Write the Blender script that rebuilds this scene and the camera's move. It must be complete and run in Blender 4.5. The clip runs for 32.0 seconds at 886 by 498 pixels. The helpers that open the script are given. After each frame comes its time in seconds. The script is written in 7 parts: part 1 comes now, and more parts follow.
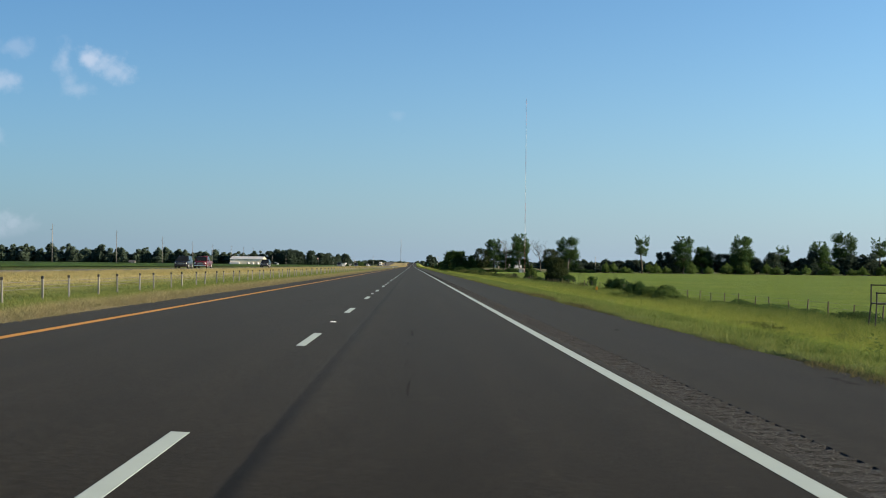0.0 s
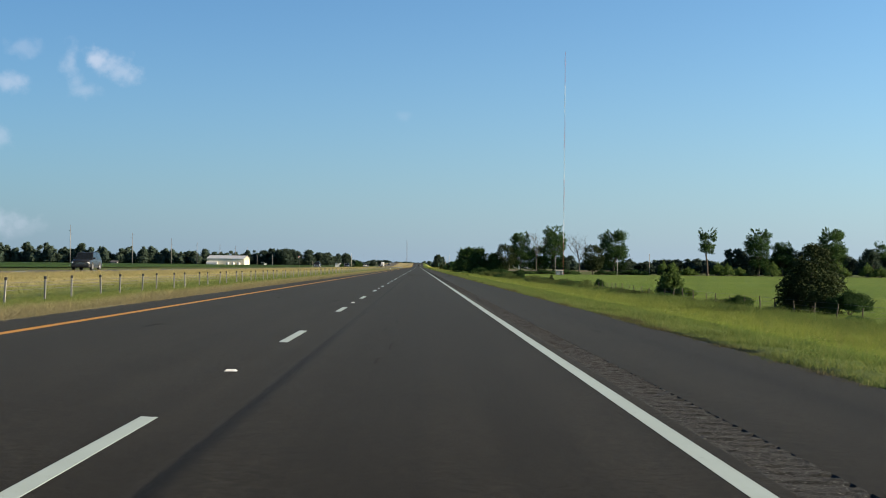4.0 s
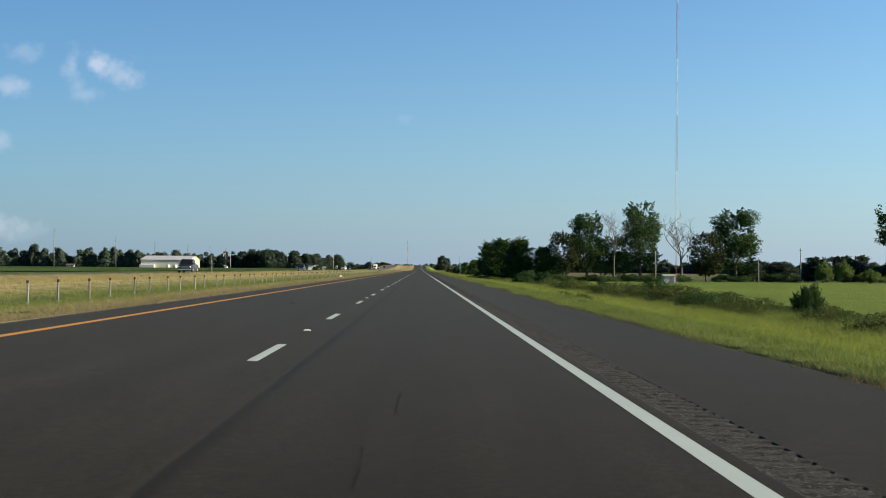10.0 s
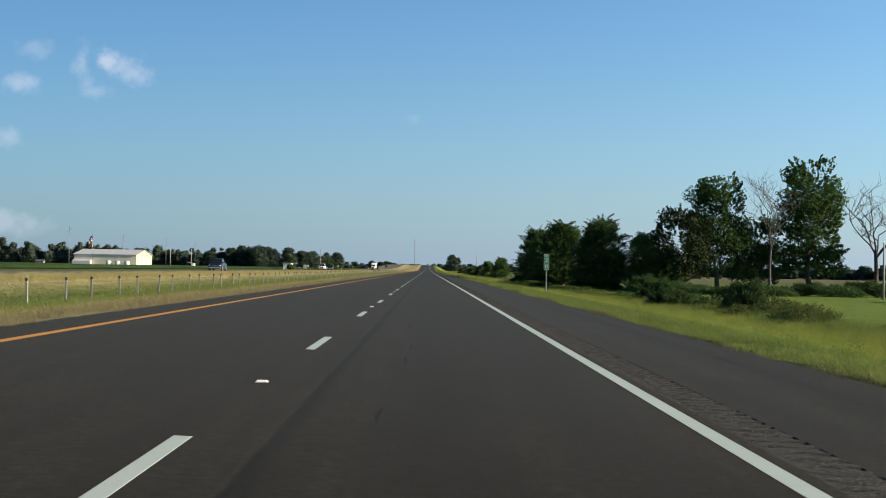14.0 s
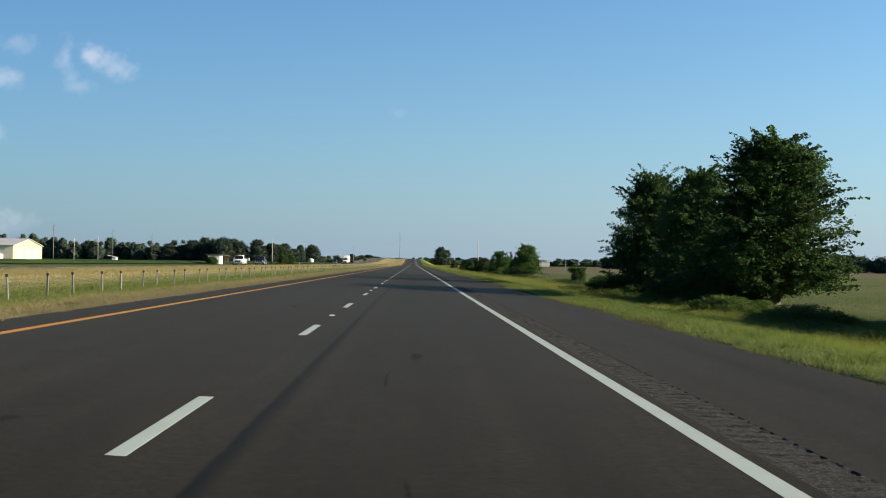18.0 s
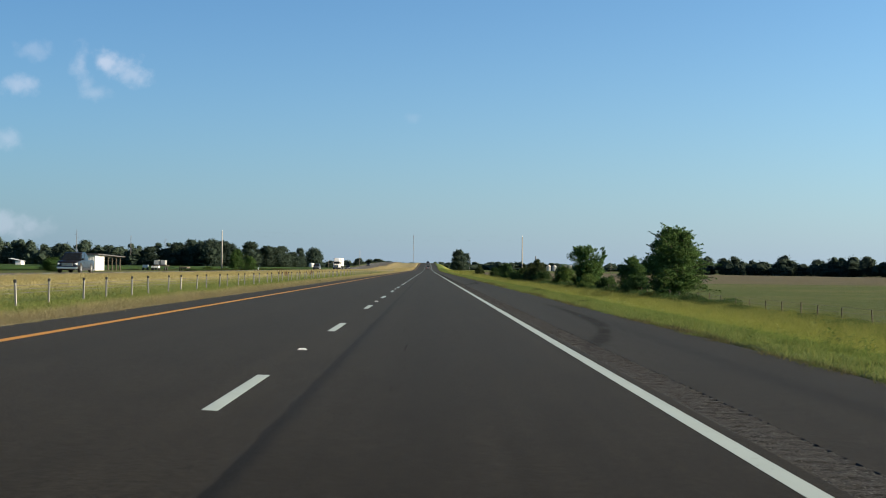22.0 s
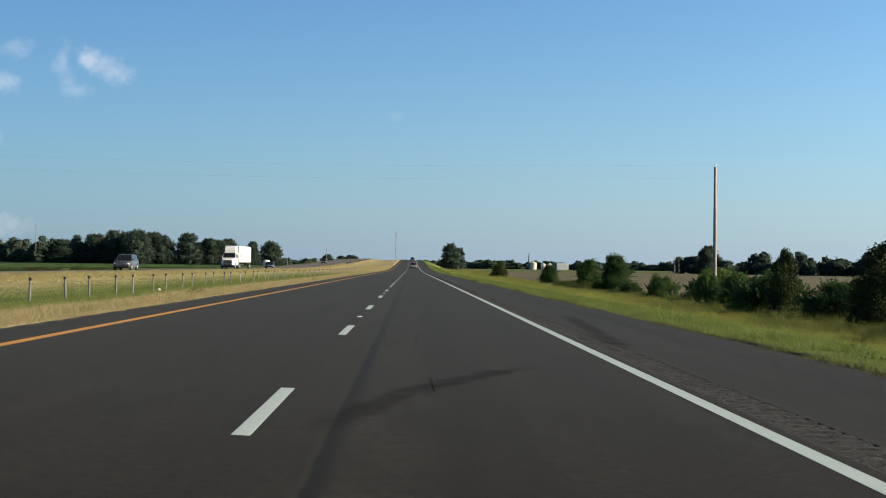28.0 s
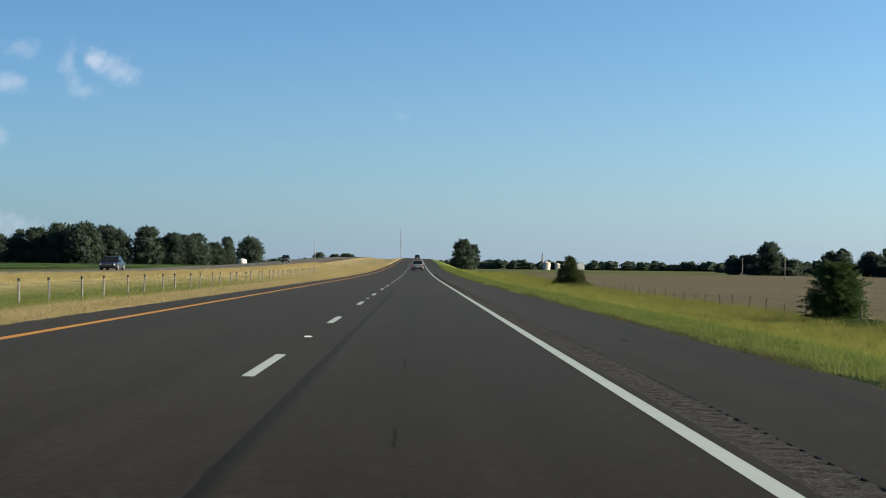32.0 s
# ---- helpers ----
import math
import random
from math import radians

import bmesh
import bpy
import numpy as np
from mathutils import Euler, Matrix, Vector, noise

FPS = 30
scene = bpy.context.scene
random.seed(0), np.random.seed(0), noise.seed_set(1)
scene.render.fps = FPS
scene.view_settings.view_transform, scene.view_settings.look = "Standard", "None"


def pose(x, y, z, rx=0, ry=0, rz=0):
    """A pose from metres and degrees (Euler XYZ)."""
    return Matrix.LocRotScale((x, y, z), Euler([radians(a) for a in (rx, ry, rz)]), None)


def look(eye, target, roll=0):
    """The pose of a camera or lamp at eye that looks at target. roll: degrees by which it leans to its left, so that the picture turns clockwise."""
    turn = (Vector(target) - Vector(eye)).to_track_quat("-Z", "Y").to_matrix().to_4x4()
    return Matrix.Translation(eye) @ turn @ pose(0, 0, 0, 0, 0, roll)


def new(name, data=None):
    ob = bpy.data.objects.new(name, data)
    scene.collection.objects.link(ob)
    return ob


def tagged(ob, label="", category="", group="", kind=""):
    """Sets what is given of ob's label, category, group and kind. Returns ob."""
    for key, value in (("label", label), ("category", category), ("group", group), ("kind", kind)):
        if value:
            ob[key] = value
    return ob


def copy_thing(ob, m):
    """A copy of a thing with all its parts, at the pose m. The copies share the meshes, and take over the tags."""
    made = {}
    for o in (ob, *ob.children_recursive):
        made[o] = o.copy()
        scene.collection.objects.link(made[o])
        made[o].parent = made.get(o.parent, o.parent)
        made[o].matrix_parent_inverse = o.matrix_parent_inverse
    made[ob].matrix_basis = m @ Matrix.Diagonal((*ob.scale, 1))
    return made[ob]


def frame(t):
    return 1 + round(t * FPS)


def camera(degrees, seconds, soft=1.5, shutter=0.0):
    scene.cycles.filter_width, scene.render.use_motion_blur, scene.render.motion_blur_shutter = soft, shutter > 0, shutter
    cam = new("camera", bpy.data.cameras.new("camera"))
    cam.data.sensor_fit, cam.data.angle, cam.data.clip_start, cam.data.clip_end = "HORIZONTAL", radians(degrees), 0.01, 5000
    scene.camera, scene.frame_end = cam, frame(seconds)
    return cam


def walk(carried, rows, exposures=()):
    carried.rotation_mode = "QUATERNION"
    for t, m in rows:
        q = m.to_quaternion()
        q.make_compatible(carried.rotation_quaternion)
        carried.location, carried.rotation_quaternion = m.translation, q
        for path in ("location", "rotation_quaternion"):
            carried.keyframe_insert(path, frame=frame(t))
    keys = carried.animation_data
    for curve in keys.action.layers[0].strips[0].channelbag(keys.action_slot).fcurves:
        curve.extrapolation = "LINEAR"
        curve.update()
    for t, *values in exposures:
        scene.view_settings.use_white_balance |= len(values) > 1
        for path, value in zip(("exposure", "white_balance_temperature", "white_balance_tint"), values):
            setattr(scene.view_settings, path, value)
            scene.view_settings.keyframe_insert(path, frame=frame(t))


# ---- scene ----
# Divided highway through flat farmland, late afternoon, sun low over the right-hand side.
# X to the right of the lane line, Y along the road, Z up.
from collections import defaultdict

cam = camera(37.65, 32.0, soft=1.0)
PATH = [
    (0.0, 1.469, -8.49, 1.082, 0.755, -0.67, -1.37),
    (0.5, 1.533, 11.22, 1.085, 0.845, -0.616, -1.244),
    (1.0, 1.59, 30.93, 1.076, 0.806, -0.628, -1.175),
    (1.5, 1.636, 50.64, 1.083, 0.805, -0.679, -1.178),
    (2.0, 1.676, 70.37, 1.058, 0.791, -0.644, -1.214),
    (2.5, 1.718, 90.11, 1.081, 0.839, -0.631, -1.236),
    (3.0, 1.746, 109.84, 1.08, 0.827, -0.633, -1.207),
    (3.5, 1.809, 129.55, 1.078, 0.801, -0.637, -1.143),
    (4.0, 1.872, 149.23, 1.076, 0.774, -0.642, -1.079),
    (4.5, 1.9, 168.85, 1.075, 0.762, -0.644, -1.05),
    (5.0, 1.848, 188.44, 1.069, 0.819, -0.763, -0.909),
    (5.5, 1.798, 208.01, 1.079, 0.827, -0.621, -0.907),
    (6.0, 1.762, 227.59, 1.075, 0.796, -0.568, -1.052),
    (6.5, 1.756, 247.18, 1.08, 0.867, -0.708, -1.13),
    (7.0, 1.765, 266.79, 1.076, 0.828, -0.634, -1.166),
    (7.5, 1.779, 286.41, 1.079, 0.836, -0.668, -1.191),
    (8.0, 1.796, 306.04, 1.073, 0.884, -0.754, -1.144),
    (8.5, 1.827, 325.66, 1.078, 0.809, -0.613, -1.12),
    (9.0, 1.86, 345.25, 1.081, 0.826, -0.336, -1.118),
    (9.5, 1.886, 364.8, 1.076, 0.819, -0.64, -1.049),
    (10.0, 1.89, 384.28, 1.05, 0.895, -0.446, -1.007),
    (10.5, 1.855, 403.69, 1.077, 0.83, -0.652, -1.103),
    (11.0, 1.835, 423.06, 1.086, 0.859, -1.045, -1.235),
    (11.5, 1.882, 442.44, 1.076, 0.823, -0.7, -1.249),
    (12.0, 1.943, 461.87, 1.08, 0.803, -0.934, -1.073),
    (12.5, 1.964, 481.38, 1.073, 0.888, -0.722, -0.914),
    (13.0, 1.914, 500.96, 1.099, 0.782, -0.289, -0.771),
    (13.5, 1.747, 520.58, 1.079, 0.776, -0.737, -0.57),
    (14.0, 1.539, 540.19, 1.092, 0.91, -1.03, -0.693),
    (14.5, 1.358, 559.79, 1.09, 0.866, -0.714, -0.929),
    (15.0, 1.374, 579.37, 1.09, 0.857, -0.709, -0.992),
    (15.5, 1.41, 598.92, 1.088, 0.836, -0.698, -1.13),
    (16.0, 1.446, 618.47, 1.087, 0.815, -0.688, -1.269),
    (16.5, 1.462, 638.0, 1.087, 0.806, -0.683, -1.332),
    (17.0, 1.534, 657.52, 1.086, 0.765, -0.78, -1.245),
    (17.5, 1.591, 677.02, 1.084, 0.845, -0.666, -1.162),
    (18.0, 1.649, 696.5, 1.096, 0.652, -0.789, -1.31),
    (18.5, 1.714, 715.97, 1.081, 0.848, -0.617, -1.254),
    (19.0, 1.772, 735.43, 1.084, 0.856, -0.685, -1.224),
    (19.5, 1.808, 754.9, 1.08, 0.813, -0.67, -1.199),
    (20.0, 1.831, 774.41, 1.099, 0.661, -0.674, -1.108),
    (20.5, 1.851, 793.96, 1.078, 0.824, -0.65, -1.115),
    (21.0, 1.833, 813.53, 1.062, 0.863, -0.442, -0.995),
    (21.5, 1.741, 833.09, 1.08, 0.853, -0.676, -0.783),
    (22.0, 1.611, 852.6, 1.075, 0.858, -0.633, -0.679),
    (22.5, 1.48, 872.03, 1.089, 0.747, -0.679, -0.696),
    (23.0, 1.361, 891.43, 1.085, 0.687, -0.592, -0.801),
    (23.5, 1.297, 910.83, 1.093, 0.863, -0.665, -0.988),
    (24.0, 1.271, 930.26, 1.071, 0.906, -0.694, -1.116),
    (24.5, 1.261, 949.77, 1.093, 0.772, -0.642, -1.141),
    (25.0, 1.255, 969.32, 1.092, 0.8, -0.808, -0.996),
    (25.5, 1.244, 988.86, 1.094, 0.789, -0.659, -0.967),
    (26.0, 1.208, 1008.35, 1.096, 0.79, -0.666, -1.027),
    (26.5, 1.128, 1027.74, 1.099, 0.792, -0.683, -1.156),
    (27.0, 1.049, 1047.07, 1.101, 0.794, -0.699, -1.286),
    (27.5, 1.012, 1066.36, 1.103, 0.795, -0.707, -1.345),
    (28.0, 1.071, 1085.65, 1.083, 0.794, -0.655, -1.415),
    (28.5, 1.127, 1104.96, 1.098, 0.686, -0.707, -1.378),
    (29.0, 1.197, 1124.28, 1.095, 0.795, -0.798, -1.426),
    (29.5, 1.293, 1143.58, 1.09, 0.786, -0.568, -1.435),
    (30.0, 1.394, 1162.85, 1.089, 0.725, -0.427, -1.349),
    (30.5, 1.49, 1182.06, 1.087, 0.798, -0.586, -1.313),
    (31.0, 1.571, 1201.23, 1.127, 0.667, -0.516, -1.311),
    (31.5, 1.626, 1220.38, 1.083, 0.651, -0.583, -1.228),
    (32.0, 1.667, 1239.51, 1.105, 0.795, -0.65, -1.155),
]
walk(cam, [(t, pose(x, y, z, 90 + pitch, roll, yaw)) for t, x, y, z, pitch, roll, yaw in PATH])

# ---------------------------------------------------------------- sky and sun
SUN_EL, SUN_AZ = 19.0, 97.0          # azimuth clockwise from the road's direction


def make_world():
    w = bpy.data.worlds.new("sky")
    scene.world = w
    w.use_nodes = True
    nt = w.node_tree
    nt.nodes.clear()
    out = nt.nodes.new("ShaderNodeOutputWorld")
    bg = nt.nodes.new("ShaderNodeBackground")
    sky = nt.nodes.new("ShaderNodeTexSky")
    sky.sky_type = "NISHITA"
    sky.sun_disc = False
    sky.sun_elevation = radians(SUN_EL)
    sky.sun_rotation = radians(SUN_AZ)
    sky.air_density, sky.dust_density, sky.ozone_density = 1.05, 0.4, 3.2
    sky.altitude = 80
    bg.inputs["Strength"].default_value = 0.0667
    co = nt.nodes.new("ShaderNodeTexCoord")
    noise_n = nt.nodes.new("ShaderNodeTexNoise")
    noise_n.inputs["Scale"].default_value = 62.0
    noise_n.inputs["Detail"].default_value = 6.0
    noise_n.inputs["Roughness"].default_value = 0.55
    nt.links.new(co.outputs["Generated"], noise_n.inputs["Vector"])

    def math_node(op, a, b=None):
        n = nt.nodes.new("ShaderNodeMath")
        n.operation = op
        for k, v in enumerate((a, b)):
            if v is None:
                continue
            if isinstance(v, (int, float)):
                n.inputs[k].default_value = v
            else:
                nt.links.new(v, n.inputs[k])
        return n.outputs[0]

    sep = nt.nodes.new("ShaderNodeSeparateXYZ")
    nt.links.new(co.outputs["Generated"], sep.inputs[0])
    az = math_node("ARCTAN2", sep.outputs[0], sep.outputs[1])
    el = math_node("ARCSINE", sep.outputs[2])
    # small fair-weather clouds: azimuth, elevation, half width, half height (degrees), opacity
    total = None
    for a, e, hw, hh, op in ((-13.45, 8.38, 0.75, 0.44, 0.50), (-12.95, 8.15, 0.6, 0.38, 0.42), (-13.95, 8.62, 0.5, 0.44, 0.66), (-15.0, 8.35, 0.3, 0.6, 0.34), (-14.4, 7.3, 0.5, 0.32, 0.28), (-14.75, 7.65, 0.36, 0.3, 0.24),
                             (-17.5, 7.5, 0.55, 0.32, 0.42), (-16.9, 8.95, 0.5, 0.32, 0.22), (-17.9, 5.2, 0.6, 0.34, 0.34), (-18.0, 1.7, 1.0, 0.45, 0.36), (-17.0, 1.4, 0.9, 0.3, 0.14), (-0.75, 6.6, 0.35, 0.2, 0.10)):
        dx = math_node("DIVIDE", math_node("SUBTRACT", az, radians(a)), radians(hw))
        dy = math_node("DIVIDE", math_node("SUBTRACT", el, radians(e)), radians(hh))
        d = math_node("SQRT", math_node("ADD", math_node("MULTIPLY", dx, dx), math_node("MULTIPLY", dy, dy)))
        m = nt.nodes.new("ShaderNodeMapRange")
        m.interpolation_type = "SMOOTHSTEP"
        nt.links.new(math_node("ADD", d, math_node("MULTIPLY", math_node("SUBTRACT", noise_n.outputs["Fac"], 0.5), 3.6)), m.inputs["Value"])
        m.inputs["From Min"].default_value, m.inputs["From Max"].default_value = 1.75, 0.15
        m.inputs["To Min"].default_value, m.inputs["To Max"].default_value = 0.0, op
        total = m.outputs[0] if total is None else math_node("MAXIMUM", total, m.outputs[0])
    mix = nt.nodes.new("ShaderNodeMix")
    mix.data_type = "RGBA"
    nt.links.new(total, mix.inputs["Factor"])
    tint = nt.nodes.new("ShaderNodeMix")          # cool tone of the clear sky
    tint.data_type, tint.blend_type = "RGBA", "MULTIPLY"
    tint.inputs["Factor"].default_value = 1.0
    # the clear sky deepens towards the zenith
    deep = nt.nodes.new("ShaderNodeVectorMath")
    deep.operation = "SCALE"
    up = nt.nodes.new("ShaderNodeMapRange")
    up.interpolation_type = "SMOOTHSTEP"
    nt.links.new(el, up.inputs["Value"])
    up.inputs["From Min"].default_value, up.inputs["From Max"].default_value = radians(10), radians(60)
    up.inputs["To Min"].default_value, up.inputs["To Max"].default_value = 1.0, 0.38
    nt.links.new(sky.outputs[0], deep.inputs[0])
    nt.links.new(up.outputs[0], deep.inputs["Scale"])
    nt.links.new(deep.outputs[0], tint.inputs["A"])
    tint.inputs["B"].default_value = (0.690, 0.980, 1.178, 1)
    # summer haze, thickest at the horizon all round
    haze = nt.nodes.new("ShaderNodeMix")
    haze.data_type = "RGBA"
    fall = math_node("POWER", 2.718, math_node("DIVIDE", math_node("MAXIMUM", el, 0.0), -radians(5.0)))
    nt.links.new(math_node("MULTIPLY", fall, 0.88), haze.inputs["Factor"])
    nt.links.new(tint.outputs["Result"], haze.inputs["A"])
    haze.inputs["B"].default_value = (2.50, 3.34, 4.42, 1)
    # haze scatters forward: the sky is brighter on the sun's side
    side = nt.nodes.new("ShaderNodeVectorMath")
    side.operation = "MULTIPLY"
    nt.links.new(haze.outputs["Result"], side.inputs[0])
    warm = nt.nodes.new("ShaderNodeCombineXYZ")
    for k, gain in enumerate((0.66, 0.52, 0.42)):
        nt.links.new(math_node("ADD", math_node("MULTIPLY", sep.outputs[0], gain), 0.92), warm.inputs[k])
    nt.links.new(warm.outputs[0], side.inputs[1])
    nt.links.new(side.outputs[0], mix.inputs["A"])
    mix.inputs["B"].default_value = (4.6, 5.05, 6.0, 1)
    nt.links.new(mix.outputs["Result"], bg.inputs["Color"])
    nt.links.new(bg.outputs[0], out.inputs[0])


make_world()
sun_data = bpy.data.lights.new("sun", "SUN")
sun_data.energy, sun_data.angle, sun_data.color = 5.0, radians(0.55), (1.0, 0.82, 0.56)
sun = new("sun", sun_data)
sun_dir = Vector((math.cos(radians(SUN_EL)) * math.sin(radians(SUN_AZ)), math.cos(radians(SUN_EL)) * math.cos(radians(SUN_AZ)), math.sin(radians(SUN_EL))))
sun.matrix_world = look(sun_dir * 300, (0, 0, 0))
scene.view_settings.exposure = 1.15

# ---------------------------------------------------------------- materials


class Nodes:
    """A small writer of node materials."""

    def __init__(self, name):
        self.mat = bpy.data.materials.new(name)
        self.mat.use_nodes = True
        self.nt = self.mat.node_tree
        self.bsdf = self.nt.nodes["Principled BSDF"]

    def add(self, kind, operation="", use_clamp=False, interpolation_type="", data_type=""):
        n = self.nt.nodes.new(kind)
        if operation:
            n.operation = operation
        if use_clamp:
            n.use_clamp = use_clamp
        if interpolation_type:
            n.interpolation_type = interpolation_type
        if data_type:
            n.data_type = data_type
        return n

    def put(self, sock, v):
        if isinstance(v, bpy.types.NodeSocket):
            self.nt.links.new(v, sock)
        else:
            sock.default_value = v

    def math(self, op, a, b=0.0, clamp=False):
        n = self.add("ShaderNodeMath", operation=op, use_clamp=clamp)
        self.put(n.inputs[0], a)
        self.put(n.inputs[1], b)
        return n.outputs[0]

    def pos(self):
        return self.add("ShaderNodeNewGeometry").outputs["Position"]

    def xyz(self):
        s = self.add("ShaderNodeSeparateXYZ")
        self.put(s.inputs[0], self.pos())
        return s.outputs

    def scaled(self, sx, sy, sz):
        m = self.add("ShaderNodeMapping")
        self.put(m.inputs["Vector"], self.pos())
        m.inputs["Scale"].default_value = (sx, sy, sz)
        return m.outputs[0]

    def noise(self, scale, detail=4.0, rough=0.55, vec=None):
        n = self.add("ShaderNodeTexNoise")
        self.put(n.inputs["Vector"], vec if vec is not None else self.pos())
        n.inputs["Scale"].default_value, n.inputs["Detail"].default_value, n.inputs["Roughness"].default_value = scale, detail, rough
        return n.outputs["Fac"]

    def ramp(self, fac, lo, hi, a=0.0, b=1.0):
        m = self.add("ShaderNodeMapRange", interpolation_type="SMOOTHSTEP")
        self.put(m.inputs["Value"], fac)
        for k, v in zip(("From Min", "From Max", "To Min", "To Max"), (lo, hi, a, b)):
            m.inputs[k].default_value = v
        return m.outputs[0]

    def mix(self, fac, a, b):
        m = self.add("ShaderNodeMix", data_type="RGBA")
        self.put(m.inputs["Factor"], fac)
        for k, v in (("A", a), ("B", b)):
            self.put(m.inputs[k], v if isinstance(v, bpy.types.NodeSocket) else (*v, 1))
        return m.outputs["Result"]

    def random(self, island=False):
        if island:
            return self.add("ShaderNodeNewGeometry").outputs["Random Per Island"]
        return self.add("ShaderNodeObjectInfo").outputs["Random"]

    def bump(self, h, strength, dist):
        b = self.add("ShaderNodeBump")
        self.put(b.inputs["Height"], h)
        b.inputs["Strength"].default_value, b.inputs["Distance"].default_value = strength, dist
        self.put(self.bsdf.inputs["Normal"], b.outputs[0])

    def done(self, color, rough=0.8, metal=0.0, spec=0.5):
        self.put(self.bsdf.inputs["Base Color"], color if isinstance(color, bpy.types.NodeSocket) else (*color, 1))
        self.put(self.bsdf.inputs["Roughness"], rough)
        self.put(self.bsdf.inputs["Metallic"], metal)
        self.put(self.bsdf.inputs["Specular IOR Level"], spec)
        return self.mat


def asphalt(name, tint, seam, sheen=0.08):
    n = Nodes(name)
    s = n.xyz()
    fine = n.noise(60, 3, 0.7)
    chip = n.noise(13, 4, 0.75)
    blotch = n.noise(1.0, 4, 0.6, n.scaled(1.7, 0.5, 1))
    big = n.noise(1.0, 4, 0.6, n.scaled(0.5, 0.05, 1))
    streak = n.noise(1.0, 5, 0.65, n.scaled(2.2, 0.018, 1))
    base = n.mix(n.ramp(streak, 0.35, 0.68), tuple(c * 0.86 for c in tint), tuple(c * 1.16 for c in tint))
    base = n.mix(n.ramp(big, 0.35, 0.7, 0, 0.55), base, tuple(c * 0.8 for c in tint))
    base = n.mix(n.ramp(fine, 0.55, 0.8, 0, 0.35), base, tuple(min(1, c * 2.2) for c in tint))
    base = n.mix(n.ramp(chip, 0.54, 0.36, 0.0, 0.66), base, tuple(c * 0.42 for c in tint))
    base = n.mix(n.ramp(chip, 0.555, 0.72, 0.0, 0.56), base, tuple(c * 2.1 for c in tint))
    base = n.mix(n.ramp(blotch, 0.42, 0.68, 0.0, 0.5), base, tuple(c * 0.62 for c in tint))
    if seam:
        # paver joint right of the lane line: a tarry band whose edge wanders
        wob = n.math("MULTIPLY", n.math("SUBTRACT", n.noise(1.0, 4, 0.6, n.scaled(0.0, 1.1, 0)), 0.5), 0.09)
        x = n.math("ADD", s[0], wob)
        patch = n.ramp(n.noise(1.0, 2, 0.5, n.scaled(0.0, 0.03, 0)), 0.35, 0.55, 0.6, 1.0)
        band = n.math("MULTIPLY", n.math("MULTIPLY", n.ramp(x, 0.49, 0.53), n.ramp(x, 0.72, 0.58)), patch)
        base = n.mix(band, base, tuple(c * k for c, k in zip(tint, (0.26, 0.29, 0.38))))
        crack = n.math("MULTIPLY", n.ramp(x, 0.49, 0.52), n.ramp(x, 0.56, 0.53))
        base = n.mix(n.math("MULTIPLY", crack, 0.35), base, tuple(c * 1.9 for c in tint))
        # shoulder worn darker in its outer half
        sh = n.math("MULTIPLY", n.ramp(n.math("ADD", s[0], wob), 5.0, 5.9), n.ramp(s[0], 7.0, 6.4))
        base = n.mix(n.math("MULTIPLY", sh, 0.4), base, tuple(c * 0.7 for c in tint))
        # a tarry streak wandering along the shoulder
        drift = n.math("MULTIPLY", n.math("SUBTRACT", n.noise(1.0, 2, 0.5, n.scaled(0.0, 0.02, 0)), 0.5), 1.6)
        d = n.math("ABSOLUTE", n.math("SUBTRACT", n.math("ADD", s[0], drift), 5.85))
        streaky = n.math("MULTIPLY", n.ramp(d, 0.30, 0.06), n.ramp(n.noise(1.0, 2, 0.5, n.scaled(0.0, 0.011, 0)), 0.42, 0.62, 0.1, 0.6))
        base = n.mix(streaky, base, tuple(c * 0.4 for c in tint))
        # wheel tracks polished darker, the strip between them oil-stained
        for mid, half, deep in ((2.75, 0.45, 0.22), (1.6, 0.8, 0.35), (-2.8, 0.45, 0.2), (-0.95, 0.45, 0.2)):
            d = n.math("ABSOLUTE", n.math("SUBTRACT", x, mid))
            base = n.mix(n.ramp(d, half, 0.1, 0, deep), base, tuple(c * 0.55 for c in tint))
    n.bump(n.noise(90, 3, 0.75), 0.35, 0.004)
    # dust and worn stone faces catch the light at a grazing view
    n.bsdf.inputs["Sheen Weight"].default_value = sheen
    n.bsdf.inputs["Sheen Roughness"].default_value = 0.15
    n.bsdf.inputs["Sheen Tint"].default_value = (1.0, 0.90, 0.80, 1)
    return n.done(base, n.ramp(fine, 0.3, 0.8, 0.80, 0.93), 0, 0.06)


def milled(name, tint):
    """Asphalt cut open by the milling drum: pale broken stone between dark binder."""
    n = Nodes(name)
    stone = n.noise(34, 4, 0.8)
    rows = n.noise(1.0, 3, 0.7, n.scaled(38, 34, 1))
    c = n.mix(n.ramp(stone, 0.42, 0.62), tuple(v * 0.35 for v in tint), tint)
    c = n.mix(n.ramp(rows, 0.57, 0.70), c, tuple(v * 4.4 for v in tint))
    n.bump(stone, 0.9, 0.012)
    n.bsdf.inputs["Sheen Weight"].default_value = 0.05
    n.bsdf.inputs["Sheen Roughness"].default_value = 0.15
    return n.done(c, 0.95, 0, 0.15)


def paint(name, col, wear):
    n = Nodes(name)
    f = n.noise(14, 5, 0.7)
    c = n.mix(n.ramp(f, 0.58, 0.75, 0, wear), col, (0.10, 0.095, 0.09))
    c = n.mix(n.ramp(n.noise(1.5, 3), 0.3, 0.75, 0, 0.3), c, tuple(v * 0.75 for v in col))
    n.bump(n.noise(70, 2), 0.3, 0.003)
    return n.done(c, 0.6)


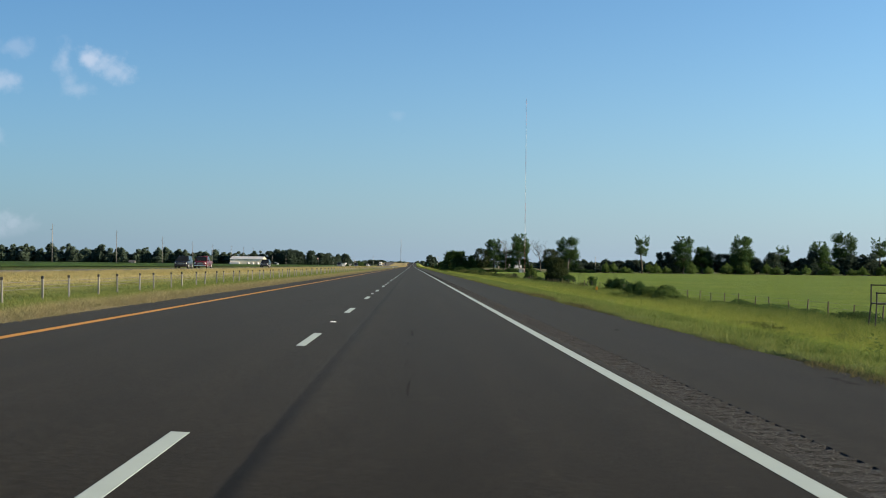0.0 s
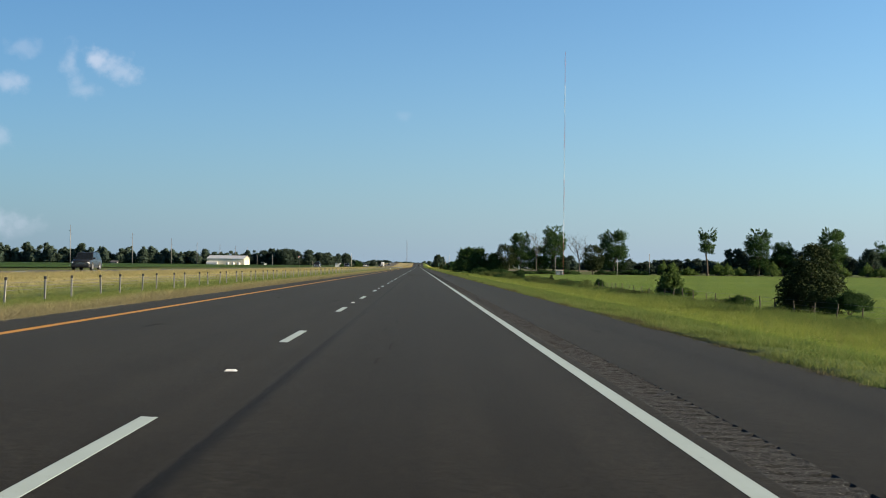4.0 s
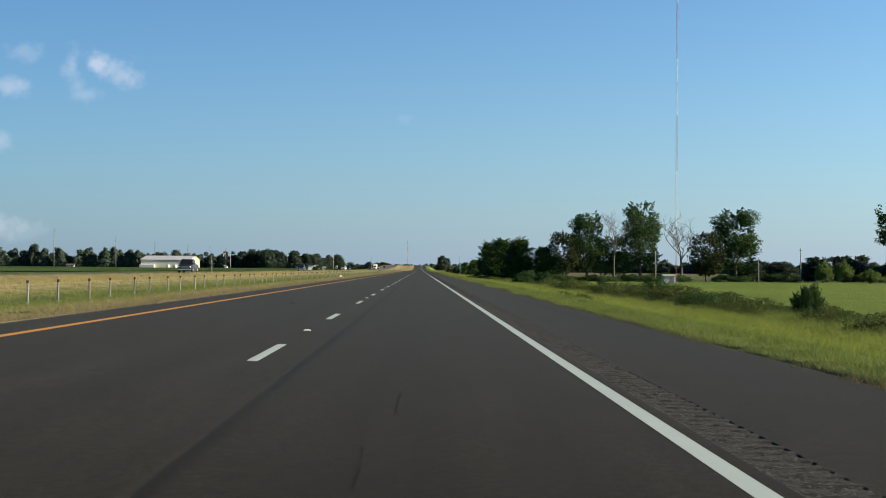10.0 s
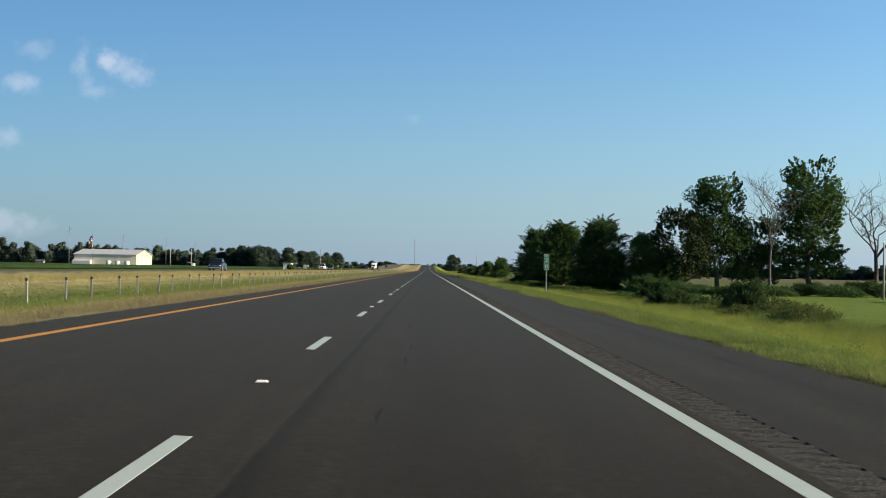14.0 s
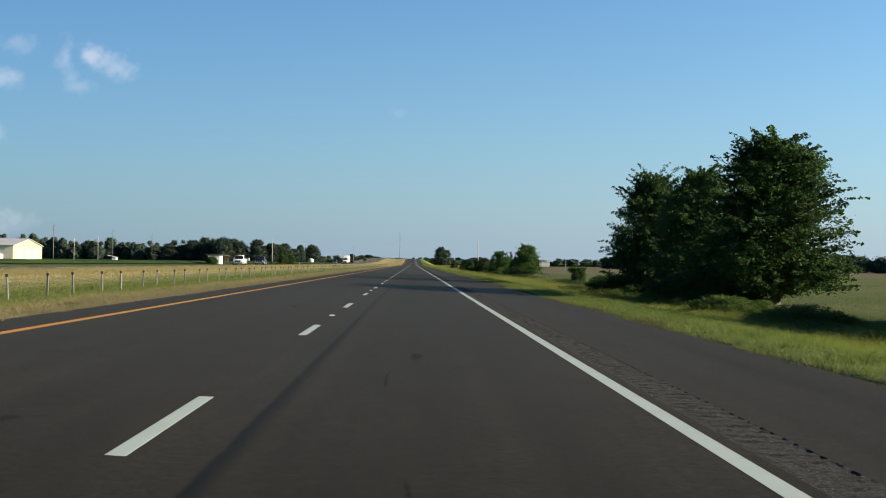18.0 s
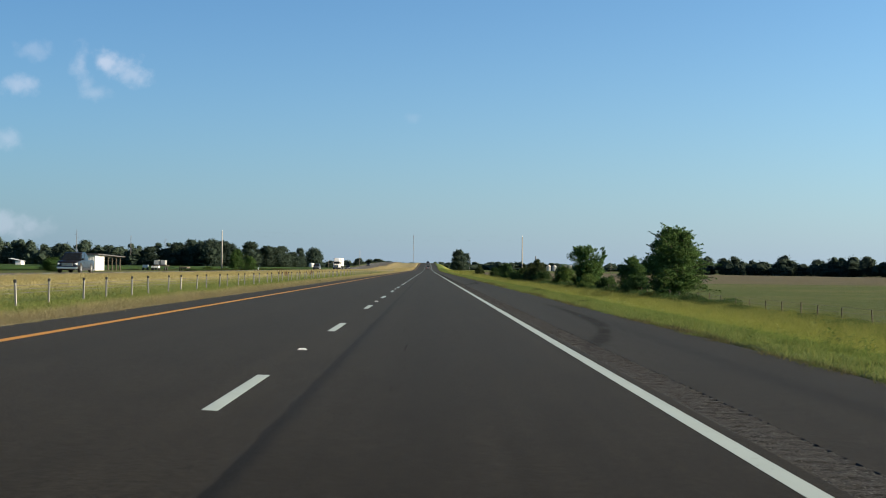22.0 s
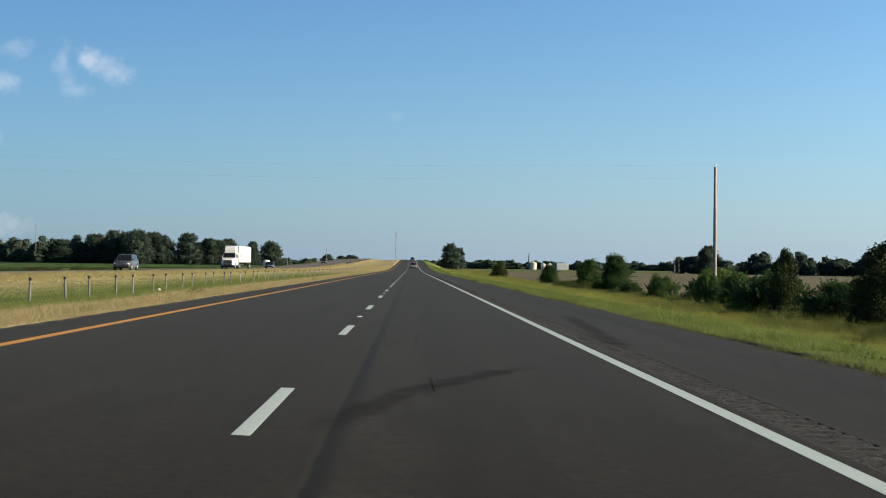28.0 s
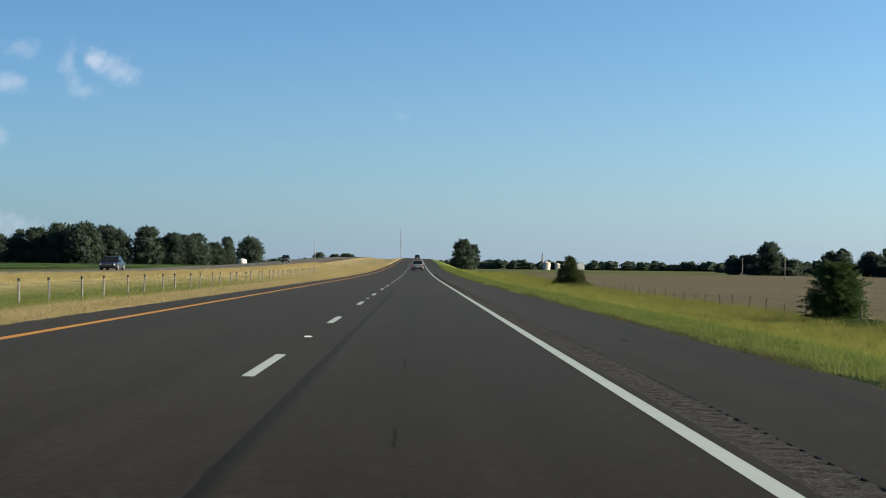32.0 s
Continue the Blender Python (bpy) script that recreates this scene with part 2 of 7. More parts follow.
def turf(name, a, b, c, patch=0.06):
    """Grass-covered soil seen from the side: three hues in clumps."""
    n = Nodes(name)
    big = n.noise(patch, 5, 0.6)
    mid = n.noise(1.0, 4, 0.6, n.scaled(0.55, 0.16, 0.5))
    fine = n.noise(9, 4, 0.7)
    col = n.mix(n.ramp(big, 0.38, 0.62), a, b)
    col = n.mix(n.ramp(mid, 0.42, 0.7, 0, 0.8), col, c)
    col = n.mix(n.ramp(fine, 0.35, 0.75, 0, 0.55), col, tuple(v * 0.45 for v in a))
    n.bump(n.noise(5, 5, 0.75), 0.9, 0.25)
    return n.done(col, 0.95, 0, 0.1)


def across(n, stops, wander):
    """Plant cover that changes with the distance from the road: (x, colour) stops with uneven borders."""
    x = n.math("ADD", n.xyz()[0], n.math("MULTIPLY", n.math("SUBTRACT", n.noise(1.0, 4, 0.6, n.scaled(0.3, 0.07, 0.3)), 0.5), wander))
    col = (*stops[0][1], 1)
    rgb = n.add("ShaderNodeRGB")
    rgb.outputs[0].default_value = col
    col = rgb.outputs[0]
    for (x0, _), (x1, c) in zip(stops, stops[1:]):
        col = n.mix(n.ramp(x, x0, x1), col, c)
    return col


# VERGE's first stop paints bare soil and the grass lip's shade as one dark edge
VERGE = ((6.85, (0.060, 0.062, 0.034)), (7.25, (0.135, 0.185, 0.054)), (10.2, (0.120, 0.190, 0.042)), (12.5, (0.204, 0.280, 0.052)), (19, (0.195, 0.250, 0.052)), (25, (0.1012, 0.154, 0.0374)))
MEDIAN = ((-23.5, (0.385, 0.340, 0.170)), (-20.8, (0.375, 0.335, 0.160)), (-18.2, (0.205, 0.230, 0.075)), (-14.5, (0.128, 0.178, 0.048)), (-9.5, (0.142, 0.188, 0.054)), (-8.0, (0.210, 0.222, 0.090)), (-6.6, (0.265, 0.245, 0.130)), (-4.9, (0.215, 0.190, 0.120)))


def drying(n, col):
    """The outer verge turns from green to gold along the drive."""
    s = n.xyz()
    f = n.math("MULTIPLY", n.ramp(s[1], 620, 1080, 0, 0.45), n.ramp(s[0], 10.0, 12.5))
    col = n.mix(f, col, (0.26, 0.245, 0.075))
    bank = n.math("MULTIPLY", n.ramp(s[1], 930, 1100, 0, 0.7), n.math("MULTIPLY", n.ramp(s[0], -9.5, -8.0), n.ramp(s[0], 0.0, -4.0)))
    col = n.mix(bank, col, (0.42, 0.355, 0.20))
    ramp_side = n.math("MULTIPLY", n.ramp(s[1], 1290, 1420, 0, 0.85), n.ramp(s[0], 0.0, -4.0))
    return n.mix(ramp_side, col, (0.44, 0.37, 0.20))


def cover(name, stops):
    """Soil and thatch under the grass, coloured like what grows on it."""
    n = Nodes(name)
    col = drying(n, across(n, stops, 3.0))
    col = n.mix(n.ramp(n.noise(1.0, 4, 0.65, n.scaled(0.9, 0.3, 0.9)), 0.45, 0.7, 0, 0.55), col, (0.07, 0.085, 0.025))
    col = n.mix(n.ramp(n.noise(9, 4, 0.7), 0.35, 0.75, 0, 0.6), col, (0.055, 0.05, 0.022))
    n.bump(n.noise(5, 5, 0.75), 0.9, 0.25)
    return n.done(col, 0.95, 0, 0.1)


def sward(name, stops, dry, clumps):
    n = Nodes(name)
    r = n.random(True)
    col = drying(n, across(n, stops, 3.0))
    dark = n.ramp(n.noise(1.0, 4, 0.7, n.scaled(1.1, 0.45, 0.8)), 0.47, 0.66, 0, clumps)
    col = n.mix(dark, col, (0.066, 0.110, 0.026))
    col = n.mix(n.ramp(r, 0.5, 1.0, 0, dry), col, (0.42, 0.35, 0.15))
    col = n.mix(n.ramp(r, 0.4, 0.0, 0, 0.3), col, (0.09, 0.11, 0.03))
    n.done(col, 0.75, 0, 0.15)
    return translucent(n, col, 0.45)


def blades(name, a, b, c):
    n = Nodes(name)
    r = n.random(True)
    col = n.mix(r, a, b)
    col = n.mix(n.ramp(n.noise(0.12, 4, 0.6), 0.42, 0.62), col, c)
    n.done(col, 0.75, 0, 0.2)
    return translucent(n, col, 0.5)


def translucent(n, col, amount):
    out = n.nt.nodes["Material Output"]
    tr = n.add("ShaderNodeBsdfTranslucent")
    n.put(tr.inputs["Color"], col)
    mx = n.add("ShaderNodeMixShader")
    mx.inputs[0].default_value = amount
    n.nt.links.new(n.bsdf.outputs[0], mx.inputs[1])
    n.nt.links.new(tr.outputs[0], mx.inputs[2])
    n.nt.links.new(mx.outputs[0], out.inputs["Surface"])
    return n.mat


def leaves(name, a, b, glow=0.28):
    n = Nodes(name)
    r = n.random(True)
    col = n.mix(r, a, b)
    col = n.mix(n.ramp(n.noise(0.35, 3), 0.4, 0.68, 0, 0.6), col, tuple(v * 0.55 for v in a))
    col = n.mix(n.math("MULTIPLY", n.random(), 0.45), col, tuple(v * 1.35 for v in b))
    n.done(col, 0.75, 0, 0.12)
    return translucent(n, col, glow)


def bark(name, a, b):
    n = Nodes(name)
    f = n.noise(1.0, 5, 0.7, n.scaled(6, 6, 1.2))
    n.bump(f, 0.8, 0.05)
    return n.done(n.mix(f, a, b), 0.9, 0, 0.2)


def coated(name, col, rough=0.35, metal=0.0, dirt=0.25, scale=1.5):
    n = Nodes(name)
    f = n.noise(scale, 5, 0.65)
    c = n.mix(n.ramp(f, 0.4, 0.75, 0, dirt), col, tuple(v * 0.55 + 0.02 for v in col))
    return n.done(c, n.ramp(n.noise(scale * 4, 3), 0.3, 0.7, rough * 0.8, min(1, rough * 1.25)), metal)


def ribbed(name, col, pitch, axis):
    """Profiled steel sheet: ribs across one axis."""
    n = Nodes(name)
    w = n.math("SINE", n.math("MULTIPLY", n.xyz()[axis], 2 * math.pi / pitch))
    n.bump(w, 0.6, 0.03)
    c = n.mix(n.ramp(n.noise(0.5, 5, 0.65), 0.4, 0.8, 0, 0.35), col, tuple(v * 0.7 for v in col))
    return n.done(c, 0.45, 0.1)


def rubber(name, col):
    """Rubber smeared on asphalt: opaque down the middle, thinning out to both sides and in patches."""
    n = Nodes(name)
    uv = n.add("ShaderNodeSeparateXYZ")
    n.put(uv.inputs[0], n.add("ShaderNodeTexCoord").outputs["UV"])
    side = n.ramp(n.math("ABSOLUTE", n.math("SUBTRACT", uv.outputs[0], 0.5)), 0.5, 0.12)
    end = n.ramp(n.math("ABSOLUTE", n.math("SUBTRACT", uv.outputs[1], 0.5)), 0.5, 0.3)
    patchy = n.math("MULTIPLY", n.ramp(n.noise(1.6, 4, 0.65), 0.28, 0.62, 0.25, 1.0), n.ramp(n.noise(30, 3, 0.7), 0.3, 0.6, 0.55, 1.0))
    n.put(n.bsdf.inputs["Alpha"], n.math("MULTIPLY", n.math("MULTIPLY", side, end), n.math("MULTIPLY", patchy, 0.4)))
    return n.done(col, 0.9, 0, 0.1)


M = dict(
    asphalt=asphalt("asphalt", (0.0223, 0.0209, 0.0175), True),
    milled=milled("milled_asphalt", (0.0262, 0.0270, 0.0270)),
    # the paleness of sunlit asphalt at a grazing view is put into this colour
    asphalt_far_glare=asphalt("asphalt_opposite", (0.105, 0.097, 0.082), False),
    white=paint("road_paint_white", (0.345, 0.415, 0.405), 0.4),
    yellow=paint("road_paint_yellow", (0.43, 0.20, 0.005), 0.5),
    verge=cover("verge_turf", VERGE),
    median=cover("median_turf", MEDIAN),
    meadow=turf("meadow_turf", (0.112, 0.178, 0.028), (0.142, 0.198, 0.034), (0.088, 0.145, 0.024), 0.02),
    stubble=turf("stubble_soil", (0.140, 0.122, 0.082), (0.116, 0.104, 0.069), (0.104, 0.108, 0.052), 0.03),
    pasture=turf("pasture_turf", (0.082, 0.112, 0.036), (0.122, 0.132, 0.050), (0.062, 0.092, 0.025), 0.03),
    crop=turf("crop_leaf", (0.035, 0.075, 0.018), (0.05, 0.09, 0.02), (0.025, 0.055, 0.012), 0.02),
    sward_verge=sward("grass_verge", VERGE, 0.26, 0.85),
    sward_median=sward("grass_median", MEDIAN, 0.35, 0.3),
    blade_dry=blades("grass_blade_dry", (0.344, 0.2881, 0.1376), (0.258, 0.2279, 0.0946), (0.1548, 0.172, 0.0559)),
    leaf_dark=leaves("leaf_dark", (0.030, 0.066, 0.023), (0.060, 0.110, 0.036), 0.34),
    leaf_mid=leaves("leaf_mid", (0.062, 0.115, 0.030), (0.115, 0.172, 0.048)),
    leaf_field=leaves("leaf_field", (0.034, 0.080, 0.024), (0.074, 0.132, 0.040)),
    leaf_light=leaves("leaf_light", (0.075, 0.132, 0.036), (0.125, 0.180, 0.054), 0.4),
    leaf_cedar=leaves("leaf_cedar", (0.022, 0.038, 0.014), (0.04, 0.055, 0.02), 0.12),
    # distance haze is put into this leaf colour: paler and bluer than near leaves
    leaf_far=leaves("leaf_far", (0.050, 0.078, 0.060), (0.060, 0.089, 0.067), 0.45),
    leaf_weed=leaves("leaf_weed", (0.046, 0.074, 0.022), (0.090, 0.112, 0.036), 0.3),
    leaf_herb=leaves("leaf_herb", (0.085, 0.135, 0.036), (0.135, 0.190, 0.052), 0.35),
    flower=leaves("flower_head", (0.55, 0.54, 0.40), (0.62, 0.56, 0.26), 0.3),
    bark=bark("bark", (0.06, 0.05, 0.04), (0.12, 0.105, 0.085)),
    bark_dead=bark("bark_dead", (0.062, 0.060, 0.056), (0.135, 0.130, 0.122)),
    pole_wood=bark("pole_wood", (0.21, 0.205, 0.195), (0.36, 0.35, 0.335)),
    post_wood=bark("post_wood", (0.065, 0.055, 0.045), (0.14, 0.122, 0.10)),
    pole_steel=coated("weathering_steel", (0.16, 0.16, 0.165), 0.6, 0.3, 0.3, 1),
    galv=coated("galvanised_steel", (0.235, 0.235, 0.225), 0.45, 0.7, 0.3, 6),
    wire=coated("weathered_cable", (0.12, 0.12, 0.12), 0.7, 0.3, 0.3, 6),
    dark_cap=coated("dark_cap", (0.03, 0.03, 0.03), 0.6),
    sign_green=coated("sign_green", (0.010, 0.165, 0.085), 0.4, 0, 0.1),
    sign_white=coated("sign_white", (0.80, 0.82, 0.80), 0.4, 0, 0.08),
    reflector=coated("reflector_white", (0.85, 0.86, 0.84), 0.2, 0, 0.1, 20),
    casting=coated("iron_casting", (0.45, 0.45, 0.44), 0.45, 0.5, 0.4, 25),
    cream=ribbed("cream_sheet", (0.602, 0.5676, 0.4472), 0.3, 1),
    cream_end=ribbed("cream_sheet_end", (0.5676, 0.516, 0.3612), 0.3, 0),
    roof_sheet=ribbed("roof_sheet", (0.50, 0.52, 0.54), 0.4, 1),
    white_sheet=ribbed("white_sheet", (0.688, 0.688, 0.6708), 0.25, 0),
    block=coated("concrete_block", (0.26, 0.25, 0.23), 0.9, 0, 0.4, 2),
    hut_wall=coated("painted_block", (0.50, 0.50, 0.47), 0.9, 0, 0.4, 2),
    poly_white=coated("white_plastic", (0.5676, 0.5762, 0.5676), 0.4, 0, 0.12),
    glass=coated("dark_glass", (0.012, 0.015, 0.018), 0.08, 0, 0.0),
    tyre=coated("tyre_rubber", (0.018, 0.018, 0.018), 0.85, 0, 0.3, 8),
    rim=coated("alloy_rim", (0.55, 0.56, 0.57), 0.3, 0.8, 0.2, 8),
    chrome=coated("chrome", (0.75, 0.76, 0.77), 0.12, 1.0, 0.05),
    black_trim=coated("black_trim", (0.02, 0.02, 0.02), 0.5),
    lamp=coated("headlamp_lens", (0.85, 0.86, 0.86), 0.1, 0, 0.0),
    tail=coated("tail_lens", (0.45, 0.02, 0.02), 0.2, 0, 0.0),
    car_black=coated("paint_black", (0.012, 0.012, 0.014), 0.2, 0, 0.1),
    car_maroon=coated("paint_maroon", (0.095, 0.012, 0.016), 0.22, 0.1, 0.1),
    car_blue=coated("paint_blue", (0.008, 0.011, 0.032), 0.22, 0.2, 0.1),
    car_white=coated("paint_white", (0.6708, 0.6708, 0.6622), 0.25, 0, 0.08),
    car_silver=coated("paint_silver", (0.42, 0.43, 0.44), 0.25, 0.5, 0.08),
    car_navy=coated("paint_navy", (0.085, 0.098, 0.122), 0.22, 0.4, 0.1),
    car_grey=coated("paint_grey", (0.030, 0.032, 0.036), 0.22, 0.3, 0.1),
    mast_red=coated("mast_red", (0.22, 0.05, 0.035), 0.6, 0, 0.2),
    mast_white=coated("mast_white", (0.45, 0.46, 0.47), 0.6, 0, 0.2),
    skid=rubber("tyre_mark", (0.0075, 0.0078, 0.0085)),
    dock=bark("dock_seed", (0.085, 0.045, 0.026), (0.165, 0.088, 0.05)),
    flag_red=coated("flag_cloth_red", (0.30, 0.03, 0.035), 0.8, 0, 0.15),
    flag_blue=coated("flag_cloth_blue", (0.025, 0.035, 0.11), 0.8, 0, 0.15),
    roof_dark=coated("dark_roof", (0.10, 0.10, 0.11), 0.6, 0.2, 0.3),
)

# ---------------------------------------------------------------- mesh writing


class Mesh:
    """Collects vertices and faces for one part."""

    def __init__(self):
        self.v, self.f = [], []

    def quad(self, a, b, c, d):
        i = len(self.v)
        self.v += [a, b, c, d]
        self.f.append((i, i + 1, i + 2, i + 3))

    def box(self, x0, x1, y0, y1, z0, z1, bev=0.0):
        """A box; with bev its four long vertical edges and its top are chamfered."""
        i = len(self.v)
        if bev <= 0:
            self.v += [(x, y, z) for z in (z0, z1) for x, y in ((x0, y0), (x1, y0), (x1, y1), (x0, y1))]
            self.f += [(i + 3, i + 2, i + 1, i), (i + 4, i + 5, i + 6, i + 7)] + [(i + k, i + (k + 1) % 4, i + 4 + (k + 1) % 4, i + 4 + k) for k in range(4)]
            return
        b = bev

        def ring(z, ins):
            return [(x0 + ins + b, y0 + ins, z), (x1 - ins - b, y0 + ins, z), (x1 - ins, y0 + ins + b, z), (x1 - ins, y1 - ins - b, z),
                    (x1 - ins - b, y1 - ins, z), (x0 + ins + b, y1 - ins, z), (x0 + ins, y1 - ins - b, z), (x0 + ins, y0 + ins + b, z)]
        rings = [ring(z0, b * 0.6), ring(z0 + b, 0), ring(z1 - b, 0), ring(z1, b * 0.6)]
        self.loft(rings, True)

    def loft(self, rings, caps):
        i, n = len(self.v), len(rings[0])
        for r in rings:
            self.v += list(r)
        for k in range(len(rings) - 1):
            for j in range(n):
                self.f.append((i + k * n + j, i + k * n + (j + 1) % n, i + (k + 1) * n + (j + 1) % n, i + (k + 1) * n + j))
        if caps:
            self.f.append(tuple(i + j for j in reversed(range(n))))
            self.f.append(tuple(i + (len(rings) - 1) * n + j for j in range(n)))

    def tube(self, pts, radii, n=6, caps=True):
        pts = [Vector(p) for p in pts]
        rings = []
        for k, p in enumerate(pts):
            d = (pts[min(k + 1, len(pts) - 1)] - pts[max(k - 1, 0)]).normalized()
            u = d.orthogonal().normalized() if abs(d.z) > 0.9 else d.cross(Vector((0, 0, 1))).normalized()
            if abs(d.z) > 0.9:
                u = Vector((1, 0, 0)) - d * d.x
                u.normalize()
            w = d.cross(u)
            r = radii[k] if hasattr(radii, "__len__") else radii
            rings.append([tuple(p + (u * math.cos(a) + w * math.sin(a)) * r) for a in (2 * math.pi * j / n for j in range(n))])
        self.loft(rings, caps)

    def cyl(self, c, axis, r, depth, n=16):
        a = Vector(c)
        d = Vector(axis).normalized() * depth / 2
        self.tube([a - d, a - d * 0.9, a + d * 0.9, a + d], [r * 0.93, r, r, r * 0.93], n)

    def prism(self, outline, x0, x1):
        """An outline of (y, z) points drawn out along x."""
        self.loft([[(x0, y, z) for y, z in outline], [(x1, y, z) for y, z in outline]], True)

    def data(self, name, smooth=False):
        me = bpy.data.meshes.new(name)
        me.from_pydata(self.v, [], self.f)
        if smooth:
            me.polygons.foreach_set("use_smooth", [True] * len(me.polygons))
        me.update()
        return me


def mesh_of(name, verts, faces):
    me = bpy.data.meshes.new(name)
    me.from_pydata(verts, [], faces)
    me.update()
    return me


def part(name, m, material, parent=None, label="", smooth=False):
    me = m.data(name, smooth) if isinstance(m, Mesh) else m
    if material is not None and not me.materials:
        me.materials.append(material)
    ob = new(name, me)
    if parent is not None:
        ob.parent = parent
    if label:
        ob["label"] = label
    return ob


def thing(name, at=(0, 0, 0), turn=0.0, label="", category="", group="", kind=""):
    ob = new(name)
    ob.matrix_basis = Matrix.LocRotScale(at, Euler((0, 0, radians(turn))), None)
    return tagged(ob, label, category, group, kind)


def place(x, y, z, turn=0.0, sx=1.0, sy=None, sz=None):
    return Matrix.LocRotScale((x, y, z), Euler((0, 0, radians(turn))), (sx, sx if sy is None else sy, sx if sz is None else sz))


# ---------------------------------------------------------------- lie of the land
CROSSFALL = 0.0279
ROAD_L, ROAD_R = -4.78, 6.90
OPP_L, OPP_R = -35.9, -23.9
SECTION_X = (-4500, -60, -44, -38.5, OPP_L, OPP_R, -19.0, -13.4, -9.0, ROAD_L, ROAD_R, 8.6, 11.5, 16, 21, 27, 45, 4500)
SECTION_Z = (0.1, 0.1, 0.0, -0.2, 0.22, 0.34, -0.30, -0.50, -0.20, 0.133, -0.203, -0.30, -0.85, -1.65, -1.95, -1.85, -1.85, -1.85)


def rise(y):
    """The ramp up to the overpass beyond the end of the drive."""
    u = min(max((y - 1340) / 640, 0), 1)
    return 5.6 * u * u * (3 - 2 * u)


def base_z(x, y):
    z = float(np.interp(x, SECTION_X, SECTION_Z))
    edge = 1.0
    if x > 12:
        edge = max(0.0, 1 - (x - 12) / 13)
    elif x < -41:
        edge = max(0.0, 1 - (-41 - x) / 13)
    return z + rise(y) * edge


def road_z(x, y):
    return -CROSSFALL * x + rise(y)


def steps(a, b, d):
    n = max(1, round((b - a) / d))
    return [a + (b - a) * k / n for k in range(n + 1)]


ROAD_Y = steps(-80, 1300, 20) + steps(1300, 2060, 12)[1:]


def build_ground():
    xs = [-4500, -2500, -1200, -700, -400, -250, -150, -100, -75, -60, -52, -44, -41, -38.5, -37, OPP_L - 0.02, OPP_L + 0.05, -30, OPP_R - 0.05, OPP_R + 0.02, -21.5, -19, -17.5, -15.4, -13.4, -11.5, -9, -7.6, -6.2,
          ROAD_L - 0.02, ROAD_L + 0.05, 1.2, ROAD_R - 0.05, ROAD_R + 0.02, 8, 8.6, 10, 11.5, 13, 14.5, 16, 18.5, 21, 23, 25, 27, 30, 34, 40, 45, 60, 90, 110, 140, 220, 340, 600, 1100, 2500, 4500]
    ys = [-3000, -1500, -700, -300, -150] + steps(-80, 2060, 10) + [2120, 2200, 2350, 2500, 2700, 3000, 3500, 4200, 5200]
    verts, mats, faces = [], [], []
    for y in ys:
        for x in xs:
            z = base_z(x, y)
            under = ROAD_L < x < ROAD_R or OPP_L < x < OPP_R
            if under:
                z -= 0.12
            elif -21 < x < 30:
                z += 0.10 * noise.noise(Vector((x * 0.35, y * 0.08, 3.0))) * min(1, abs(x - ROAD_R) / 2 if x > 0 else abs(x - ROAD_L) / 2)
            elif 30 <= x < 400 and y < 1100:
                z += 0.15 * noise.noise(Vector((x * 0.02, y * 0.02, 7.0)))
            verts.append((x, y, z))
    nx = len(xs)
    order = ["verge", "median", "meadow", "stubble", "pasture"]
    for j in range(len(ys) - 1):
        for i in range(nx - 1):
            a = j * nx + i
            faces.append((a, a + 1, a + nx + 1, a + nx))
            x, y = (xs[i] + xs[i + 1]) / 2, (ys[j] + ys[j + 1]) / 2
            if x > 27:
                k = 2 if y < 740 else (4 if y < 1165 or y > 2000 else 3)
            elif x > 0:
                k = 0
            elif x > -38.5:
                k = 1
            else:
                k = 4
            mats.append(k)
    me = mesh_of("ground", verts, faces)
    for n in order:
        me.materials.append(M[n])
    me.polygons.foreach_set("material_index", mats)
    me.polygons.foreach_set("use_smooth", [True] * len(faces))
    tagged(new("ground", me), "flat farmland with grassy verges, median and open fields", "ground", kind="structure")


def strip(name, x0, x1, zfun, lift, material, parent, depth=0.0, ys=ROAD_Y, cols=2):
    """A band along the road; with depth it has side faces."""
    xs = steps(x0, x1, (x1 - x0) / cols)
    v, f = [], []
    if depth:
        xs = [xs[0]] + xs + [xs[-1]]
    n = len(xs)
    for y in ys:
        for k, x in enumerate(xs):
            z = zfun(x, y) + lift
            if depth and k in (0, n - 1):
                z -= depth
            v.append((x, y, z))
    for j in range(len(ys) - 1):
        for k in range(n - 1):
            a = j * n + k
            f.append((a, a + 1, a + n + 1, a + n))
    return part(name, mesh_of(name, v, f), material, parent)


RUMBLE_L, RUMBLE_R = 3.88, 4.33


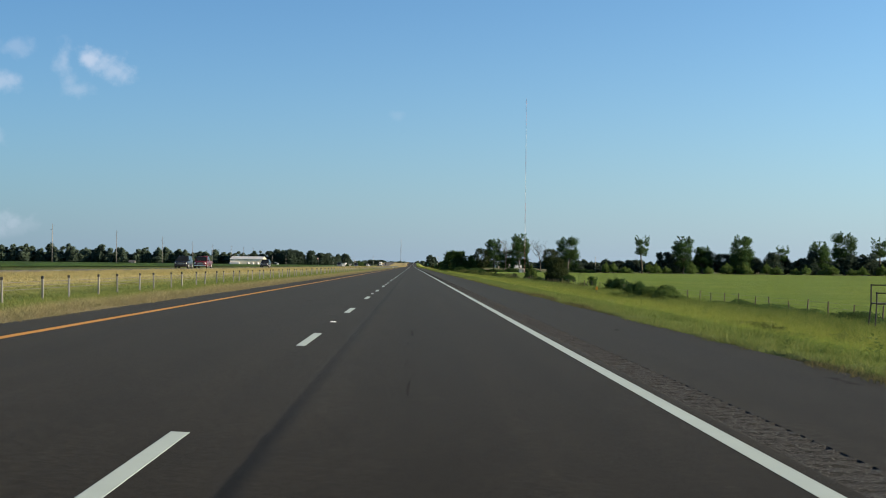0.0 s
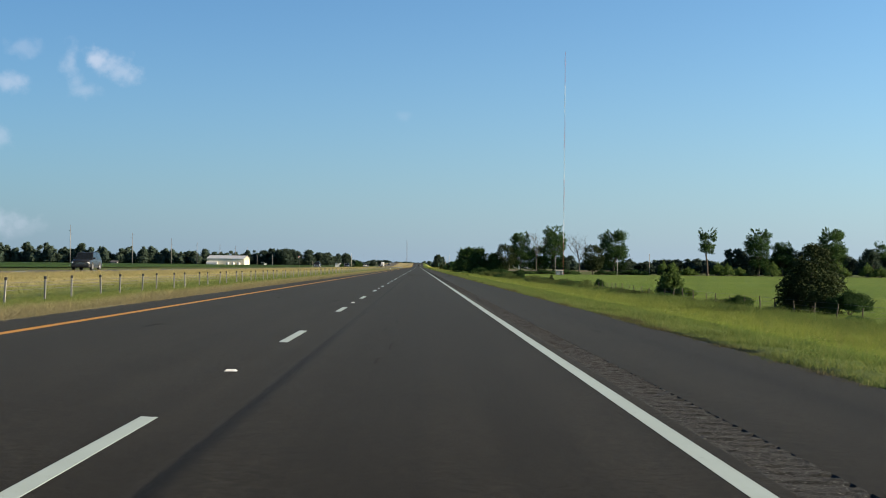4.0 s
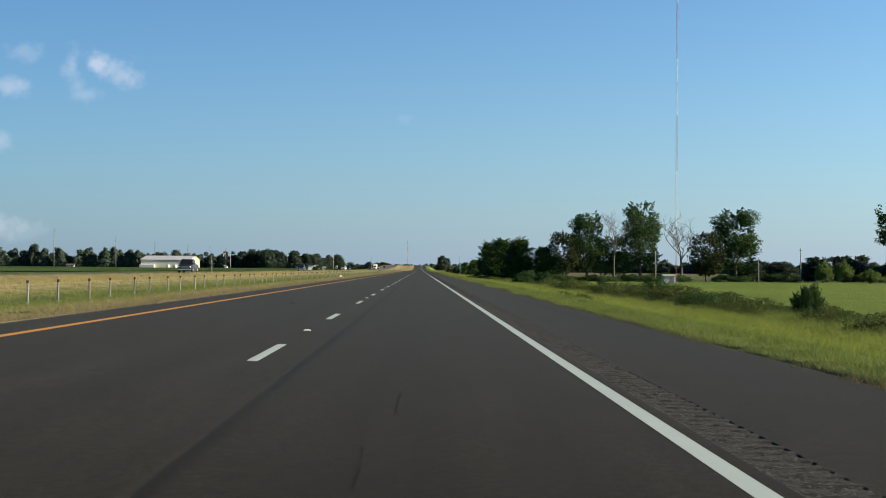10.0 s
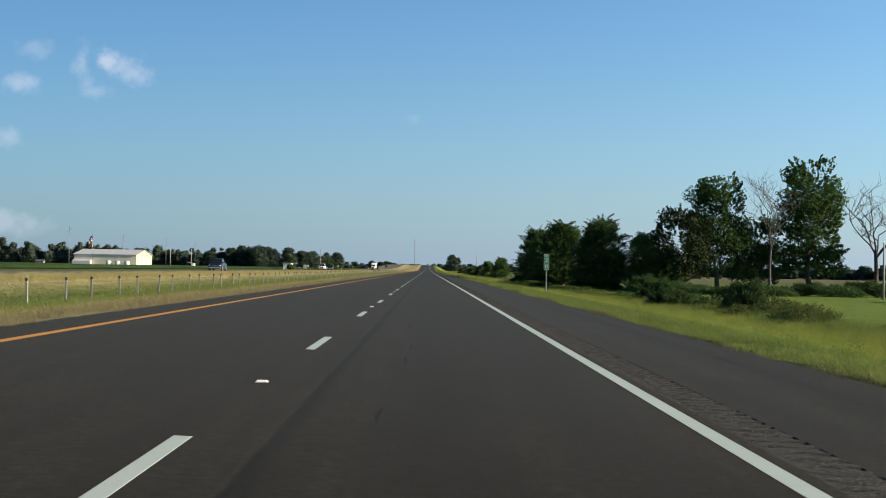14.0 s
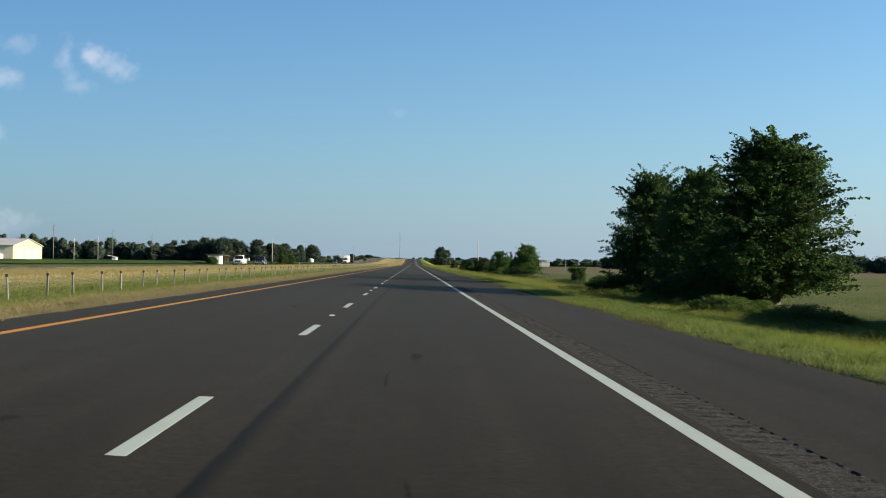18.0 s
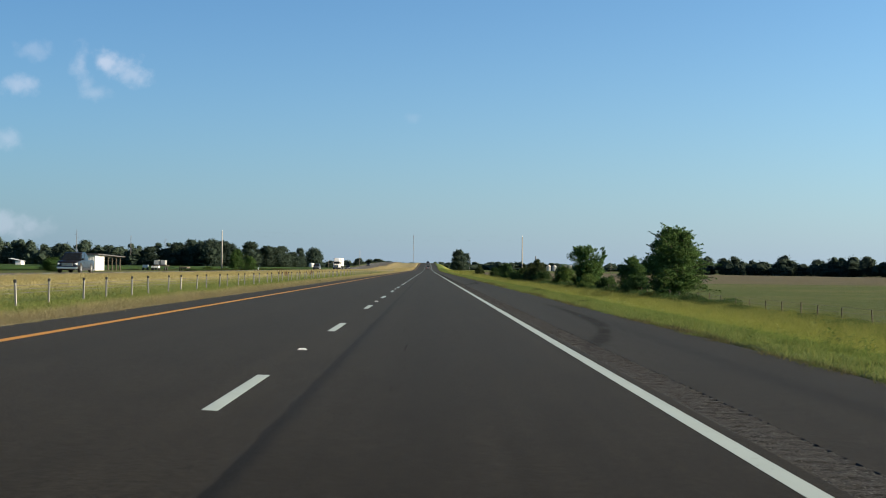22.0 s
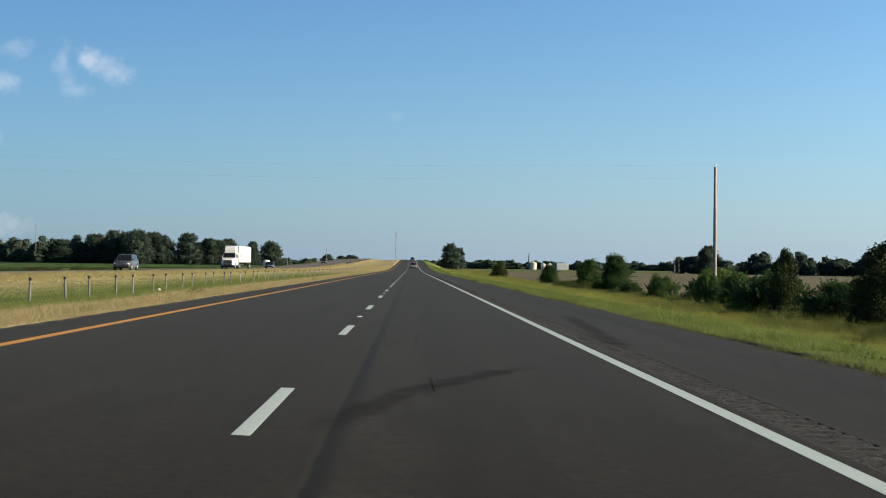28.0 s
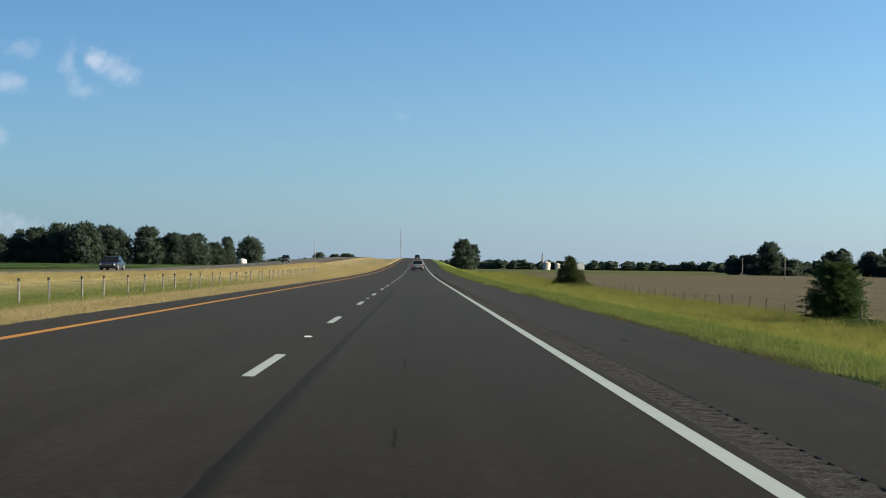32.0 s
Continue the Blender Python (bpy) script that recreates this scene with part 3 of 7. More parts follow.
def build_road():
    road = thing("road", label="dark asphalt carriageway with two lanes and paved shoulders", category="road", kind="structure")
    strip("pavement", ROAD_L, RUMBLE_L, road_z, 0, M["asphalt"], road, 0.12, cols=3)
    strip("shoulder", RUMBLE_R, ROAD_R, road_z, 0, M["asphalt"], road, 0.12, cols=2)
    # milled rumble strip: a trough every 0.3 m, cut into the shoulder
    v, f = [], []
    xs = [RUMBLE_L, RUMBLE_L + 0.03] + [RUMBLE_L + 0.03 + (RUMBLE_R - RUMBLE_L - 0.05) * k / 7 for k in range(1, 8)] + [RUMBLE_R]
    last = len(xs) - 1
    ys = []
    y = -20.0
    while y < 1420:
        for dy, d in ((0.0, 0), (0.07, 0), (0.11, 0.7), (0.16, 1.0), (0.21, 0.7), (0.25, 0)):
            ys.append((y + dy, d))
        y += 0.305
    rng = random.Random(3)
    for y, d in ys:
        for k, x in enumerate(xs):
            w = (0 if k in (0, last) else 0.4 if k == 1 else 0.85 if k >= last - 1 else 0.65) * d
            chip = rng.uniform(-0.007, 0.006) if 0 < k < last else 0
            v.append((x, y, road_z(x, y) - 0.013 * w + chip))
    n = len(xs)
    for j in range(len(ys) - 1):
        for k in range(n - 1):
            a = j * n + k
            f.append((a, a + 1, a + n + 1, a + n))
    part("rumble_strip", mesh_of("rumble_strip", v, f), M["milled"], road, "milled rumble strip beside the edge line")
    strip("rumble_margin", RUMBLE_L, RUMBLE_R, road_z, 0, M["asphalt"], road, 0, ys=steps(1420, 2060, 16), cols=1)
    strip("edge_line", 3.60, 3.757, road_z, 0.0018, M["white"], road, cols=1)
    strip("median_line", -3.84, -3.68, road_z, 0.0018, M["yellow"], road, cols=1)
    # broken lane line, 12.19 m repeat
    dash = Mesh()
    w, ln = 0.063, 3.22
    top = [(-w + 0.004, 0.02, 0.0015), (w - 0.004, 0.0, 0.0015), (w - 0.004, ln - 0.02, 0.0015), (-w + 0.004, ln, 0.0015)]
    low = [(-w, 0.01, 0.0), (w, -0.01, 0.0), (w, ln, 0.0), (-w, ln + 0.01, 0.0)]
    dash.loft([low, top], True)
    dash_me = dash.data("lane_dash")
    for k in range(-1, 166):
        y0 = k * 12.192 - 0.115 - ln
        ob = part("lane_dash", dash_me, M["white"], road)
        ob.matrix_basis = Matrix.LocRotScale((0, y0, road_z(0, y0 + 1.5) + 0.001), Euler((math.atan((rise(y0 + ln) - rise(y0)) / ln), math.atan(CROSSFALL), 0)), None)
    return road


def build_markers():
    """Raised reflective markers between the dashes, every second gap."""
    first = None
    for k in range(-1, 130, 2):
        y = k * 12.192 - 0.115 + 3.95
        m = place(0, y, road_z(0, y) + 0.002)
        if first is None:
            first = thing("pavement_marker", label="low white reflective road marker set in the asphalt", category="road marker", group="lane markers")
            c = Mesh()
            c.loft([[(-0.06, -0.07, 0), (0.06, -0.07, 0), (0.06, 0.07, 0), (-0.06, 0.07, 0)], [(-0.055, -0.06, 0.008), (0.055, -0.06, 0.008), (0.055, 0.06, 0.008), (-0.055, 0.06, 0.008)]], True)
            part("casting", c, M["casting"], first)
            r = Mesh()
            r.loft([[(-0.05, -0.05, 0.008), (0.05, -0.05, 0.008), (0.05, 0.05, 0.008), (-0.05, 0.05, 0.008)], [(-0.042, -0.02, 0.02), (0.042, -0.02, 0.02), (0.042, 0.02, 0.02), (-0.042, 0.02, 0.02)]], True)
            part("reflector", r, M["reflector"], first, "white reflector")
            first.matrix_basis = m
        else:
            copy_thing(first, m)


def build_opposite_road():
    road = thing("opposite_road", label="opposite carriageway of asphalt, coloured pale as in grazing sun", category="road", kind="structure")

    def z(x, y):
        return base_z(OPP_R, y) - (OPP_R - x) * 0.01 + 0.03
    strip("pavement", OPP_L, OPP_R, z, 0, M["asphalt_far_glare"], road, 0.12, cols=3)
    strip("edge_line", -32.5, -32.35, z, 0.006, M["white"], road, cols=1)
    strip("median_line", -25.0, -24.84, z, 0.006, M["yellow"], road, cols=1)
    d = Mesh()
    d.box(-0.065, 0.065, 0, 3.1, 0, 0.006)
    me = d.data("lane_dash")
    for k in range(-2, 165):
        y = k * 12.192 + 4
        part("lane_dash", me, M["white"], road).location = (-28.7, y, z(-28.7, y + 1.5) + 0.001)


def opp_z(x, y):
    return base_z(OPP_R, y) - (OPP_R - x) * 0.01 + 0.03


def smooth_line(points):
    pts = [Vector(p) for p in points]
    fine = []
    for k in range(len(pts) - 1):
        p0, p1, p2, p3 = pts[max(k - 1, 0)], pts[k], pts[k + 1], pts[min(k + 2, len(pts) - 1)]
        for u in (0, 0.2, 0.4, 0.6, 0.8):
            fine.append(0.5 * ((2 * p1) + (p2 - p0) * u + (2 * p0 - 5 * p1 + 4 * p2 - p3) * u * u + (3 * p1 - p0 - 3 * p2 + p3) * u ** 3))
    return fine + [pts[-1]]


def smear(v, f, uv, points, width, lift):
    """A ribbon along a curve on the road, with the way across and along it kept as texture coordinates."""
    fine = smooth_line(points)
    n, start = len(fine), len(v)
    for k, p in enumerate(fine):
        d = (fine[min(k + 1, n - 1)] - fine[max(k - 1, 0)]).normalized()
        s = Vector((d.y, -d.x)) * width / 2 * (1 + 0.18 * math.sin(k * 1.7 + p.y))
        for q, u in ((p - s, 0.0), (p + s, 1.0)):
            v.append((q.x, q.y, road_z(q.x, q.y) + lift))
            uv.append((u, k / (n - 1)))
        if k:
            a = start + 2 * k - 2
            f.append((a, a + 1, a + 3, a + 2))


def smear_mesh(name, v, f, uv):
    me = mesh_of(name, v, f)
    layer = me.uv_layers.new(name="across")
    for loop in me.loops:
        layer.data[loop.index].uv = uv[loop.vertex_index]
    return me


def build_skids(road):
    count = [0]

    def mark(points, width, label):
        v, f, uv = [], [], []
        smear(v, f, uv, points, width, 0.002 + 0.0006 * (count[0] % 4))
        count[0] += 1
        part("tyre_mark", smear_mesh("tyre_mark", v, f, uv), M["skid"], road, label)
    turn = "soft dark curved tyre mark on the asphalt"
    mark([(0.72, 313), (0.9, 308), (1.08, 303.4), (1.36, 299.8), (1.9, 297.6), (2.54, 295.8), (3.12, 294.8), (3.6, 293.9)], 0.62, turn)
    mark([(3.7, 327), (3.3, 325.7), (2.45, 323.2), (1.6, 320.6), (1.15, 318.2), (0.8, 314.4), (0.74, 311), (0.86, 307.5)], 0.75, turn)
    mark([(1.5, 321.5), (1.85, 317.4), (2.05, 314.2), (2.28, 310.8), (2.6, 308.2), (2.9, 306.2)], 0.7, turn)
    mark([(2.1, 288.2), (2.34, 286.9), (2.6, 285.2), (2.9, 283)], 0.5, turn)
    mark([(1.86, 288.2), (2.05, 286.3), (2.3, 284.2)], 0.5, turn)
    mark([(6.4, 340), (6.2, 331), (5.95, 319), (5.5, 311), (4.95, 305), (4.1, 299.8)], 0.5, turn)
    mark([(1.0, 298.2), (1.2, 298.7)], 0.3, "small dark rubber smudge on the asphalt")
    mark([(1.72, 288.2), (1.95, 288.9)], 0.4, "small dark rubber smudge on the asphalt")
    mark([(5.66, 980.3), (5.98, 971.6), (5.87, 964.1), (5.38, 957.4), (4.81, 952.9), (4.1, 948.9)], 0.42, turn)
    mark([(5.28, 964.8), (5.29, 960.3), (4.88, 955.3), (4.29, 951.4)], 0.36, turn)
    mark([(6.0, 902), (5.7, 885.6), (5.23, 879.2), (4.56, 874.8), (3.93, 871.7)], 0.45, turn)
    cross = "dark diagonal tyre mark across the lane"
    mark([(0.4, 1094.0), (1.0, 1096.9), (1.6, 1098.7), (2.5, 1100.9)], 0.45, cross)
    mark([(5.2, 1120.5), (4.6, 1110), (4.3, 1105)], 0.5, turn)
    mark([(2.4, 1170.8), (3.1, 1171.8)], 0.4, cross)
    mark([(4.2, 1179.4), (5.0, 1179.4)], 0.4, cross)
    # oil and tar dribbled down the lane, too many to count
    rnd = random.Random(12)
    v, f, uv = [], [], []
    y = -4.0
    while y < 1330:
        x = 1.42 + 0.18 * math.sin(y * 0.021) + rnd.gauss(0, 0.07)
        ln = rnd.uniform(0.5, 2.2)
        smear(v, f, uv, [(x, y), (x + rnd.uniform(-0.015, 0.015), y + ln * 0.5), (x + rnd.uniform(-0.03, 0.03), y + ln)], rnd.uniform(0.025, 0.05), 0.0046)
        y += ln + rnd.choice((1.5, 3, 5, 9, 22))
    for k in range(60):
        x, y = rnd.choice((-2.2, -1.0, 2.2, 2.8, 5.2, 6.0)) + rnd.gauss(0, 0.4), rnd.uniform(0, 1300)
        smear(v, f, uv, [(x, y), (x + rnd.uniform(-0.2, 0.2), y + rnd.uniform(0.4, 1.6))], rnd.uniform(0.1, 0.3), 0.0052)
    part("oil_drips", smear_mesh("oil_drips", v, f, uv), M["skid"], road, "thin dark oil drips and stains along the lane")["kind"] = "stuff"


build_ground()
highway = build_road()
build_markers()
build_opposite_road()
build_skids(highway)

# ---------------------------------------------------------------- grass and crops


def tuft_patch(name, seed, x0, x1, length, per_m2, height, width, material, lean=0.35, k=4, clump=0.5):
    """Bent, pointed blades in tufts over a stretch of verge, laid on the cross-section; their height goes in drifts."""
    rng = np.random.default_rng(seed)
    n = int((x1 - x0) * length * per_m2)
    x = rng.uniform(x0, x1, n)
    y = rng.uniform(0, length, n)
    z = np.interp(x, SECTION_X, SECTION_Z)
    w = 2 * np.pi / length
    drift = np.sin(x * 1.9 + 2 * np.sin(y * w * 3 + seed)) * np.sin(y * w * 5 + 1.3 * np.sin(x * 0.8 + seed)) + 0.5 * np.sin(y * w * 13 + x * 2.3 + seed) + 0.7 * np.sin(y * w * 27 + 2.5 * np.sin(x * 2.6 + seed)) * np.sin(x * 3.7 + y * w * 8 + seed)
    h = np.array([height(a) for a in x]) * rng.uniform(0.5, 1.3, n) * (1 + clump * np.clip(drift, -1, 1))
    xs, ys, zs, hs = (np.repeat(a, k) for a in (x, y, z, h))
    m = n * k
    ang = rng.uniform(0, 2 * np.pi, m)
    le = rng.uniform(0.1, 1.0, m) * lean * hs
    hs = hs * rng.uniform(0.6, 1.1, m)
    wd = width * rng.uniform(0.6, 1.4, m)
    face = rng.uniform(0, 2 * np.pi, m)
    bx, by = xs + rng.normal(0, 0.06, m), ys + rng.normal(0, 0.06, m)
    wx, wy = np.cos(face) * wd / 2, np.sin(face) * wd / 2
    dx, dy = np.cos(ang) * le, np.sin(ang) * le
    P = np.empty((m, 3, 3))
    P[:, 0] = np.stack([bx - wx, by - wy, zs - 0.03], 1)
    P[:, 1] = np.stack([bx + wx, by + wy, zs - 0.03], 1)
    P[:, 2] = np.stack([bx + dx, by + dy, zs + hs], 1)
    base = np.arange(m) * 3
    quads = np.stack([base, base + 1, base + 2], 1).tolist()
    me = bpy.data.meshes.new(name)
    me.from_pydata(P.reshape(-1, 3).tolist(), [], quads)
    me.materials.append(material)
    return me


def rosette_patch(name, seed, x0, x1, length, count, leaf, leaves_n, tall, material):
    """Low broad-leaved weeds over a stretch of verge: each a rosette of folded leaves; they stand in loose groups."""
    rng = np.random.default_rng(seed)
    spots = rng.uniform((x0, 0), (x1, length), (max(3, count // 7), 2))
    at = spots[rng.integers(0, len(spots), count)] + rng.normal(0, 0.45, (count, 2))
    at[:, 0] = np.clip(at[:, 0], x0, x1)
    x, y = np.repeat(at[:, 0], leaves_n), np.repeat(at[:, 1], leaves_n)
    size = np.repeat(rng.uniform(0.6, 1.4, count), leaves_n)
    m = count * leaves_n
    up = rng.uniform(0.1, 1.0, m)
    ang = rng.uniform(0, 2 * np.pi, m)
    out = np.stack([np.cos(ang), np.sin(ang), np.zeros(m)], 1)
    side = np.stack([-np.sin(ang), np.cos(ang), np.zeros(m)], 1)
    P = np.stack([x, y, np.interp(x, SECTION_X, SECTION_Z)], 1) + out * (0.02 + 0.06 * rng.uniform(0, 1, m) * size)[:, None]
    P[:, 2] += up * tall * size
    ln = (leaf * size * rng.uniform(0.7, 1.3, m))[:, None]
    tip = out * ln * 1.5
    tip[:, 2] += (ln[:, 0] * rng.uniform(-0.3, 0.9, m))
    mid = P + tip * 0.5 + np.array([0, 0, 0.12]) * ln
    V = np.stack([P, mid - side * ln * 0.38, P + tip, mid + side * ln * 0.38], 1)
    i = np.arange(m) * 4
    me = mesh_of(name, V.reshape(-1, 3).tolist(), np.stack([i, i + 1, i + 2, i + 3], 1).tolist())
    me.materials.append(material)
    return me


def lay(name, meshes, y0, y1, length, label):
    k = 0
    y = y0
    while y < y1:
        ob = new(name, meshes[k % len(meshes)])
        slope = (rise(y + length) - rise(y)) / length
        ob.matrix_basis = Matrix.LocRotScale((0, y, rise(y)), Euler((math.atan(slope), 0, 0)), None)
        tagged(ob, label, "grass", kind="stuff")
        y += length
        k += 1


def build_grass():
    L = 24.0
    G, D = M["sward_verge"], M["sward_median"]

    def mown(x):
        return 0.05 + 0.06 * min(1, max(0, x - 6.9) / 1.2)

    def tall(x):
        return 0.10 + 0.13 * min(1, max(0, x - 10) / 4) + 0.14 * min(1, max(0, x - 16) / 5)
    edge = [tuft_patch("verge_grass", 10 + k, 6.76, 10.6, L, 100, mown, 0.013, G, 1.9, 6, 0.85) for k in range(3)]
    lay("verge_grass", edge, -12, 1560, L, "green roadside grass along the shoulder edge")
    rough = [tuft_patch("rough_grass", 20 + k, 10.2, 26.5, L, 28, tall, 0.02, G, 2.2, 6, 0.8) for k in range(3)]
    lay("rough_grass", rough, 0, 1560, L, "uncut green and straw-coloured grass on the roadside slope")
    seed = [tuft_patch("seeding_grass", 25 + k, 11.2, 22, L, 1.8, lambda x: 0.34, 0.009, M["blade_dry"], 0.5, 3, 0.2) for k in range(2)]
    lay("seeding_grass", seed, 0, 1430, L, "tall dry seed stalks standing in the roadside grass")
    herbs = [rosette_patch("broadleaf_weeds", 70 + k, 6.95, 12.5, L, 80, 0.042, 14, 0.12, M["leaf_herb"]) for k in range(3)]
    lay("broadleaf_weeds", herbs, -12, 1430, L, "low broad-leaved weeds scattered through the roadside grass")
    docks = [rosette_patch("tall_weeds", 80 + k, 9.5, 19, L, 26, 0.055, 20, 0.36, M["leaf_herb"]) for k in range(3)]
    lay("tall_weeds", docks, 0, 1430, L, "taller leafy weeds standing in the roadside grass")
    heads = [rosette_patch("flower_heads", 90 + k, 8.0, 17, L, 70, 0.022, 6, 0.30, M["flower"]) for k in range(2)]
    lay("flower_heads", heads, 0, 1430, L, "small pale flower heads among the roadside grass")
    bank = [tuft_patch("dry_edge_grass", 30 + k, -7.8, -4.7, L, 80, lambda x: 0.04 + 0.08 * min(1, (-4.7 - x) / 1.0), 0.011, D, 2.8, 7, 0.9) for k in range(3)]
    lay("dry_edge_grass", bank, 0, 1560, L, "dry brown grass overhanging the edge of the median")
    mid = [tuft_patch("median_grass", 40 + k, -14.5, -7.6, L, 26, lambda x: 0.11, 0.02, D, 2.0, 5, 0.5) for k in range(3)]
    lay("median_grass", mid, 24, 1560, L, "dry yellow and green grass in the median")
    far = [tuft_patch("straw_grass", 50 + k, -23.8, -14.2, L, 9, lambda x: 0.10 + 0.10 * min(1, max(0, -19.5 - x) / 2.5), 0.03, D, 1.8, 4, 0.35) for k in range(3)]
    rank = [tuft_patch("tall_straw", 60 + k, -23.85, -21.6, L, 22, lambda x: 0.19, 0.024, D, 1.8, 5, 0.3) for k in range(3)]
    lay("tall_straw", rank, 24, 1560, L, "tall straw-coloured grass along the opposite carriageway")
    lay("straw_grass", far, 24, 1560, L, "tall pale straw-coloured grass in the median")


def build_crop():
    rng = np.random.default_rng(5)
    xs = np.concatenate([np.arange(-120, -57, 3.0)[::-1], -120 - np.cumsum(np.linspace(4, 40, 22))])
    ys = np.arange(120, 1960, 6.0)
    v = []
    for y in ys:
        for k, x in enumerate(xs):
            top = 0.62 + rng.uniform(-0.12, 0.12)
            if k == 0:
                top = 0.15
            v.append((x + rng.uniform(-0.5, 0.5), y + rng.uniform(-1.5, 1.5), base_z(x, y) + top))
    n = len(xs)
    f = [(j * n + k, j * n + n + k, j * n + n + k + 1, j * n + k + 1) for j in range(len(ys) - 1) for k in range(n - 1)]
    ob = part("crop_field", mesh_of("crop_field", v, f), M["crop"])
    tagged(ob, "dark green row crop covering the field beyond the opposite road", "crop", kind="stuff")


build_grass()
build_crop()

# ---------------------------------------------------------------- trees


def limb(m, rng, start, direction, length, radius, depth, tips, bend=0.25, kids=3, thin=0.45):
    """A tapered, slightly crooked limb that forks; collects the ends of its twigs."""
    pts, rad = [Vector(start)], [radius]
    d = Vector(direction).normalized()
    n = 4
    for k in range(n):
        d = (d + Vector((rng.uniform(-bend, bend), rng.uniform(-bend, bend), rng.uniform(-bend, bend) * 0.6 + 0.05))).normalized()
        pts.append(pts[-1] + d * length / n)
        rad.append(radius * (1 - 0.62 * (k + 1) / n))
    m.tube(pts, rad, 6 if radius > 0.06 else 4, False)
    if depth == 0:
        tips.append(pts[-1])
        tips.append(pts[2])
        return
    for k in range(kids):
        a = pts[2 + k % 3]
        side = Vector((rng.uniform(-1, 1), rng.uniform(-1, 1), rng.uniform(-0.15, 0.7)))
        limb(m, rng, a, d * 0.55 + side.normalized() * 0.8, length * rng.uniform(0.5, 0.75), radius * thin, depth - 1, tips, bend, kids, thin)


def foliage(rng, lobes, count, size, sprays=(), share=0.4, name="crown", droop=0.0, ruffle=0.55):
    """Small folded leaves spread through the shells of the lobes (centre, radii) and along outer twigs (start, way, thickness)."""
    n1 = count if not sprays else int(count * (1 - share))
    vol = np.array([r[0] * r[1] * r[2] for _, r in lobes]) ** 0.7
    pick = rng.choice(len(lobes), n1, p=vol / vol.sum())
    C = np.array([list(c) for c, _ in lobes])[pick]
    S = np.array([list(r) for _, r in lobes])[pick]
    d = rng.normal(size=(n1, 3))
    d /= np.linalg.norm(d, axis=1)[:, None]
    rad = rng.uniform(0.35, 1.0, n1) ** 0.6 * rng.uniform(0.85, 1.12, n1)
    P = C + d * S * rad[:, None]
    if sprays:
        n2 = count - n1
        pick = rng.integers(0, len(sprays), n2)
        A = np.array([list(a) for a, _, _ in sprays])[pick]
        W = np.array([list(w) for _, w, _ in sprays])[pick]
        T = np.array([t for _, _, t in sprays])[pick]
        u = rng.uniform(0, 1, n2) ** 1.3
        d2 = rng.normal(size=(n2, 3))
        if droop:                                    # leaves in tufts along a twig that hangs at its end
            u = (np.floor(u * 6) + rng.normal(0.5, 0.17, n2)) / 6
        hang = np.zeros((n2, 3))
        hang[:, 2] = -droop * u * u * np.linalg.norm(W, axis=1)
        P = np.concatenate([P, A + W * u[:, None] + hang + d2 * (T * (1.15 - np.minimum(u, 0.9)))[:, None]])
        d = np.concatenate([d, d2 / np.linalg.norm(d2, axis=1)[:, None]])
    nrm = d * 0.8 + rng.normal(size=(count, 3)) * ruffle + np.array([0, 0, 0.3])
    nrm /= np.linalg.norm(nrm, axis=1)[:, None]
    t = np.cross(nrm, rng.normal(size=(count, 3)))
    t /= np.linalg.norm(t, axis=1)[:, None]
    b = np.cross(nrm, t)
    s = size * rng.uniform(0.55, 1.35, count)[:, None]
    fold = nrm * s * 0.28
    V = np.stack([P - t * s, P - b * s * 0.55 + fold, P + t * s, P + b * s * 0.55 + fold], 1)
    i = np.arange(count) * 4
    F = np.concatenate([np.stack([i, i + 1, i + 2], 1), np.stack([i, i + 2, i + 3], 1)])
    me = bpy.data.meshes.new(name)
    me.from_pydata(V.reshape(-1, 3).tolist(), [], F.tolist())
    return me


def core(me, lobes, shrink):
    """Adds the dim inside of a crown: a rough closed lump within each lobe, behind its leaves."""
    v = [tuple(p.co) for p in me.vertices]
    f = [tuple(p.vertices) for p in me.polygons]
    for k, (c, r) in enumerate(lobes):
        i = len(v)
        for a in range(3):
            el = (-0.75, 0.05, 0.8)[a]
            for b in range(6):
                az = (b + 0.5 * (a % 2)) * math.pi / 3 + k
                q = shrink * (0.85 + 0.3 * math.sin(k * 3.7 + a * 2.1 + b * 1.3))
                v.append((c[0] + math.cos(az) * math.cos(el) * r[0] * q, c[1] + math.sin(az) * math.cos(el) * r[1] * q, c[2] + math.sin(el) * r[2] * q))
        for a in range(2):
            for b in range(6):
                f.append((i + a * 6 + b, i + a * 6 + (b + 1) % 6, i + a * 6 + 6 + (b + 1) % 6, i + a * 6 + 6 + b))
        f.append(tuple(i + 5 - b for b in range(6)))
        v.append((c[0] + 0.2 * r[0] * math.sin(k), c[1], c[2] + r[2] * shrink))
        f += [(i + 12 + b, i + 12 + (b + 1) % 6, i + 18) for b in range(6)]
    return mesh_of(me.name, v, f)


def taper(u):
    """Half width of a crown that is widest low down and comes to a blunt top; u runs from -1 to 1."""
    v = (u + 1) / 2
    return min(1.0, 0.8 + v) * math.sqrt(max(0.02, 1 - v ** 1.75))


def lump(a, u):
    """Uneven bulges of a crown, by direction and height."""
    return 1 + 0.13 * math.sin(3 * a + 2.1 * u + 0.7) + 0.11 * math.sin(5 * a - 4.3 * u) + 0.08 * math.sin(2 * a + 7.0 * u + 2)


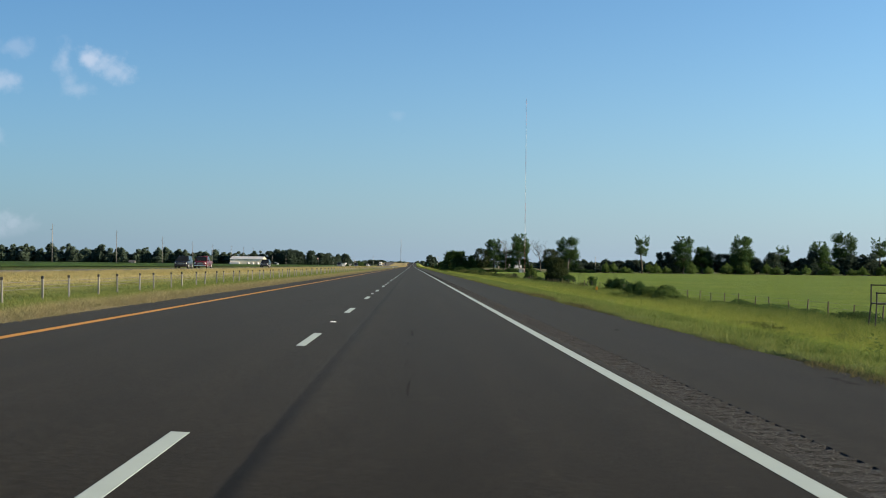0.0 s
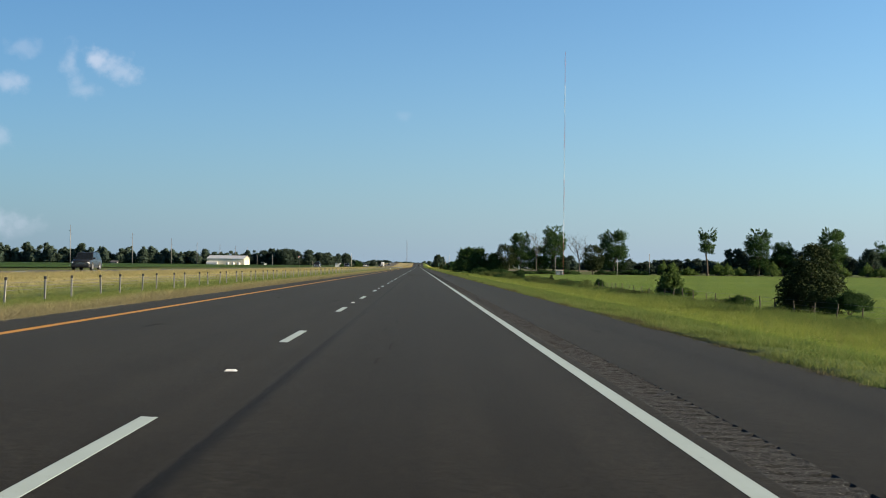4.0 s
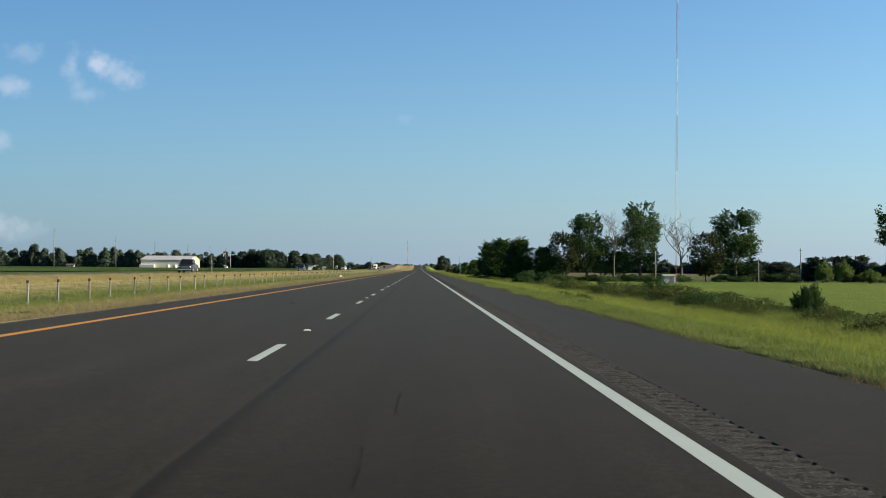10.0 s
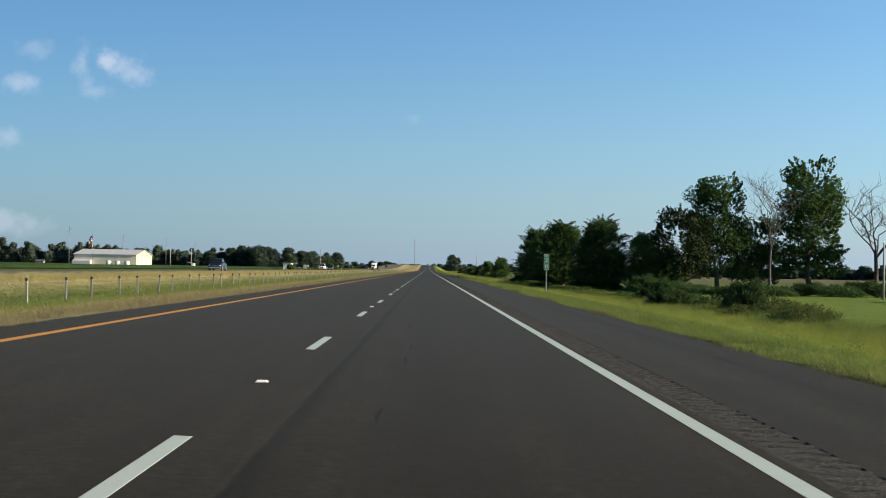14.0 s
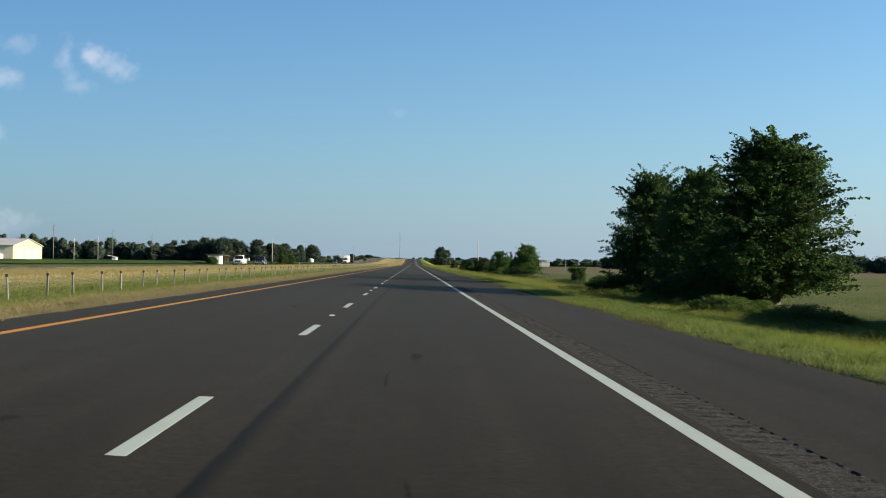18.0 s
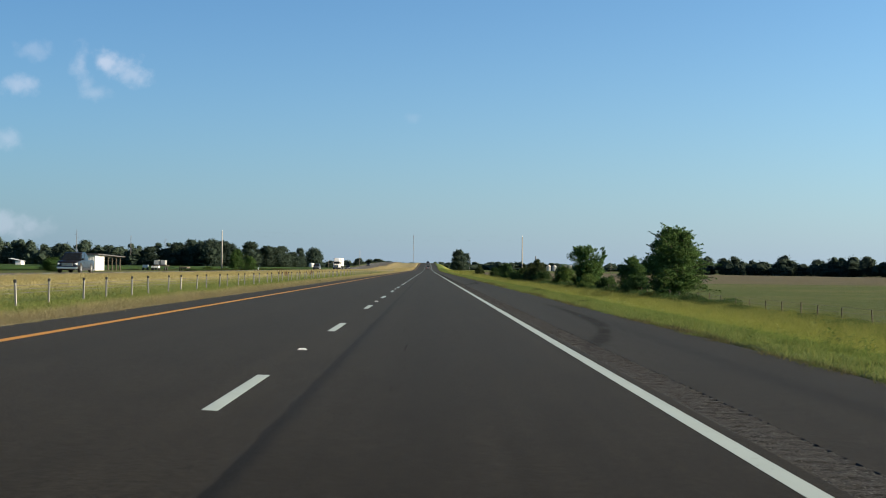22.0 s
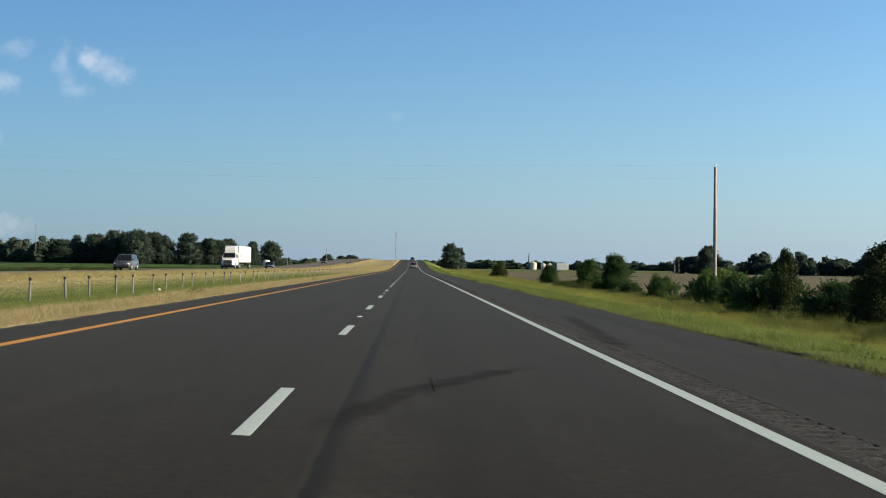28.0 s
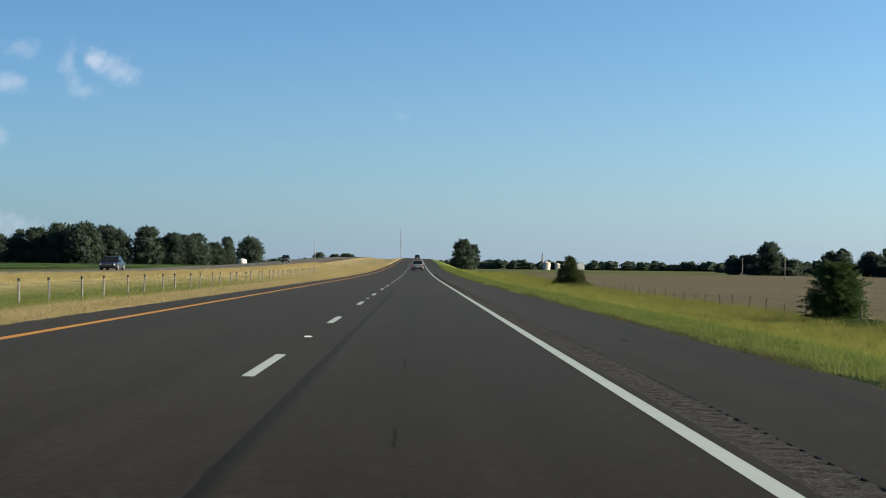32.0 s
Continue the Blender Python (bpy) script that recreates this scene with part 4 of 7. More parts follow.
def make_tree(seed, height, width, crown_from, leaf, count, size, lobes_n, label, category="tree", name="tree", trunk_r=None, bark_mat="bark", shape="round", depth=2, airy=False):
    """A broadleaf tree: trunk with forking limbs, and a crown of leaf sprays in uneven lobes."""
    rnd, rng = random.Random(seed), np.random.default_rng(seed)
    tree = thing(name, label=label, category=category)
    m, tips = Mesh(), []
    r = trunk_r or height * 0.018
    fork = height * max(crown_from * 1.05, 0.2)
    pts = [(0, 0, -0.3), (rnd.uniform(-.05, .05) * height * 0.3, rnd.uniform(-.05, .05) * height * 0.3, fork * 0.5), (rnd.uniform(-.04, .04) * height, rnd.uniform(-.04, .04) * height, fork)]
    m.tube(pts, [r * 1.35, r, r * 0.85], 9, False)
    n = 5
    for k in range(n):
        a = 2 * math.pi * (k + rnd.random() * 0.6) / n
        spread = width / height
        limb(m, rnd, pts[-1], (math.cos(a) * spread, math.sin(a) * spread, 0.9), (height - fork) * rnd.uniform(0.26, 0.36), r * 0.6, depth, tips)
    part("trunk", m, M[bark_mat], tree, smooth=True)
    lobes = []
    zc = height * (crown_from + 1) / 2
    hz = height * (1 - crown_from) / 2
    for k in range(lobes_n):
        u = rnd.uniform(-1, 1)
        a = rnd.uniform(0, 2 * math.pi)
        if shape == "round":
            rr = math.sqrt(max(0.05, 1 - u * u)) * 0.72
        elif shape == "full":
            rr = 0.8 * taper(u) * rnd.uniform(0.45, 1.0)
        elif shape == "tall":
            rr = 0.45 + 0.3 * rnd.random()
        else:
            rr = (0.35 + 0.5 * (u + 1) / 2) * rnd.uniform(0.6, 1.1)
        s = rnd.uniform(0.15, 0.29)
        if airy:
            rr, s = min(0.62, rr * 0.8) * lump(a, u), s * 0.8
        lobes.append(((math.cos(a) * rr * width / 2, math.sin(a) * rr * width / 2, zc + u * hz * 0.78), (width * s, width * s, width * s * rnd.uniform(0.55, 0.9))))
    sprays = []
    for k in range(lobes_n * 8):                     # twigs that break the outline, pointing out and up
        u, a = rnd.uniform(-0.9, 1), rnd.uniform(0, 2 * math.pi)
        rr = {"round": math.sqrt(max(0.05, 1 - u * u)), "tall": 0.85 - 0.35 * max(0, u), "full": taper(u)}.get(shape, 0.45 + 0.4 * (u + 1) / 2) * rnd.uniform(0.82, 1.2)
        x, y, z = math.cos(a) * rr * width / 2, math.sin(a) * rr * width / 2, zc + u * hz * 0.92
        w = Vector((math.cos(a), math.sin(a), 0.25 + 0.9 * max(0, u))).normalized() * width * rnd.uniform(0.06, 0.15)
        sprays.append(((x * 0.86, y * 0.86, z - 0.05 * width), w + Vector((0, 0, rnd.uniform(-0.02, 0.05) * width)), width * rnd.uniform(0.006, 0.02)))
    if airy:
        sprays = []
        twigs = Mesh()
        for k in range(lobes_n * 10):                # feathery outer branches with gaps between them
            u, a = rnd.uniform(-0.95, 1), rnd.uniform(0, 2 * math.pi)
            v = (u + 1) / 2
            rr = min(1.0, 0.84 + v) * math.sqrt(max(0.02, 1 - v ** 2.0)) * lump(a, u) * rnd.uniform(0.42, 0.86)
            p = Vector((math.cos(a) * rr * width / 2, math.sin(a) * rr * width / 2, zc + u * hz * 0.84))
            b = a + rnd.uniform(-0.5, 0.5)
            w = Vector((math.cos(b), math.sin(b), 0.3 + 1.1 * max(0, u) + rnd.uniform(-0.1, 0.3))).normalized() * width * rnd.choice((0.08, 0.12, 0.15, 0.19, 0.27)) * rnd.uniform(0.8, 1.2)
            sprays.append((p, w, width * rnd.uniform(0.012, 0.03)))
            twigs.tube([p - w * 0.4, p + w * 0.4 - Vector((0, 0, 0.03 * w.length)), p + w * 0.85 - Vector((0, 0, 0.18 * w.length))], [0.028, 0.018, 0.008], 4, False)
        part("branchwork", twigs, M[bark_mat], tree, smooth=True)
        part("crown", foliage(rng, lobes, count, size, sprays, 0.36, droop=0.28), M[leaf], tree)
        return tree
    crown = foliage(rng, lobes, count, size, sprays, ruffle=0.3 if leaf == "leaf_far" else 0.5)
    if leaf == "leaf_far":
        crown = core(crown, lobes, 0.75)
    part("crown", crown, M[leaf], tree)
    return tree


def make_dead(seed, height, width, label):
    rnd = random.Random(seed)
    tree = thing("dead_tree", label=label, category="tree")
    m, tips = Mesh(), []
    r = height * 0.0010 * (width + 5)
    m.tube([(0, 0, -0.3), (0.1, 0, height * 0.18), (0.0, 0.1, height * 0.34)], [r * 1.3, r, r * 0.8], 9, False)
    for k in range(6):
        a = 2 * math.pi * (k + rnd.random() * 0.5) / 6
        limb(m, rnd, (0, 0.05, height * rnd.uniform(0.26, 0.34)), (math.cos(a) * width / height * 1.3, math.sin(a) * width / height * 1.3, 0.9), height * rnd.uniform(0.24, 0.34), r * 0.5, 3, tips, 0.2, 3, 0.6)
    part("trunk", m, M["bark_dead"], tree, smooth=True)
    return tree


def make_cedar(seed, height, width, count, size, label):
    """A red cedar: ragged cone of dark sprays down to the ground."""
    rnd, rng = random.Random(seed), np.random.default_rng(seed)
    tree = thing("cedar", label=label, category="tree")
    m = Mesh()
    m.tube([(0, 0, -0.2), (0.05, 0, height * 0.5), (0, 0, height * 0.97)], [height * 0.03, height * 0.02, 0.01], 7, False)
    part("trunk", m, M["bark"], tree, smooth=True)
    lobes = []
    for k in range(90):
        u = rnd.random()
        a = rnd.uniform(0, 2 * math.pi)
        rr = math.sqrt(1 - u ** 1.5) * min(1, 0.75 + u) * width * 0.44 * rnd.uniform(0.5, 1.05)
        s = width * 0.16 * (1.1 - u * 0.5)
        lobes.append(((math.cos(a) * rr, math.sin(a) * rr, height * (0.06 + 0.86 * u)), (s, s, s * 1.3)))
    part("crown", foliage(rng, lobes, count, size), M["leaf_cedar"], tree)
    return tree


def make_bush(seed, height, width, leaf, count, size, label, name="bush", lobes_n=16):
    rnd, rng = random.Random(seed), np.random.default_rng(seed)
    bush = thing(name, label=label, category="bush")
    m, tips = Mesh(), []
    for k in range(6):
        a = 2 * math.pi * k / 6 + rnd.random()
        limb(m, rnd, (0, 0, -0.1), (math.cos(a) * 0.6, math.sin(a) * 0.6, 1), height * 0.36, height * 0.014, 1, tips)
    part("stem", m, M["bark"], bush, smooth=True)
    lobes = []
    for k in range(lobes_n):
        a, q = rnd.uniform(0, 2 * math.pi), rnd.random() ** 0.5
        h = height * (1 - 0.55 * q * q) * rnd.uniform(0.6, 1.0)
        s = rnd.uniform(0.09, 0.25) * width
        lobes.append(((math.cos(a) * q * width * 0.42, math.sin(a) * q * width * 0.42, max(h - s * 0.8, h * 0.45)), (s, s * rnd.uniform(0.8, 1.2), max(s * 0.6, h * 0.36))))
    sprays = []
    for k in range(70):                              # shoots standing out of the clump
        a, q = rnd.uniform(0, 2 * math.pi), rnd.random() ** 0.5
        top = height * (1 - 0.5 * q * q)
        out = Vector((math.cos(a) * q * 0.9, math.sin(a) * q * 0.9, 1.0)).normalized() * height * rnd.uniform(0.08, 0.24)
        sprays.append(((math.cos(a) * q * width * 0.5, math.sin(a) * q * width * 0.5, top * 0.66), out, size * rnd.uniform(0.5, 1.1)))
    part("crown", foliage(rng, lobes, count, size, sprays, 0.15), M[leaf], bush)
    return bush


def plant(proto, used, x, y, h, base_h, w=None, base_w=None, turn=None, z=None, label="", group=""):
    """Sets a copy of a plant with its own height and width; the first call moves the prototype itself."""
    sz = h / base_h
    sx = sz if w is None else w / base_w
    if turn is None:
        turn = (x * 37 + y * 11) % 360
    m = place(x, y, (base_z(x, y) if z is None else z) - 0.05, turn, sx, sx, sz)
    if proto.name in used:
        proto.scale = (1, 1, 1)
        ob = copy_thing(proto, m)
    else:
        used.add(proto.name)
        ob = proto
        ob["first"] = 1
        pending.append((ob, m))
    if label:
        ob["label"] = label
    if group:
        ob["group"] = group
    return ob


pending = []


def build_trees():
    used = set()
    shade = "broad dark green tree, leafy to the ground, by the fence"
    dense = make_tree(1, 12.5, 9.0, 0.0, "leaf_dark", 78000, 0.115, 50, shade, shape="full", airy=True)
    dense2 = make_tree(2, 12.5, 8.0, 0.0, "leaf_field", 70000, 0.11, 48, shade, shape="full", airy=True)
    tall = make_tree(3, 20, 10.5, 0.06, "leaf_dark", 18000, 0.24, 34, "tall old deciduous tree with an uneven dark crown", shape="tall")
    tall2 = make_tree(4, 22, 9.5, 0.06, "leaf_field", 20000, 0.23, 34, "tall tree with a ragged sunlit green crown", shape="tall")
    sparse = make_tree(5, 22, 10.0, 0.42, "leaf_dark", 3600, 0.32, 13, "tall thin tree with a sparse open crown", shape="up")
    layered = make_tree(6, 13.5, 9.0, 0.1, "leaf_cedar", 9000, 0.26, 26, "dark tree with layered flat branches")
    field = make_tree(7, 8.0, 6.5, 0.0, "leaf_field", 46000, 0.095, 36, "leafy green tree with an uneven broad crown on the fence line", airy=True)
    field2 = make_tree(8, 6.6, 5.0, 0.05, "leaf_field", 18000, 0.11, 22, "small open-crowned green tree on the fence line", shape="up")
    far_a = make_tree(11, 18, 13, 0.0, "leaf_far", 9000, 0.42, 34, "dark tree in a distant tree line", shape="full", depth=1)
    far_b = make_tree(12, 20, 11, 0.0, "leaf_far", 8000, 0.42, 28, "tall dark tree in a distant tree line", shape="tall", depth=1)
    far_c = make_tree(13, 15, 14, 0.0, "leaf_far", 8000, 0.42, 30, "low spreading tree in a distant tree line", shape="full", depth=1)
    bush_l = make_bush(21, 5.0, 5.0, "leaf_light", 3000, 0.22, "pale green shrub at the edge of the meadow")
    bush_d = make_bush(22, 3.6, 4.2, "leaf_dark", 17000, 0.072, "dense dark green bush on the fence line")
    bush_v = make_bush(23, 3.6, 4.5, "leaf_mid", 15000, 0.076, "bush hung with bright green vines on the fence line")
    weed = make_bush(24, 1.6, 2.6, "leaf_weed", 2600, 0.062, "scrubby olive-green weeds along the field fence", name="weed_clump")
    weed_g = make_bush(25, 1.2, 2.8, "leaf_dark", 2600, 0.062, "low dark green tangle of vines along the field fence", name="vine_tangle")
    cedar = make_cedar(31, 5.2, 4.0, 16000, 0.085, "dark red cedar standing by the field fence")
    dead = make_dead(41, 20, 10, "bare grey dead tree with a fan of branches")
    snag = make_dead(43, 22, 3.4, "tall bare dead snag between leafy trees")
    fan = "trees by the meadow"

    # the grove behind the meadow
    plant(dense, used, 25.1, 823.4, 12.7, 12.5, 9.0, 9, group="dark trees by the fence")
    plant(dense2, used, 27.4, 788.8, 12.8, 12.5, 11.6, 8, group="dark trees by the fence")
    plant(dense, used, 30.0, 752.0, 12.2, 12.5, 10.6, 9, group="dark trees by the fence")
    plant(dense2, used, 38.5, 746.5, 6.4, 12.5, 7.0, 8, group="dark trees by the fence")
    plant(dense2, used, 25.8, 805.5, 11.6, 12.5, 8.6, 8, group="dark trees by the fence")
    plant(dense2, used, 36.0, 748.0, 9.6, 12.5, 6.6, 8, group=fan)
    plant(tall, used, 49.6, 755, 20.2, 20, 10.5, 10.5, group=fan)
    plant(layered, used, 42.0, 748, 13.9, 13.5, 9.0, 9.0, group=fan)
    plant(snag, used, 56.0, 746, 23.5, 22, group=fan)
    plant(tall2, used, 65.1, 755, 23.5, 22, 11, 9.5, group=fan)
    plant(tall, used, 58.4, 764, 13.8, 20, 9, 10.5, group=fan)
    plant(dead, used, 77.4, 759, 21.4, 20, 11.5, 10, group=fan)
    plant(layered, used, 82.5, 749, 14.1, 13.5, 9.5, 9, group=fan)
    plant(tall, used, 94.3, 764, 22.2, 20, 13.5, 10.5, turn=120, group=fan)
    plant(sparse, used, 137.3, 756, 23.3, 22, 10, 10, group=fan)
    plant(tall2, used, 163.5, 765, 23.5, 22, 12, 9.5, group=fan)
    plant(tall, used, 176.3, 769, 17.3, 20, 11, 10.5, turn=60, group=fan)
    plant(tall, used, 198.8, 767, 24.3, 20, 14, 10.5, turn=200, group=fan)
    plant(sparse, used, 224.5, 769, 18.4, 22, 9, 10, turn=90, group=fan)
    plant(tall2, used, 247.0, 769, 21.4, 22, 12, 9.5, turn=170, group=fan)
    plant(tall, used, 266.5, 783, 27.5, 20, 15, 10.5, turn=300, group=fan)
    plant(sparse, used, 287.0, 779, 24.5, 22, 12, 10, turn=210, group=fan)
    plant(tall, used, 307.5, 784, 22.4, 20, 14, 10.5, turn=30, group=fan)
    rnd = random.Random(9)
    for k in range(46):
        x = 100 + k * 5.6 + rnd.uniform(-3, 3)
        p, h, w = rnd.choice(((far_a, 18, 13), (far_c, 15, 14), (far_b, 20, 11)))
        plant(p, used, x, 772 + rnd.uniform(-6, 14), rnd.uniform(9, 15) * (0.6 if x < 145 else 1), h, rnd.uniform(9, 13), w, group="low belt of trees behind the meadow")
    for k in range(26):
        plant(bush_l, used, 110 + k * 8 + rnd.uniform(-4, 4), 738 + rnd.uniform(-5, 5), rnd.uniform(3.5, 7.5), 5, rnd.uniform(4.5, 8), 5, group="pale shrubs at the meadow's edge")
    for x, y, h in ((38, 733, 4), (47, 728, 4.5), (57, 730, 5), (66, 733, 6), (86, 742, 5), (100, 748, 6), (36, 742, 5), (43, 735, 3.5)):
        plant(bush_d, used, x, y, h * 0.5, 3.6, h * 1.5, 4.5, group="undergrowth below the trees")
        plant(weed_g, used, x + 4, y - 3, h * 0.45, 1.2, h * 1.5, 2.8, group="undergrowth below the trees")

    for x, y in ((25.2, 825.7), (27.4, 789.4), (31.0, 754.2), (29.0, 817)):
        for k in range(5):
            plant(bush_d, used, x - 2.5 + rnd.uniform(-2.2, 2.5), y + rnd.uniform(-5, 4), rnd.uniform(1.4, 2.6), 3.6, rnd.uniform(3.0, 5.0), 4.2, group="undergrowth below the dark trees")

    # the fence line, going along the road
    for y, x, h, w in ((105, 25.0, 0.9, 2.2), (109, 24.6, 1.3, 2.6), (112.5, 25.2, 1.7, 2.6), (116, 24.2, 1.3, 2.8), (119.5, 24.8, 1.5, 2.6), (123.5, 24.2, 2.0, 3.0), (127, 24.6, 1.5, 2.2), (119, 21.8, 0.8, 2.6), (113, 22.6, 0.7, 2.4), (108, 21.8, 0.6, 2.0)):
        plant(bush_v if h < 1.8 else bush_d, used, x, y, h, 3.6, w, 4.5, group="thicket of vines and brush on the fence")
    for k in range(9):
        plant(weed_g, used, 26.8 + rnd.uniform(-0.5, 0.6), 60 + k * 4.6 + rnd.uniform(-1.5, 1.5), rnd.uniform(0.5, 0.95), 1.2, rnd.uniform(1.8, 3.2), 2.8, group="tangle at the foot of the fence")
    for k in range(7):
        plant(weed, used, 17.5 + rnd.uniform(-1.5, 2.5), 44 + k * 2.4, rnd.uniform(0.35, 0.6), 1.6, rnd.uniform(1.2, 2.0), 2.6, group="broad-leaved weeds below the slope")
    for x, y, h, w in ((27.5, 158.5, 1.9, 2.4), (27.7, 154.5, 2.1, 2.6), (27.3, 152.2, 1.7, 2.2)):
        plant(bush_d, used, x, y, h, 3.6, w, 4.2, group="square dark bush on the fence")
    plant(field2, used, 29, 188.3, 1.7, 6.6, 1.5, 5, label="thin sapling standing in the meadow edge")
    plant(cedar, used, 29.2, 239, 4.9, 5.2, 5.0, 4.0)
    plant(bush_d, used, 30.8, 236, 2.0, 3.6, 3.2, 4.2)
    plant(cedar, used, 28.4, 286, 3.3, 5.2, 2.7, 4.0)
    plant(bush_l, used, 28.4, 285.4, 3.4, 5, 2.6, 5, label="pale green shrub growing through a small cedar")
    plant(bush_v, used, 29.6, 283.5, 1.3, 3.6, 2.4, 4.5)
    plant(cedar, used, 28.3, 407.4, 1.6, 5.2, 1.3, 4.0)
    plant(bush_d, used, 26.8, 250, 1.2, 3.6, 2.4, 4.2)
    for k in range(30):
        plant(weed if k % 3 else weed_g, used, 26.6 + rnd.uniform(-1.6, 1.5), 150 + k * 6.3 + rnd.uniform(-5, 5), rnd.uniform(0.4, 0.9), 1.5, rnd.uniform(1.4, 2.6), 2.7, group="brush along the meadow fence")
    for k in range(24):
        plant(weed if k % 3 else weed_g, used, 25.8 + rnd.uniform(-2.0, 1.8), 284 + k * 2.4 + rnd.uniform(-1.5, 1.5), rnd.uniform(0.5, 0.95), 1.5, rnd.uniform(1.6, 2.8), 2.7, group="brush along the meadow fence")
    for k in range(170):
        y = 336 + k * 2.4 + rnd.uniform(-2, 2)
        x = rnd.uniform(23.0, 29.0)
        h = rnd.choice((0.6, 0.8, 1.0, 1.3, 1.8)) * rnd.uniform(0.8, 1.2) * (0.85 if y < 480 else 1.0 if y < 690 else 0.6)
        plant(weed if rnd.random() < 0.68 else weed_g, used, x, y, h, 1.5, h * rnd.uniform(1.5, 2.4) + 0.8, 2.7, group="brush along the fence")
    for x, y, h, w in ((30, 350.2, 1.6, 1.7), (27, 468, 2.6, 2.0), (26.5, 520, 3.0, 3.0), (29.5, 581, 2.6, 1.6), (26, 640, 3.2, 4.5), (25.5, 676, 3.0, 5), (28, 700, 3.4, 5), (23, 655, 2.2, 4)):
        plant(bush_d, used, x, y, h, 3.6, w, 4.2)
    for x, y, h, w in ((21.7, 736, 1.1, 5), (22.3, 744, 1.1, 5), (20.5, 760, 1.5, 5), (21, 776, 1.6, 5), (22.6, 730, 1.2, 5), (21.3, 703, 0.75, 4), (22.0, 712, 0.85, 4.5), (21.2, 720, 0.8, 4), (23, 695, 0.8, 4.5)):
        plant(bush_v, used, x, y, h, 3.6, w, 4.5, group="bright low shrubs in front of the dark trees")
    for k in range(26):
        plant(weed if k % 2 else bush_v, used, 20.5 + rnd.uniform(-1.2, 3.5), 742 + k * 4.4 + rnd.uniform(-2, 2), rnd.uniform(0.6, 1.2), 1.6 if k % 2 else 3.6, rnd.uniform(1.8, 3.4), 2.6 if k % 2 else 4.5, group="low shrubs before the dark trees")
    for x, y, h, w in ((24.2, 793, 3.4, 5.5), (24.0, 801.5, 3.4, 5.2), (24.4, 806.5, 3.8, 5.4), (24.8, 812, 3.0, 4.6)):
        plant(bush_d, used, x, y, h, 3.6, w, 4.2, group="undergrowth below the dark trees")
    plant(dense2, used, 26.0, 797.8, 6.2, 12.5, 7.4, 8, group="dark trees by the fence")
    plant(dense, used, 25.6, 812.5, 4.6, 12.5, 6.0, 9, group="dark trees by the fence")
    plant(bush_d, used, 23.4, 840, 2.5, 3.6, 5.0, 4.2)
    plant(bush_d, used, 24.6, 847, 2.7, 3.6, 5.0, 4.2)
    plant(bush_d, used, 25.0, 853, 2.2, 3.6, 4.5, 4.2)
    plant(field2, used, 26.3, 889.9, 2.9, 6.6, 2.7, 5)
    plant(bush_d, used, 26.3, 859.8, 2.1, 3.6, 2.0, 4.2)
    for k in range(84):
        open_part = 908 < 858 + k * 2.8 < 958
        if open_part and k % 3:
            continue
        plant(weed if k % 6 == 5 else weed_g, used, 25.6 + rnd.uniform(-0.7, 0.9), 858 + k * 2.8, rnd.uniform(0.4, 0.7) if open_part else rnd.uniform(0.7, 1.25), 1.6 if k % 6 == 5 else 1.2, rnd.uniform(2.4, 3.8), 2.8, group="vines along the fence")
    plant(field, used, 27.0, 986, 7.6, 8, 6.8, 6.5)
    plant(field, used, 26.2, 1009, 4.7, 8, 3.7, 6.5)
    plant(bush_d, used, 25.6, 1001.5, 3.2, 3.6, 3.6, 4.2)
    plant(bush_d, used, 26.0, 1029.6, 2.7, 3.6, 2.9, 4.2)
    plant(field2, used, 26.1, 1049, 6.7, 6.6, 5.6, 5)
    plant(bush_v, used, 24.6, 1041, 2.8, 3.6, 3.4, 4.5)
    plant(bush_d, used, 27.0, 1060, 3.4, 3.6, 4.5, 4.2)
    plant(bush_v, used, 26.5, 1086, 4.5, 3.6, 4.4, 4.5)
    plant(weed_g, used, 25, 1073, 1.2, 1.2, 5, 2.8)
    plant(weed_g, used, 25, 1098, 1.2, 1.2, 6, 2.8)
    for x, y, h, w in ((25.7, 1136, 4.6, 4.4), (26.4, 1145, 5.4, 4.6), (25.5, 1152, 4.6, 4.0)):
        plant(cedar, used, x, y, h, 5.2, w, 4.0)
    plant(bush_d, used, 26, 1129, 3.2, 3.6, 4.5, 4.2)
    plant(bush_d, used, 26, 1160, 3.2, 3.6, 5, 4.2)
    for x, y, h, w in ((25.2, 1172, 3.6, 5.0), (26, 1181, 3.4, 5), (28.5, 1200, 3.6, 5.5), (24.5, 1187, 3.4, 2.6), (25.5, 1211, 3.0, 3.2)):
        plant(bush_v if x > 28 else bush_d, used, x, y, h, 3.6, w, 4.3)
    plant(cedar, used, 24.9, 1168, 4.5, 5.2, 2.3, 4)
    plant(bush_d, used, 25, 1226, 1.9, 3.6, 2.4, 4.2)
    plant(dense, used, 25.5, 1241, 4.9, 12.5, 4.3, 9, label="round dark green tree, leafy to the ground, on the fence line")
    for k in range(34):
        plant(weed if k % 3 else weed_g, used, 25.6 + rnd.uniform(-1.0, 1.2), 1096 + k * 6.4, rnd.uniform(0.7, 1.4), 1.5, rnd.uniform(2.5, 5), 2.7, group="brush along the fence")
    plant(dense2, used, 25.6, 1264, 4.4, 12.5, 4.0, 8, label="round dark green tree, leafy to the ground, on the fence line")
    plant(bush_d, used, 25.4, 1251, 1.9, 3.6, 2.4, 4.2)
    plant(weed, used, 25.0, 1272, 1.8, 1.6, 4.6, 2.6)
    plant(weed, used, 24.8, 1281, 1.5, 1.6, 4.6, 2.6)
